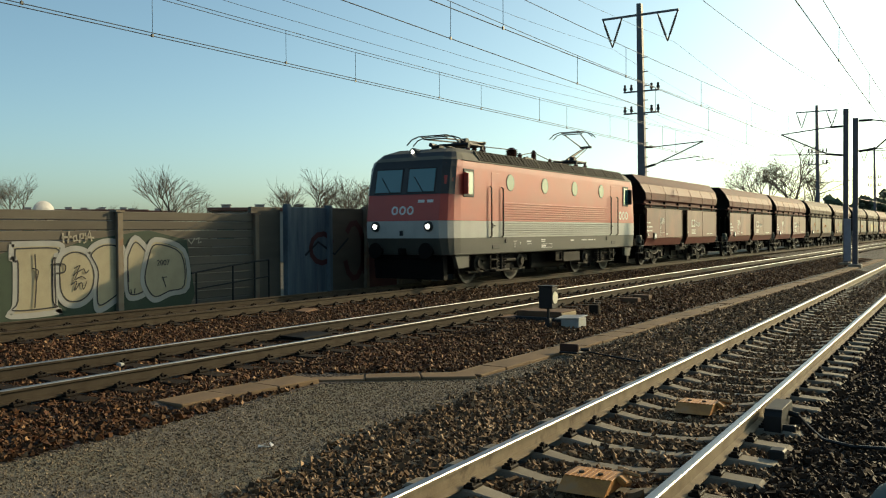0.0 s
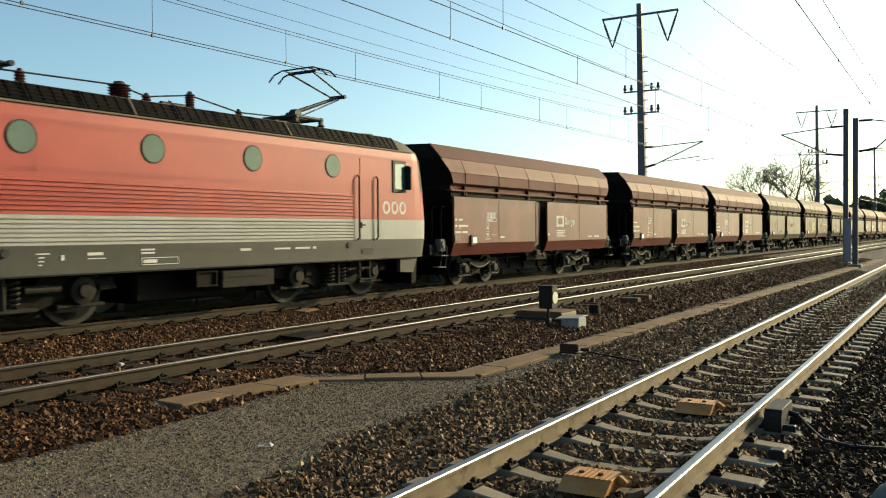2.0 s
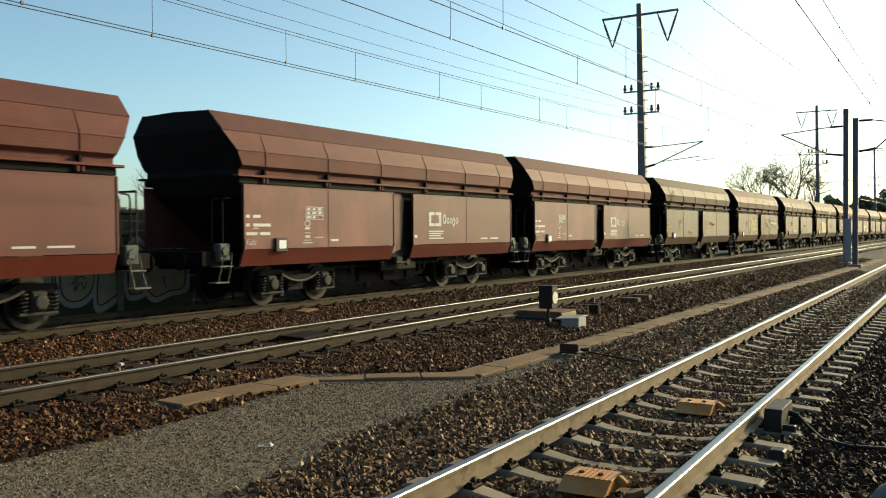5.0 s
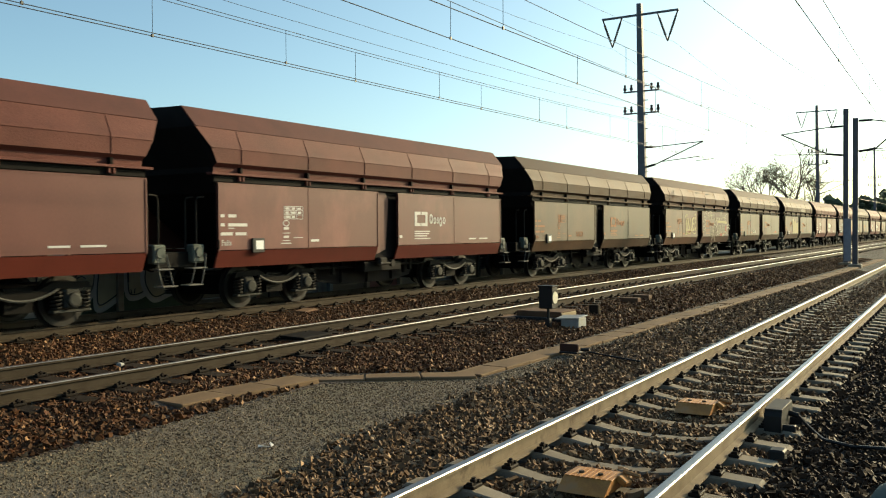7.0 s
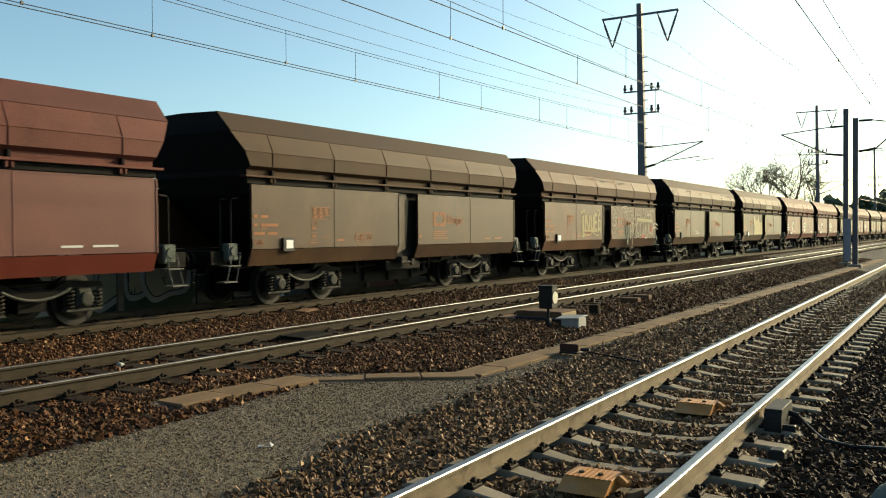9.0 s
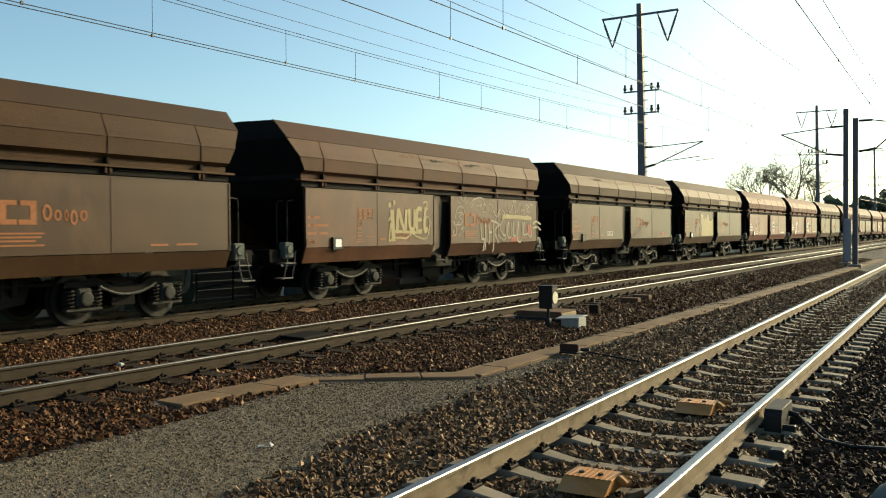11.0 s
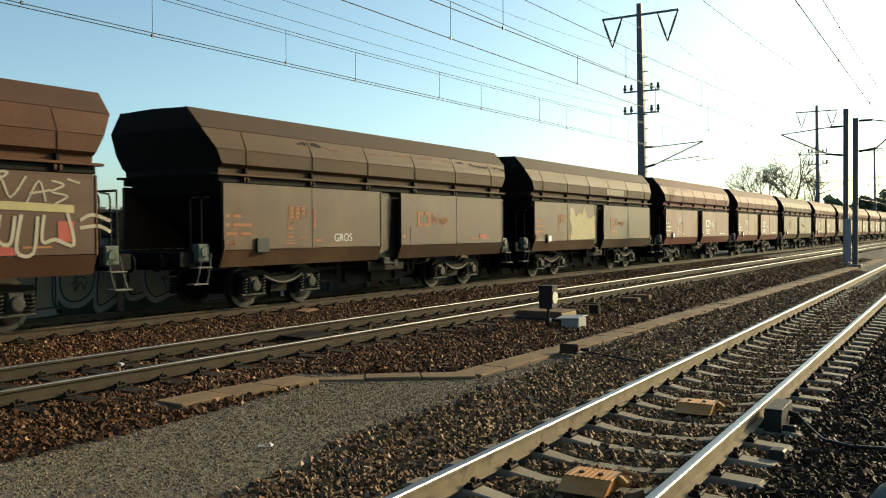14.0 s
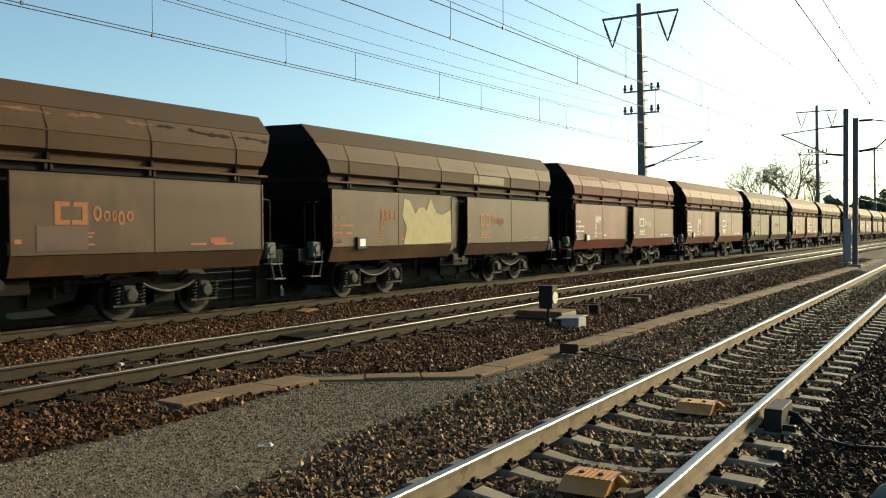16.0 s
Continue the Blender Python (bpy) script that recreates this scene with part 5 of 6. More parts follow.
    part("return_panel", Geo().box((18.75, WY + 0.25, 1.0), (1.2, 0.12, 2.65), None, 0.01), FENCE, w2)
    x = 19.4
    k = 0
    while x < 62:
        part("panel", Geo().box((x + 0.95, WY + 0.05, 1.0), (1.86, 0.1, 2.7), None, 0.012), (GRAFBL, FENCE, GRAFR, FENCE)[k % 4] if k < 5 else FENCE, w2)
        part("post", Geo().box((x, WY - 0.03, 1.05), (0.16, 0.2, 2.75), None, 0.012), GRAFBL if k < 2 else FPOST, w2)
        x += 1.9
        k += 1
    for q, m, th in ((curve(21.0, 1.1, 0.55, 0.45, 20, 330), GRAFR, 0.16), ([(20.2, 0.9), (20.8, 1.3), (21.6, 0.9), (22.3, 1.4)], GRAFB, 0.07), (curve(22.6, 1.0, 0.5, 0.9, 200, 500), GRAFR, 0.2), (curve(23.4, 0.9, 0.4, 0.8, 0, 330), GRAFR, 0.15)):
        part("graffiti_outline", stroke(q, th), m, w2, at=(0, WY - 0.02, 0))
    # small railing before the wall
    rl = thing("railing", (0, 0, 0), "low dark steel railing before the noise wall", "railing")
    for x, h in ((15.35, 0.62), (16.6, 0.75), (17.4, 0.82), (17.95, 0.85)):
        part("post", Geo().tube((x, 16.75, -0.32), (x, 16.75, h), 0.025, n=8), DARKBOX, rl)
    part("top_rail", Geo().path([(15.2, 16.75, 0.6), (16.6, 16.75, 0.75), (17.4, 16.75, 0.82), (17.95, 16.75, 0.85)], 0.025), DARKBOX, rl)
    part("mid_rail", Geo().path([(15.35, 16.75, 0.2), (16.6, 16.75, 0.3), (17.95, 16.75, 0.4)], 0.02), DARKBOX, rl)


noise_wall()


# ---- masts and wires ----
def big_mast(x, y):
    m = thing("catenary_mast", (x, y, -0.3), "tall grey steel catenary mast with crossarms and insulators", "catenary mast", "catenary masts")
    g = Geo()
    g.prism([(-0.30, 0.0), (0.24, 0.0), (0.34, 15.4), (0.06, 15.4)], -0.16, 0.16)
    part("pole", g, MASTM, m)
    st = Geo()
    for k in range(9):
        st.box((0, 0, 5.4 + k * 0.85), (0.1, 0.62, 0.04))
    part("climbing_bars", st, MASTM, m)
    part("top_crossarm", Geo().box((0, 0.2, 14.75), (0.12, 4.7, 0.12), None, 0.01), MASTM, m)
    for s in (-1, 1):
        v = Geo()
        v.tube((0, 0.2 + s * 2.3, 14.7), (0, 0.2 + s * 1.7, 13.0), 0.045, n=6).tube((0, 0.2 + s * 1.1, 14.7), (0, 0.2 + s * 1.7, 13.0), 0.045, n=6)
        for k in range(9):
            f = 0.2 + k * 0.07
            for a in (2.3, 1.1):
                v.lathe((0, 0.2 + s * (a + (1.7 - a) * f), 14.7 - 1.7 * f), [(-0.03, 0.08), (0.03, 0.08)], "Z", 8)
        part("insulator_string", v, BLACK, m)
    for z in (10.2, 8.9):
        part("crossarm", Geo().box((0, 0.1, z), (0.09, 2.2, 0.09), None, 0.01), MASTM, m)
        for yy in (-0.92, -0.52, 0.72, 1.12):
            part("insulator", Geo().lathe((0, yy, z), [(0, 0.05), (0.1, 0.05), (0.12, 0.1), (0.25, 0.1), (0.27, 0.06), (0.4, 0.08), (0.45, 0.03)], "Z", 8), BLACK, m)
    dy = YA - y
    part("cantilever", Geo().tube((0, -0.15, 6.85), (0, -0.6, 6.83), 0.07, n=8).tube((0, -0.6, 6.83), (0, dy - 0.4, 7.0), 0.03).tube((0, -0.15, 5.65), (0, -0.75, 5.8), 0.07, n=8).tube((0, -0.75, 5.8), (0, dy - 0.4, 7.0), 0.035).tube((0, -1.2, 5.95), (0, dy - 0.2, 6.15), 0.025).tube((0, dy, 5.9), (0, dy - 1.0, 5.98), 0.02), BLACK, m)
    return m


MASTS = [51.0, 115.0, 179.0, 243.0]
M0 = big_mast(MASTS[0], 17.5)
for x in MASTS[1:]:
    copy_thing(M0, Matrix.Translation((x, 17.5, -0.3))).scale.z = 1.1


def post(x, y, h, toward, label):
    m = thing("catenary_post", (x, y, -0.33), label, "catenary post", "catenary posts")
    f = Geo()
    for s in (-1, 1):
        f.box((0, s * 0.11, h / 2), (0.2, 0.025, h), None, 0.006)
    f.box((0, 0, h / 2), (0.025, 0.21, h))
    part("pole", f, MASTM, m)
    part("base", Geo().box((0, 0, 0.06), (0.6, 0.6, 0.24), None, 0.03), CONC, m)
    s = 1 if toward > y else -1
    dy = toward - y
    part("cantilever", Geo().tube((0, 0.15 * s, 7.25), (0, 0.75 * s, 7.25), 0.06, n=8).tube((0, 0.75 * s, 7.25), (0, dy, 7.0), 0.03).tube((0, 0.15 * s, 5.75), (0, 0.9 * s, 5.85), 0.06, n=8).tube((0, 0.9 * s, 5.85), (0, dy, 7.0), 0.035)
         .tube((0, 0.6 * s, 5.8), (0, dy + 0.6 * s, 5.95), 0.025), BLACK, m)
    return m


post(49.8, 6.25, 8.15, YB, "slim steel catenary post with an insulated arm")
post(47.7, 5.55, 7.4, 3.4, "dark steel catenary post beside the near track")
for x in (112.0, 176.0):
    post(x, 6.6, 8.6, YB, "slim steel catenary post with an insulated arm")
part("sign_plate", Geo().box((-0.16, -0.1, 1.35), (0.02, 0.34, 2.2), None, 0.004), mat("pale_enamel_plate", (0.24, 0.26, 0.3), (0.19, 0.2, 0.23), 0.4, 0, 4, 40, 0.03), bpy.data.objects["catenary_post"], "pale plate on the pole")


def wire_run(label, y, z, spans, drop_step, phase, zig=0.0, turn=0.0):
    """Contact wire, sagging messenger wire and droppers over a track; zig: how far it slants over one span."""
    t = thing("overhead_wire", (0, 0, 0), label, "overhead wire", "overhead wires")

    def side(x):
        k = max(0, min(len(spans) - 2, sum(1 for s in spans if s <= x) - 1))
        f = (x - spans[k]) / (spans[k + 1] - spans[k])
        return y + turn * x + zig * (0.5 - f) * (1 if k % 2 else -1)
    part("contact_wire", Geo().path([(x, side(x - 0.01), z) for x in spans[1:-1]], 0.010, 5), WIRE, t)
    pts, dr = [], []
    for a, b in zip(spans[1:], spans[2:-1]):
        for i in range(13):
            f = i / 12
            if i or not pts:
                pts.append((a + (b - a) * f, side(a + (b - a) * f - 0.01), z + 0.76 + 0.6 * (2 * f - 1) ** 2))
        x = a + phase
        while x < b - 2:
            f = (x - a) / (b - a)
            if x < 150:
                dr.append((x, z + 0.76 + 0.6 * (2 * f - 1) ** 2))
            x += drop_step
    part("messenger_wire", Geo().path(pts, 0.008, 5), WIRE, t)
    for x, z1 in dr:
        part("dropper", Geo().tube((x, side(x), z), (x, side(x), z1), 0.007, n=4), WIRE, t)
        part("dropper_clamp", Geo().box((x, side(x), z + 0.01), (0.05, 0.03, 0.06)), WIRE, t)


SPANS = [-141, -77, -13, 51, 115, 179, 243, 307]
wire_run("overhead contact wire with droppers over the far track", 14.28, 5.6, SPANS, 6.55, 5.5, -1.5)
wire_run("second contact wire beside that of the far track", 14.05, 5.6, SPANS, 6.6, 9.0, -1.5)
wire_run("overhead contact wire with droppers over the middle track", YB + 0.08, 5.6, SPANS, 6.7, 8.6, 0.2)
wire_run("second contact wire beside that of the middle track", 8.1, 5.6, SPANS, 6.6, 8.7, -1.3)
wire_run("overhead contact wire with droppers over the near track", 2.45, 5.45, [-141, -77, -16, 47.7, 112, 176, 240, 304], 8.0, 6.0, 0.2, 0.0201)


def feeder(y, z, sag=0.8):
    t = thing("feeder_wire", (0, 0, 0), "thin dark feeder wire hung between the masts", "wire", "feeder wires")
    pts = []
    for a, b in zip([-77, -13, 51, 115, 179], [-13, 51, 115, 179, 243]):
        pts += [(a + (b - a) * i / 10, y, z - sag * (1 - (2 * i / 10 - 1) ** 2)) for i in range(0 if a == -77 else 1, 11)]
    part("strand", Geo().path(pts, 0.008, 5), WIRE, t)


for y in (15.6, 19.4):
    feeder(y, 12.6, 1.0)
for y, z, sag in ((18.5, 8.93, 0.72), (18.2, 9.24, 0.6), (6.6, 8.7, 0.9)):
    feeder(y, z, sag)

# ---- beside the tracks ----
RUSTWOOD = mat("rust_brown_weathered_timber", (0.15, 0.082, 0.045), (0.085, 0.045, 0.026), 0.85, 0, 4, 60, 0.3, 0.006, stretch=(5, 1, 3), rand=0.2)
PALEPLATE = mat("pale_dusty_sheet_metal", (0.294, 0.301, 0.287), (0.224, 0.224, 0.21), 0.55, 0.2, 6, 60, 0.1, 0.003)
DISC = mat("cream_signal_disc", (0.62, 0.58, 0.46), (0.52, 0.48, 0.38), 0.4, 0, 6, 60, 0.03)


def cable_trough():
    t = thing("cable_trough", (0, 0, 0), "cable trough covered with brown concrete slabs", "cable trough", kind="structure")
    runs = [([(6.45, 7.5), (8.55, 7.37)], 0.47), ([(8.66, 7.4), (9.95, 5.68)], 0.36), ([(9.95, 5.8), (12, 5.76), (14, 5.71), (19, 5.68), (24, 5.62), (31, 5.58), (38, 5.5), (60, 5.6)], 0.42)]
    made = {}
    for pts, wd in runs:
        for (x0, y0), (x1, y1) in zip(pts, pts[1:]):
            ln = math.hypot(x1 - x0, y1 - y0)
            n = max(1, round(ln / 0.75))
            a = math.degrees(math.atan2(y1 - y0, x1 - x0))
            key = (round(ln / n, 2), wd)
            if key not in made:
                made[key] = Geo().box((0, 0, 0), (ln / n - 0.008, wd, 0.09), None, 0.012).mesh("slab", SLAB)
            for i in range(n):
                f = (i + 0.5) / n
                part("slab", made[key], None, t, at=pose(x0 + (x1 - x0) * f, y0 + (y1 - y0) * f + rnd.uniform(-0.012, 0.012), (-0.285 if y1 > 7 else -0.322) + rnd.uniform(-0.006, 0.008), rnd.uniform(-0.8, 0.8), rnd.uniform(-0.5, 0.5), a + rnd.uniform(-0.6, 0.6)))


cable_trough()


def point_signal():
    s = thing("point_lantern", (15.25, 7.1, -0.3), "dark point lantern with a cream disc on a short post", "signal lantern")
    part("post", Geo().tube((0, 0, 0), (0, 0, 0.42), 0.03, n=8), BLACK, s)
    part("housing", Geo().box((0, 0, 0.62), (0.26, 0.28, 0.41), None, 0.015).box((0, 0, 0.84), (0.29, 0.31, 0.025), None, 0.008), DARKBOX, s)
    part("disc", Geo().lathe((0.0, -0.143, 0.62), [(-0.006, 0.112), (0.004, 0.115)], "Y", 28), DISC, s, "cream glass disc")
    part("foot", Geo().box((0.0, 0.0, 0.1), (0.12, 0.1, 0.24), None, 0.01), DARKBOX, s)
    c = thing("point_machine", (16.75, 7.68, -0.3), "point machine under brown timber covers beside the middle track", "point machine")
    part("cover", Geo().box((-0.15, 0.1, 0.18), (0.75, 1.0, 0.15), None, 0.015), RUSTWOOD, c)
    part("cover_end", Geo().box((-0.15, -0.41, 0.165), (0.72, 0.02, 0.12), None, 0.004), mat("pale_timber_end", (0.33, 0.26, 0.15), (0.24, 0.18, 0.1), 0.8, 0, 8, 60, 0.2), c)
    part("rod_cover", Geo().box((-0.5, 1.0, 0.1), (0.6, 0.9, 0.05), None, 0.01), RUSTWOOD, c)
    part("casing", Geo().box((-0.4, 0.0, 0.05), (0.5, 1.2, 0.18), None, 0.02), BLACK, c)
    b = thing("connection_box", (15.62, 6.74, -0.32), "pale sheet-metal connection box with a tilted lid", "connection box")
    part("body", Geo().box((0, 0, 0.12), (0.38, 0.36, 0.24), None, 0.012), PALEPLATE, b)
    part("lid", Geo().box((0.0, 0.05, 0.25), (0.44, 0.5, 0.025), Euler((radians(-3), radians(-4), 0)).to_matrix(), 0.006), PALEPLATE, b)
    solo("timber_block", Geo().box((0, 0, 0.12), (0.16, 0.22, 0.28), None, 0.02), WOODTIE, "small dark weathered timber block in the ballast", "timber block", at=(18.2, 7.35, -0.3))
    tm = Geo().box((0, 0, 0), (0.24, 0.42, 0.17), None, 0.012).mesh("timber_end", RUSTWOOD)
    for x, y in ((21.4, 7.66), (22.5, 7.74)):
        o = solo("timber_sleeper", tm, None, "old timber sleeper end sticking out of the ballast", "sleeper", "long timber sleepers", at=pose(x, y, -0.2, 0, 0, rnd.uniform(-2, 2)))
    d = thing("cable_bracket", (12.32, 5.34, -0.3), "small rusty steel bracket on the trough slabs", "bracket")
    part("plate", Geo().box((0, 0.05, 0.1), (0.05, 0.3, 0.14), None, 0.01), mat("dark_rust", (0.06, 0.026, 0.016), (0.035, 0.016, 0.011), 0.8, 0.1, 8, 60, 0.2), d)
    part("bolt", Geo().tube((-0.03, -0.15, 0.1), (0.03, -0.25, 0.1), 0.025, n=8), BLACK, d)
    part("base", Geo().box((0.05, 0.05, 0.04), (0.2, 0.3, 0.03), None, 0.006), BLACK, d)
    solo("cable", Geo().path([(12.4, 5.12, -0.24), (12.55, 4.95, -0.29), (12.5, 4.7, -0.31), (12.4, 4.3, -0.33)], 0.014), BLACK, "thin black cable lying over the grit", "cable")
    solo("plank", Geo().box((0, 0, 0), (0.55, 0.3, 0.06), None, 0.01), RUSTWOOD, "short rusty brown plank lying on the ballast", "plank", "loose planks", at=pose(15.1, 13.0, -0.17, 2, -3, 15))
    solo("plank", Geo().box((0, 0, 0), (0.75, 0.12, 0.03), None, 0.006), RUSTWOOD, "thin brown board lying by the rail", "plank", "loose planks", at=pose(9.4, 10.75, -0.2, 2, -3, 5))
    solo("white_stone", Geo().box((0, 0, 0), (0.11, 0.07, 0.05), Euler((0.2, 0.1, 0.4)).to_matrix(), 0.018), PALEPLATE, "white painted stone between the rails", "stone", at=(7.8, 10.0, -0.19))
    solo("cover_plate", Geo().box((0, 0, 0), (0.85, 0.5, 0.04), None, 0.01), UNDER, "dark steel cover plate lying between the rails of the middle track", "cover plate", at=pose(11.5, 9.88, -0.165, 2, 0, 6))
    pr = random.Random(5)
    g = Geo()
    g.add([(pr.uniform(-0.09, 0.09), pr.uniform(-0.06, 0.06), pr.uniform(0, 0.03)) for _ in range(12)], [(0, 1, 2), (2, 3, 4), (4, 5, 6), (6, 7, 8), (8, 9, 10), (9, 10, 11), (1, 5, 9)])
    solo("paper_scrap", g, WHITE, "crumpled white paper scrap on the grit path", "litter", at=(5.78, 5.45, -0.318))


point_signal()


def ramp(x, y):
    r = thing("ramp_block", pose(x, y, -0.33, 0, 0, 1.2), "orange-yellow plastic ramp block between the rails", "ramp block", "orange ramp blocks")
    body = Geo()
    y0, y1 = -0.19, 0.2
    body.add([(-0.26, y0 + 0.02, 0), (0.25, y0, 0), (0.17, y0, 0.085), (-0.1, y0 + 0.02, 0.085), (-0.26, y1, 0), (0.25, y1, 0), (0.17, y1, 0.085), (-0.1, y1, 0.085)],
             [(0, 1, 2, 3), (4, 5, 6, 7), (0, 1, 5, 4), (1, 2, 6, 5), (2, 3, 7, 6), (3, 0, 4, 7)])
    part("body", body, ORANGE, r)
    for i in range(9):
        part("groove_bar", Geo().box((0.015, y0 + 0.03 + i * 0.041, 0.086), (0.25, 0.031, 0.006), None, 0.002), ORANGE, r)
    part("broken_tab", Geo().box((0.15, y0 - 0.05, 0.085), (0.13, 0.13, 0.03), Euler((0.25, 0.3, 0.3)).to_matrix(), 0.01), ORANGE, r, "broken orange corner piece")
    part("broken_tab", Geo().box((0.03, y0 - 0.03, 0.06), (0.1, 0.09, 0.05), Euler((0.5, 0.1, -0.2)).to_matrix(), 0.01), ORANGE, r)
    for o in (-0.05, 0.1):
        part("bolt", Geo().lathe((0.0, o, 0.089), [(0, 0.022), (0.012, 0.02)], "Z", 10), RAIL, r)
    return r


ramp(6.17, 2.5)
ramp(9.36, 2.6)


def magnet():
    m = thing("track_magnet", pose(9.05, 1.735, -0.37, 0, 0, 1.2), "dark train-protection magnet bolted beside the near rail", "track magnet")
    part("housing", Geo().plate([(-0.3, 0.02), (-0.3, 0.17), (-0.26, 0.22), (0.3, 0.22), (0.33, 0.17), (0.3, 0.02)], -0.075, 0.085), DARKBOX, m)
    part("top_plate", Geo().box((0.02, 0.005, 0.228), (0.58, 0.16, 0.016), None, 0.005), mat("grey_worn_cover", (0.05, 0.045, 0.038), (0.03, 0.027, 0.023), 0.7, 0.0, 6, 60, 0.1), m)
    part("bracket", Geo().box((-0.2, -0.06, 0.05), (0.06, 0.26, 0.07), None, 0.01), BLACK, m)
    part("bracket", Geo().box((0.22, -0.06, 0.05), (0.06, 0.26, 0.07), None, 0.01), BLACK, m)
    part("cable_gland", Geo().tube((0.12, -0.07, 0.14), (0.1, -0.17, 0.12), 0.028, n=10), DARKBOX, m)
    part("cable", Geo().path([(0.1, -0.17, 0.12), (0.0, -0.26, 0.06), (-0.15, -0.36, 0.02), (-0.35, -0.45, 0.012), (-0.5, -0.7, 0.012), (-0.4, -1.2, 0.012)], 0.017), BLACK, m)
    solo("cable_clamp", Geo().box((0, 0, 0.05), (0.15, 0.13, 0.1), None, 0.015), DARKBOX, "dark clamp box on a sleeper end", "clamp", at=(7.78, 1.5, -0.37))


magnet()


# plain teal dome, a stand-in for an unidentified rounded object
cover = Geo().lathe((0, 0, 0), [(0, 0.62), (0.2, 0.6), (0.36, 0.5), (0.46, 0.34), (0.52, 0.12)], "Z", 28)
solo("cable_cover", cover, mat("dark_teal_plastic", (0.03, 0.075, 0.07), (0.022, 0.055, 0.052), 0.6, 0, 4, 40, 0.05), "dark teal rounded dome beside the near track, standing in for an unidentified object", "cover", at=(6.25, 0.1, -0.45), smooth=True)

# ---- graffiti on the wagons ----
SPRAY = mat("pale_yellow_wagon_spray", (0.345, 0.285, 0.143), (0.255, 0.21, 0.105), 0.6, 0, 4, 40, 0.03)
REDP = mat("fresh_red_patch", (0.30, 0.05, 0.035), (0.24, 0.04, 0.03), 0.6, 0, 4, 40, 0.03)
PATCH = mat("brown_repaint_patch", (0.085, 0.05, 0.04), (0.07, 0.04, 0.032), 0.6, 0, 4, 40, 0.03)
RUSTPEEL = mat("peeled_rusty_steel", (0.17, 0.072, 0.038), (0.036, 0.0224, 0.0144), 0.8, 0, 5, 40, 0.3, 0.008)


def wagon_graffiti():
    w = WAGONS[4]
    at = (0, -1.506, 0)
    # pale block letters with an outline on the first door
    for pts, th in [([(3.41, 2.15), (3.44, 1.73), (3.49, 1.35)], 0.17), ([(3.63, 1.56), (3.69, 2.16), (3.81, 1.9), (3.99, 1.64), (4.06, 2.17)], 0.13), ([(4.19, 2.19), (4.22, 1.71), (4.41, 1.69), (4.45, 2.18)], 0.12), ([(4.79, 2.18), (4.58, 2.16), (4.56, 1.64), (4.81, 1.61)], 0.12), ([(4.58, 1.9), (4.78, 1.92)], 0.1), ([(4.96, 2.24), (4.92, 1.64), (5.09, 1.69)], 0.13), ([(3.53, 1.6), (4.05, 1.59), (4.57, 1.57)], 0.07)]:
        part("graffiti_letter", stroke(soft(pts), th), SPRAY, w, at=at)
    for pts in [[(3.25, 1.86), (3.32, 1.95), (3.41, 1.82)], [(3.35, 1.82), (3.27, 1.36), (3.49, 1.44), (4.05, 1.43), (4.31, 1.55), (4.57, 1.45), (5.03, 1.43), (5.18, 1.88), (5.04, 2.0), (4.99, 1.93)], [(4.86, 2.35), (5.0, 2.4), (5.06, 2.31), (4.92, 2.16), (5.1, 2.22)]]:
        part("graffiti_outline", stroke(soft(pts), 0.05), SPRAY, w, at=(0, -1.509, 0))
    for x, z in [(3.31, 2.27), (3.51, 2.33)]:
        part("graffiti_dot", stroke(curve(x, z, 0.035, 0.04, 0, 360), 0.06), SPRAY, w, at=at)
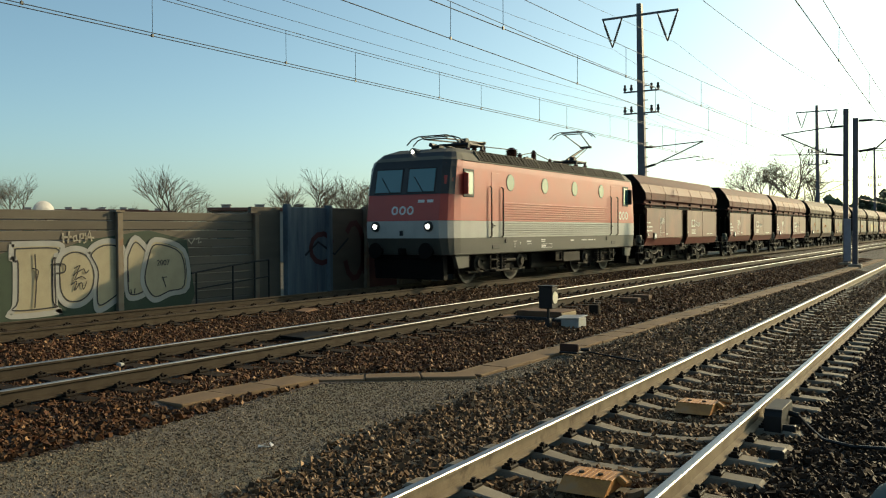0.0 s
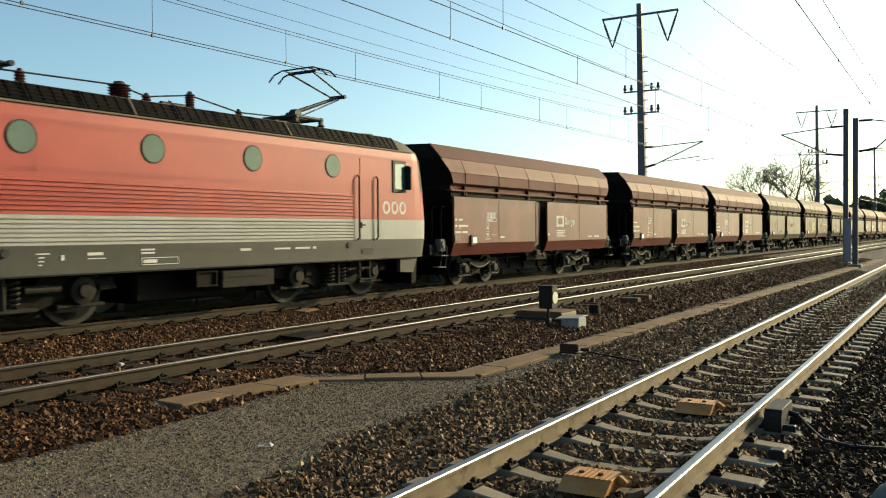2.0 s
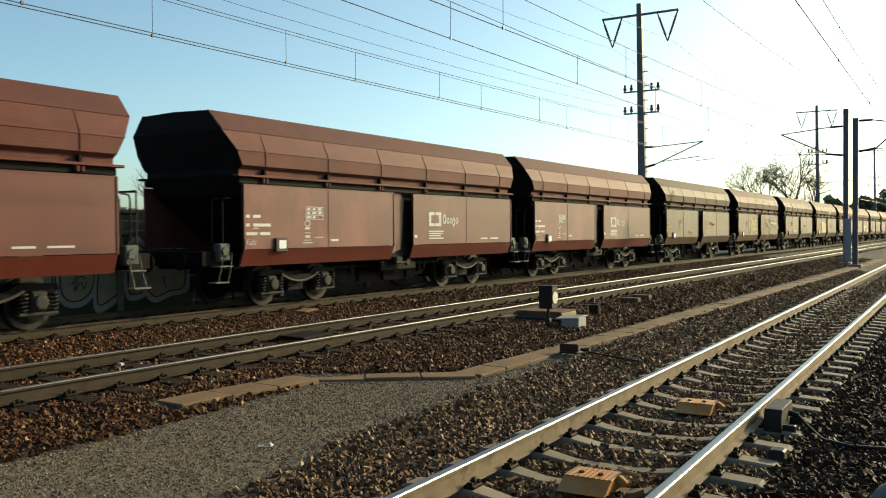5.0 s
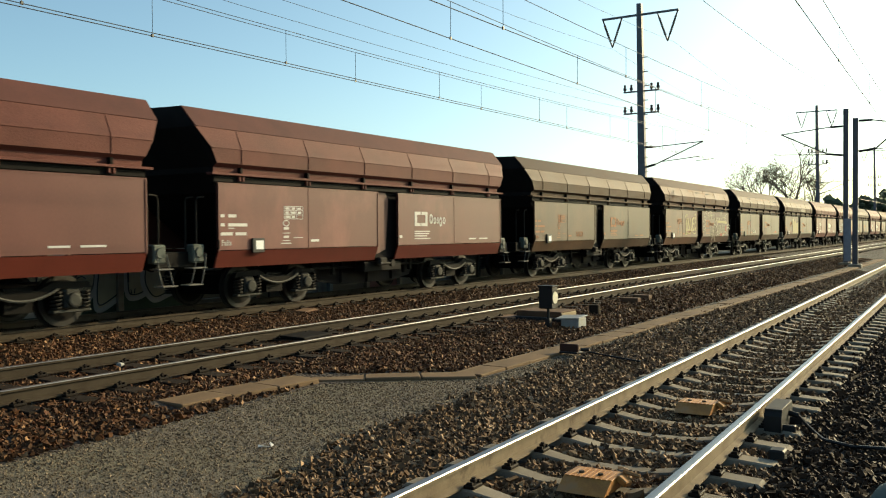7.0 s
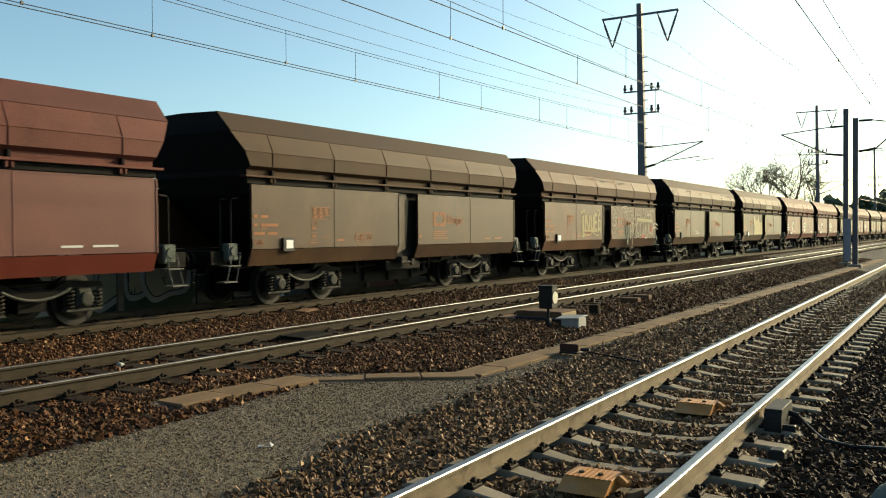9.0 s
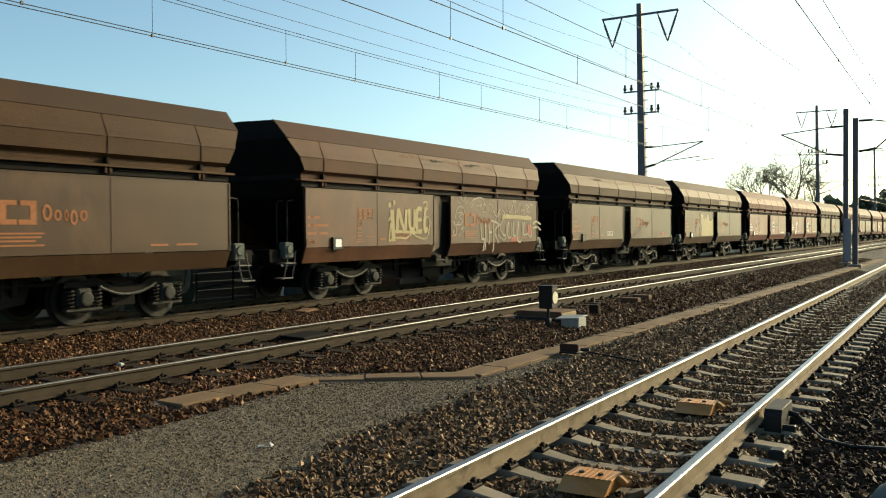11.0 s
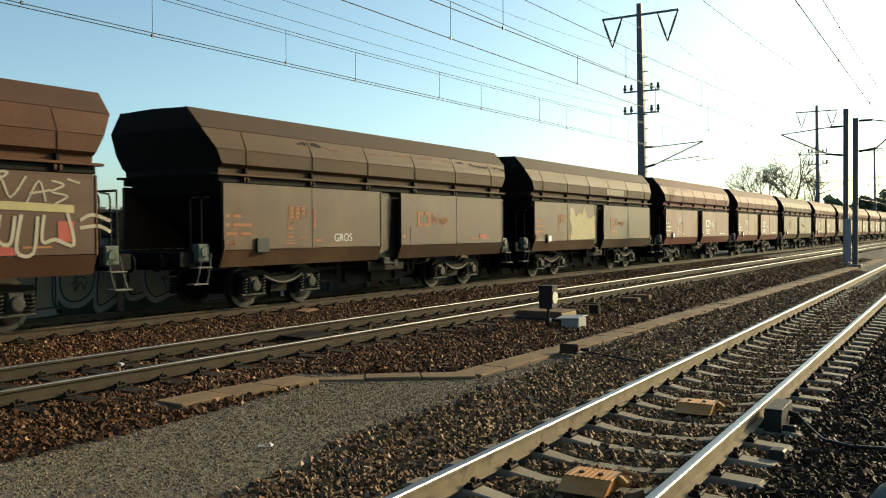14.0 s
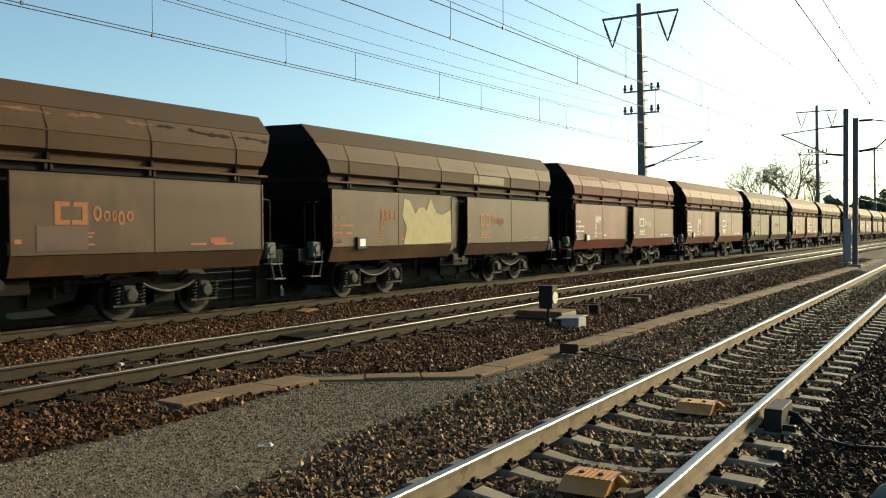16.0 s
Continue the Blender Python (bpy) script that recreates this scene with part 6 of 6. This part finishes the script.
    # thin tags and outlined letters on the second door
    for q in [[(6.51, 1.97), (6.64, 2.23), (6.84, 2.31), (7.04, 2.21), (6.96, 2.05)], [(6.64, 2.46), (6.8, 2.39)], [(6.84, 2.59), (6.92, 2.47)], [(7.13, 2.61), (7.0, 2.44)], [(7.21, 2.48), (7.09, 2.39)], [(6.67, 2.12), (6.92, 2.13), (6.75, 2.0), (6.92, 1.92), (6.83, 1.79), (6.59, 1.79)], [(6.43, 1.89), (6.55, 1.76), (6.75, 1.89)], [(6.55, 1.76), (6.59, 1.53), (6.47, 1.48)], [(7.04, 1.74), (6.83, 1.63), (6.75, 1.45)], [(6.91, 1.69), (6.99, 1.56)], [(7.73, 2.17), (7.86, 2.53), (8.04, 2.2)], [(7.73, 2.33), (8.08, 2.37)], [(8.13, 2.4), (8.31, 2.35), (8.26, 2.18), (8.11, 2.21), (8.13, 2.4)], [(7.38, 2.38), (7.64, 2.54), (8.04, 2.59), (8.22, 2.48), (8.18, 2.4)], [(7.42, 2.27), (7.55, 2.41)], [(8.59, 2.13), (8.73, 2.36), (8.5, 2.41)], [(8.78, 2.22), (8.97, 2.05), (9.22, 2.29)], [(8.87, 1.94), (9.22, 2.14)], [(9.37, 2.26), (9.52, 2.15), (9.41, 2.09), (9.32, 2.17), (9.47, 2.29)], [(9.62, 2.3), (9.77, 2.15), (9.57, 2.09)], [(9.72, 2.44), (9.87, 2.15), (10.14, 2.45), (10.3, 2.16), (10.57, 2.5)], [(10.17, 2.46), (10.09, 2.54), (10.27, 2.55), (10.17, 2.46)], [(10.57, 2.08), (10.79, 2.44), (10.9, 2.11)], [(10.62, 2.23), (11.01, 2.3)], [(11.01, 2.45), (11.24, 2.39), (11.01, 2.27), (11.3, 2.21), (11.07, 2.08)], [(11.3, 2.49), (11.53, 2.43)], [(6.47, 1.64), (6.39, 1.53)], [(9.26, 1.4), (9.45, 1.31), (9.66, 1.4)], [(9.06, 1.49), (9.3, 1.37)]]:
        part("graffiti_tag", stroke(soft(q), 0.034), SPRAYW, w, at=at)
    for q in [[(7.99, 1.82), (8.05, 1.36), (8.21, 1.36), (8.13, 1.0)], [(8.26, 1.82), (8.28, 1.33), (8.25, 1.03)], [(8.49, 1.8), (8.51, 1.19)], [(8.49, 1.55), (8.68, 1.57)], [(8.77, 1.83), (8.79, 1.18), (8.71, 0.96)], [(9.11, 1.77), (8.87, 1.57), (9.11, 1.23)], [(8.63, 1.91), (8.97, 1.86), (9.21, 1.77)], [(9.39, 1.92), (9.21, 1.74), (9.36, 1.51), (9.61, 1.48), (9.66, 1.86)], [(9.77, 1.89), (9.71, 1.45), (9.94, 1.42), (10.0, 1.86)], [(10.13, 1.89), (10.08, 1.51), (10.29, 1.45), (10.37, 1.87)], [(10.48, 1.9), (10.39, 1.33), (10.67, 1.29), (10.76, 1.87)], [(10.87, 1.9), (10.83, 1.47), (11.06, 1.5), (11.4, 1.41), (11.29, 1.93)], [(11.52, 1.81), (11.76, 1.91), (12.12, 1.81)], [(11.52, 1.69), (11.88, 1.72), (12.12, 1.62)]]:
        part("graffiti_letter", stroke(soft(q), 0.06), SPRAYW, w, at=(0, -1.509, 0))
    part("graffiti_band", stroke([(9.36, 1.97), (9.51, 2.05), (10.51, 2.03), (11.41, 2.0)], 0.13), SPRAY, w, at=(0, -1.511, 0))
    part("red_patch", Geo().box((11.26, 0, 1.63), (0.3, 0.005, 0.34)), REDP, w, at=at)
    part("red_patch", Geo().box((10.18, 0, 1.32), (0.48, 0.005, 0.12)), REDP, w, at=at)
    # pale crown-shaped paint patch
    w = WAGONS[6]
    part("paint_patch", Geo().plate([(3.05, 2.45), (3.3, 2.4), (3.55, 2.05), (3.7, 2.2), (3.95, 2.25), (4.1, 2.15), (4.3, 2.5), (4.6, 2.1), (4.9, 2.05), (5.35, 2.2), (5.38, 1.3), (4.6, 1.27), (4.1, 1.27), (3.0, 1.27), (3.15, 1.7), (2.95, 2.0)], -0.003, 0.003), SPRAY, w, at=at)
    part("pale_hood_patch", Geo().box((7.6, -1.503, 3.12), (1.9, 0.02, 0.24)), mat("pale_primer", (0.16, 0.125, 0.09), (0.13, 0.1, 0.07), 0.6, 0, 4, 40, 0.03), w)
    # repaint patches and peeling on the sixth wagon
    w = WAGONS[5]
    part("repaint_patch", Geo().box((7.2, 0, 1.52), (0.95, 0.005, 0.4)), PATCH, w, at=at)
    part("red_patch", Geo().box((10.6, 0, 1.45), (0.4, 0.005, 0.11)), REDP, w, at=at)
    part("red_patch", Geo().box((2.86, 0, 1.9), (0.06, 0.005, 0.42)), REDP, w, at=at)
    for wi, lo, hi in ((5, 2.4, 11.5), (4, 4.0, 9.0), (7, 1.0, 5.0)):
        w = WAGONS[wi]
        pr = random.Random(wi)
        x, wob = lo, pr.uniform(0, 6)
        while x < hi:
            n = pr.randint(5, 13)
            row = []
            for i in range(n + 1):
                a = x + 0.085 * i
                mid = 0.3 + 0.09 * math.sin(a * 0.9 + wob) + 0.05 * math.sin(a * 3.7) + pr.uniform(-0.03, 0.03)
                half = 0.012 if i in (0, n) else pr.uniform(0.02, 0.075) + (0.07 if pr.random() < 0.3 else 0)
                row.append((a, mid - half, mid + half))
            vs = [(a, -(1.335 + 0.17 * f) - 0.007, 3.665 - 0.398 * f + 0.003) for a, f0, f1 in row for f in (f0, f1)]
            part("peeled_patch", Geo().add(vs, [(2 * i, 2 * i + 2, 2 * i + 3, 2 * i + 1) for i in range(n)]), RUSTPEEL if pr.random() < 0.6 else SOOT_SHADE, w)
            x += 0.085 * n + pr.uniform(0.02, 0.35)
    # the sixth wagon's placard frame is empty
    for o in WAGONS[5].children_recursive:
        if o.name.split(".")[0] == "placard":
            bpy.data.objects.remove(o)
            break
    # brakeman's platform railing at the rear end of two wagons
    for wi in (0, 4):
        xr = LEN_BODY + 0.5
        g = part("platform_railing", Geo().path([(xr, -1.25, 1.2), (xr, -1.25, 2.35), (xr, 1.25, 2.35), (xr, 1.25, 1.2)], 0.024, 8), GREYGEAR, WAGONS[wi], "dark tubular end platform railing")
        for z in (1.55, 1.95):
            part("cross_bar", Geo().tube((xr, -1.25, z), (xr, 1.25, z), 0.018, n=8), GREYGEAR, g)
        part("post", Geo().tube((xr, -0.45, 1.2), (xr, -0.45, 2.35), 0.02, n=8), GREYGEAR, g)
    for wi, m in ((3, ORMARK), (4, ORMARK), (5, WHITE)):
        part("stencilled_word", text_mesh("GROS", 0.26, m), None, WAGONS[wi], at=pose(3.55, -1.506, 1.38, 90))


wagon_graffiti()


# ---- behind the wall: bare trees, low roofs, far woods ----
BARK = mat("grey_brown_bark", (0.085, 0.068, 0.052), (0.05, 0.04, 0.03), 0.9, 0, 6, 50, 0.3, 0.01)
TWIG = mat("thin_brown_twigs", (0.165, 0.128, 0.0975), (0.105, 0.0825, 0.063), 0.9, 0, 6, 50, 0)
BUD = mat("pale_green_buds", (0.304, 0.285, 0.162), (0.19, 0.18, 0.095), 0.8, 0, 3, 30, 0, island=True, rand=0.4)
EVERG = mat("dark_far_foliage", (0.091, 0.109, 0.065), (0.052, 0.065, 0.0364), 0.9, 0, 0.5, 5, 0, island=True, rand=0.4)


def bare_tree(x, y, h, seed, label, spread=0.5, buds=False, group="bare trees", thick=1.0):
    r = random.Random(seed)
    t = thing("tree", (x, y, -0.4), label, "tree", group)
    trunk, twigs, leaf = Geo(), Geo(), Geo()

    def grow(p, d, ln, rad, lev):
        pts = [p]
        dd = d.copy()
        n = 3 if lev < 3 else 2
        for i in range(n):
            dd = (dd + Vector((r.uniform(-0.2, 0.2), r.uniform(-0.2, 0.2), r.uniform(-0.06, 0.1)))).normalized()
            pts.append(pts[-1] + dd * ln / n)
        g = trunk if lev < 2 else twigs
        for i in range(n):
            g.tube(pts[i], pts[i + 1], rad * (1 - 0.3 * i / n), rad * (1 - 0.3 * (i + 1) / n), n=6 if lev < 2 else 3, caps=False)
        if buds and lev >= 3:
            for q in pts[1:]:
                for _ in range(2):
                    c = q + Vector((r.uniform(-0.3, 0.3), r.uniform(-0.3, 0.3), r.uniform(-0.2, 0.3)))
                    s = r.uniform(0.04, 0.08)
                    leaf.add([c + Vector((r.uniform(-s, s), r.uniform(-s, s), r.uniform(-s, s))) for _ in range(4)], [(0, 1, 2), (0, 2, 3), (0, 3, 1), (1, 2, 3)])
        if lev >= 5:
            return
        k = r.choice((3, 4)) if lev < 4 else r.choice((2, 3))
        for i in range(k):
            q = pts[-1] if i == 0 or lev == 0 and r.random() < 0.3 else pts[r.randint(max(1, n - 1), n)]
            side = Vector((r.uniform(-1, 1), r.uniform(-1, 1), r.uniform(-0.35, 0.45)))
            nd = (dd + side * (spread + 0.12 + 0.08 * lev)).normalized()
            grow(q, nd, ln * r.uniform(0.62, 0.82), rad * 0.58, lev + 1)
    grow(Vector((0, 0, 0)), Vector((0, 0, 1)), h * 0.27, h * 0.016 * thick, 0)
    part("trunk", trunk, BARK, t)
    part("crown", twigs, TWIG, t, "many thin bare twigs")
    if buds:
        o = part("bud_haze", leaf, BUD, t, "pale spring buds")
    return t


def at_way(px_x, dist):
    """A place that far off, in the direction given by degrees left of the x axis."""
    a = radians(px_x)
    return dist * math.cos(a), dist * math.sin(a)


# (bearing from +x in degrees, distance, height, seed)
for b, d, h, sd, sp in ((57.3, 130, 11.5, 1, 0.55), (59.0, 140, 12.0, 2, 0.55), (52.8, 150, 8.5, 3, 0.5), (49.2, 62, 6.9, 4, 0.5), (48.2, 60, 5.6, 5, 0.45), (46.6, 58, 4.4, 6, 0.45), (41.4, 62, 6.6, 7, 0.5),
                        (40.1, 66, 7.2, 8, 0.5), (38.9, 62, 6.6, 9, 0.5), (36.9, 64, 6.5, 10, 0.5), (44.0, 60, 4.2, 11, 0.3), (50.6, 140, 7.5, 12, 0.5), (36.0, 70, 7.0, 19, 0.5)):
    x, y = at_way(b, d)
    bare_tree(x, y, h * 1.1, sd, "bare leafless tree behind the noise wall", sp)
for b, d, h, sd in ((10.1, 125, 17.0, 13), (11.3, 118, 14.0, 14), (9.0, 130, 14.0, 15)):
    x, y = at_way(b, d)
    bare_tree(x, y, h, sd, "bushy tree in pale spring bud beyond the train", 0.5, True, "budding trees")


def low_house(b, d, wdt, top, seed):
    r = random.Random(seed)
    x, y = at_way(b, d)
    hs = thing("house", pose(x, y, -0.4, 0, 0, b - 90), "low pale flat-roofed house seen over the wall", "house", "houses behind the wall")
    part("wall", Geo().box((0, 4, top / 2), (wdt, 8, top), None, 0.05), mat("pale_render", (0.266, 0.252, 0.224), (0.21, 0.196, 0.175), 0.9, 0, 0.6, 20, 0.1), hs)
    part("roof", Geo().box((0, 4, top + 0.12), (wdt + 0.5, 8.5, 0.24), None, 0.04), mat("red_brown_roof_edge", (0.2, 0.09, 0.065), (0.15, 0.07, 0.05), 0.8, 0, 1, 20, 0.1), hs)
    for i in range(3):
        xx = -wdt / 2 + wdt * (i + r.uniform(0.3, 0.7)) / 3
        part("chimney", Geo().box((xx, 1.0, top + 0.27), (0.6, 0.6, 0.3), None, 0.03).box((xx, 1.0, top + 0.44), (0.7, 0.7, 0.06)), mat("pale_chimney", (0.36, 0.344, 0.312), (0.288, 0.272, 0.248), 0.9, 0, 1, 20, 0.1), hs)
        w = part("window", Geo().box((xx, -0.01, top * 0.6), (1.1, 0.06, 1.2), None, 0.01), RUBBER, hs)
        part("pane", Geo().box((xx, -0.03, top * 0.6), (0.95, 0.05, 1.05)), GLASS, w)
    return hs


for b, d, wdt, top, sd in ((57.5, 95, 16, 4.2, 1), (53.3, 90, 9, 4.1, 2), (51.3, 92, 8, 4.05, 3), (43.2, 60, 7, 3.45, 4)):
    low_house(b, d, wdt, top, sd)
dx, dy = at_way(56.1, 60)
ds = thing("satellite_dish", pose(dx, dy, -0.4, 0, 0, 0), "large pale satellite dish on a short mast", "satellite dish")
part("mast", Geo().tube((0, 0, 0), (0, 0, 3.1), 0.06, n=8), MASTM, ds)
part("dish", Geo().lathe((0, 0, 3.3), [(-0.02, 0.0), (0.0, 0.35), (0.1, 0.62), (0.2, 0.78), (0.22, 0.78), (0.12, 0.6), (0.02, 0.34), (0.01, 0.0)], "Y", 24), mat("pale_dish_enamel", (0.5, 0.48, 0.45), (0.42, 0.4, 0.37), 0.5, 0, 3, 30, 0.02), ds)


def far_woods():
    r = np.random.RandomState(4)
    g = Geo()
    for i in range(2600):
        b = radians(r.uniform(1.0, 8.2))
        d = r.uniform(270, 330)
        top = 10.5 + 1.5 * math.sin(b * 90) + 1.0 * math.sin(b * 230 + 1)
        z = -0.5 + top * r.uniform(0, 1) ** 0.7
        c = Vector((d * math.cos(b), d * math.sin(b), z))
        s = r.uniform(0.6, 1.5)
        vs = [c + Vector(v) * s * r.uniform(0.6, 1.3) for v in ((1, 0, 0), (-1, 0, 0), (0, 1, 0), (0, -1, 0), (0, 0, 1), (0, 0, -1))]
        g.add(vs, [(0, 2, 4), (2, 1, 4), (1, 3, 4), (3, 0, 4), (2, 0, 5), (1, 2, 5), (3, 1, 5), (0, 3, 5)])
    me = bpy.data.meshes.new("far_woods")
    me.from_pydata(g.v, [], g.f)
    me.materials.append(EVERG)
    tagged(new("far_woods", me), "dark wooded rise far along the line", "woods", kind="stuff")


far_woods()


# ---- loose stones ----
def stones(name, m, label, place, n, seed, r0, r1, shape):
    """Many small stones as one mesh: each a squashed, jittered solid at a random turn."""
    rs = np.random.RandomState(seed)
    if shape == 12:
        base = np.array([(a, b, c) for a in (-1, 1) for b in (-1, 1) for c in (-1, 1)]) / 3 ** 0.5 * 1.1
        tri = np.array([(0, 1, 3), (0, 3, 2), (4, 6, 7), (4, 7, 5), (0, 4, 5), (0, 5, 1), (2, 3, 7), (2, 7, 6), (0, 2, 6), (0, 6, 4), (1, 5, 7), (1, 7, 3)])
    else:
        base = np.array([(1, 0, 0), (-1, 0, 0), (0, 1, 0), (0, -1, 0), (0, 0, 1), (0, 0, -1)], float)
        tri = np.array([(0, 2, 4), (2, 1, 4), (1, 3, 4), (3, 0, 4), (2, 0, 5), (1, 2, 5), (3, 1, 5), (0, 3, 5)])
    xy = place(rs, n)
    n = len(xy)
    z = np.array([ground_z(a, b) for a, b in xy])
    z = z + 0.012 * (np.abs(xy[:, 1] - (2.51 + 0.0201 * xy[:, 0])) < 0.68)   # cribs lie lower between the rails
    rad = rs.uniform(r0, r1, n) * np.where(rs.rand(n) < 0.12, 1.35, 1.0)
    v = base[None] * rs.uniform(0.62, 1.3, (n, len(base), 1)) + rs.uniform(-0.16, 0.16, (n, len(base), 3))
    v = v * (rs.uniform([0.8, 0.5, 0.35], [1.65, 1.15, 0.8], (n, 3)) * rad[:, None])[:, None, :]
    q = rs.normal(size=(n, 4))
    q /= np.linalg.norm(q, axis=1)[:, None]
    w, x, y, k = q.T
    rot = np.stack([1 - 2 * (y * y + k * k), 2 * (x * y - k * w), 2 * (x * k + y * w), 2 * (x * y + k * w), 1 - 2 * (x * x + k * k), 2 * (y * k - x * w), 2 * (x * k - y * w), 2 * (y * k + x * w), 1 - 2 * (x * x + y * y)], -1).reshape(n, 3, 3)
    v = np.einsum("nij,nkj->nki", rot, v)
    v += np.stack([xy[:, 0], xy[:, 1], z + rad * rs.uniform(-0.1, 0.55, n)], -1)[:, None, :]
    f = (tri[None] + (np.arange(n) * len(base))[:, None, None]).reshape(-1, 3)
    me = bpy.data.meshes.new(name)
    me.vertices.add(n * len(base))
    me.vertices.foreach_set("co", v.reshape(-1))
    me.loops.add(len(f) * 3)
    me.loops.foreach_set("vertex_index", f.reshape(-1))
    me.polygons.add(len(f))
    me.polygons.foreach_set("loop_start", np.arange(len(f)) * 3)
    me.polygons.foreach_set("loop_total", np.full(len(f), 3))
    me.update(calc_edges=True)
    me.shade_flat()
    me.materials.append(m)
    return tagged(new(name, me), label, "ballast", kind="stuff")


def near_band(x0, x1, lo=-1.2, hi=6.0, low_side=None):
    """Stones round the near track, clear of rails and sleeper tops."""
    def place(rs, n):
        x, y = rs.uniform(x0, x1, n), rs.uniform(lo, hi, n)
        c = y - (2.51 + 0.0201 * x)
        edge = np.interp(x, EDGE_X, EDGE_Y) + 0.04 * np.sin(x * 2.9 + 1) + rs.normal(0, 0.08, n)
        edge = np.maximum(edge, 2.51 + 0.0201 * x + 1.6)
        ph = (x + 1.25) % 0.63
        on = (np.minimum(ph, 0.63 - ph) < 0.105) & (np.abs(c) < 1.12) & (rs.rand(n) > 0.05)
        if low_side is not None:
            edge = np.where((c < -1.05 + rs.normal(0, 0.12, n)) == low_side, edge, -9)
        ok = (y < edge) & (np.abs(np.abs(c) - 0.75) > 0.08) & ~on & (y > 0.085 * x - 0.6) & (y < 1.75 * x + 0.5)
        return np.stack([x, y], -1)[ok]
    return place


def far_band(x0, x1):
    """Stones of the two further tracks, clear of their rails and the trough."""
    def place(rs, n):
        x, y = rs.uniform(x0, x1, n), rs.uniform(5.5, 13.5, n)
        lo = np.interp(x, (0, 5.5, 8.5, 8.75, 10.1, 60), (6.97, 6.9, 7.1, 7.62, 6.02, 5.95)) + np.abs(rs.normal(0, 0.05, n))
        ok = (y > lo) & (np.abs(np.abs(y - YB) - 0.75) > 0.085) & (np.abs(y - (YA - 0.75)) > 0.085) & (y < 1.75 * x + 0.5)
        ph = (x - 1.0) % 0.63
        on = (np.minimum(ph, 0.63 - ph) < 0.13) & (np.abs(y - YB) < 1.25) & (rs.rand(n) > 0.25)
        slab = ((x > 6.3) & (x < 8.8) & (np.abs(y - (7.5 - 0.065 * (x - 6.5))) < 0.25))
        return np.stack([x, y], -1)[ok & ~on & ~slab]
    return place


def grit_band(rs, n):
    x, y = rs.uniform(3.4, 17, n), rs.uniform(4.4, 7.2, n)
    hi = np.interp(x, FAR_X, FAR_Y)
    return np.stack([x, y], -1)[(y < hi) & (y > np.interp(x, EDGE_X, EDGE_Y) - 0.1) & (y < 1.75 * x + 0.5)]


stones("ballast_stones", STONE_G, "loose angular grey-brown ballast stones of the near track", near_band(3.2, 15, low_side=False), 84000, 1, 0.019, 0.037, 12)
stones("ballast_stones", STONE_G, "loose angular grey-brown ballast stones further along the near track", near_band(15, 45, low_side=False), 60000, 2, 0.026, 0.046, 8)
# outer side: the shade lying there is put into the stones' colour
stones("ballast_stones", STONE_D, "ballast stones on the outer side of the near track, shade put into their colour", near_band(4.0, 40, -1.2, 2.6, True), 70000, 6, 0.02, 0.04, 12)
stones("ballast_stones", STONE_R, "rusty brown angular ballast stones of the far tracks", far_band(3.5, 17), 76000, 3, 0.021, 0.04, 12)
stones("ballast_stones", STONE_R, "rusty brown ballast stones further along the far tracks", far_band(17, 60), 76000, 4, 0.03, 0.055, 8)
stones("grit", mat("grey_grit_grain", (0.23, 0.177, 0.117), (0.072, 0.054, 0.036), 0.9, 0, 9, 60, 0, rand=0.6, island=True), "fine grey grit of the path", grit_band, 70000, 5, 0.005, 0.013, 8)


def motions():
    for ob, x in TRAIN:
        walk(ob, [(t, Matrix.Translation((x - gone(t), YA, ZA))) for t in [i * 0.5 for i in range(33)]])
        r = 0.62 if ob.name.startswith("electric") else 0.45
        a = rnd.uniform(0, 6)
        step = 2 / FPS
        n = int(16.0 / step)
        rows = [(i * step, Matrix.Rotation(a - gone(i * step) / r, 4, "Y")) for i in range(n + 1)]
        for o in ob.children_recursive:
            if o.name.startswith("wheelset") and x < 125:
                m0 = Matrix.Translation(o.location)
                walk(o, [(t, m0 @ m) for t, m in rows])


motions()
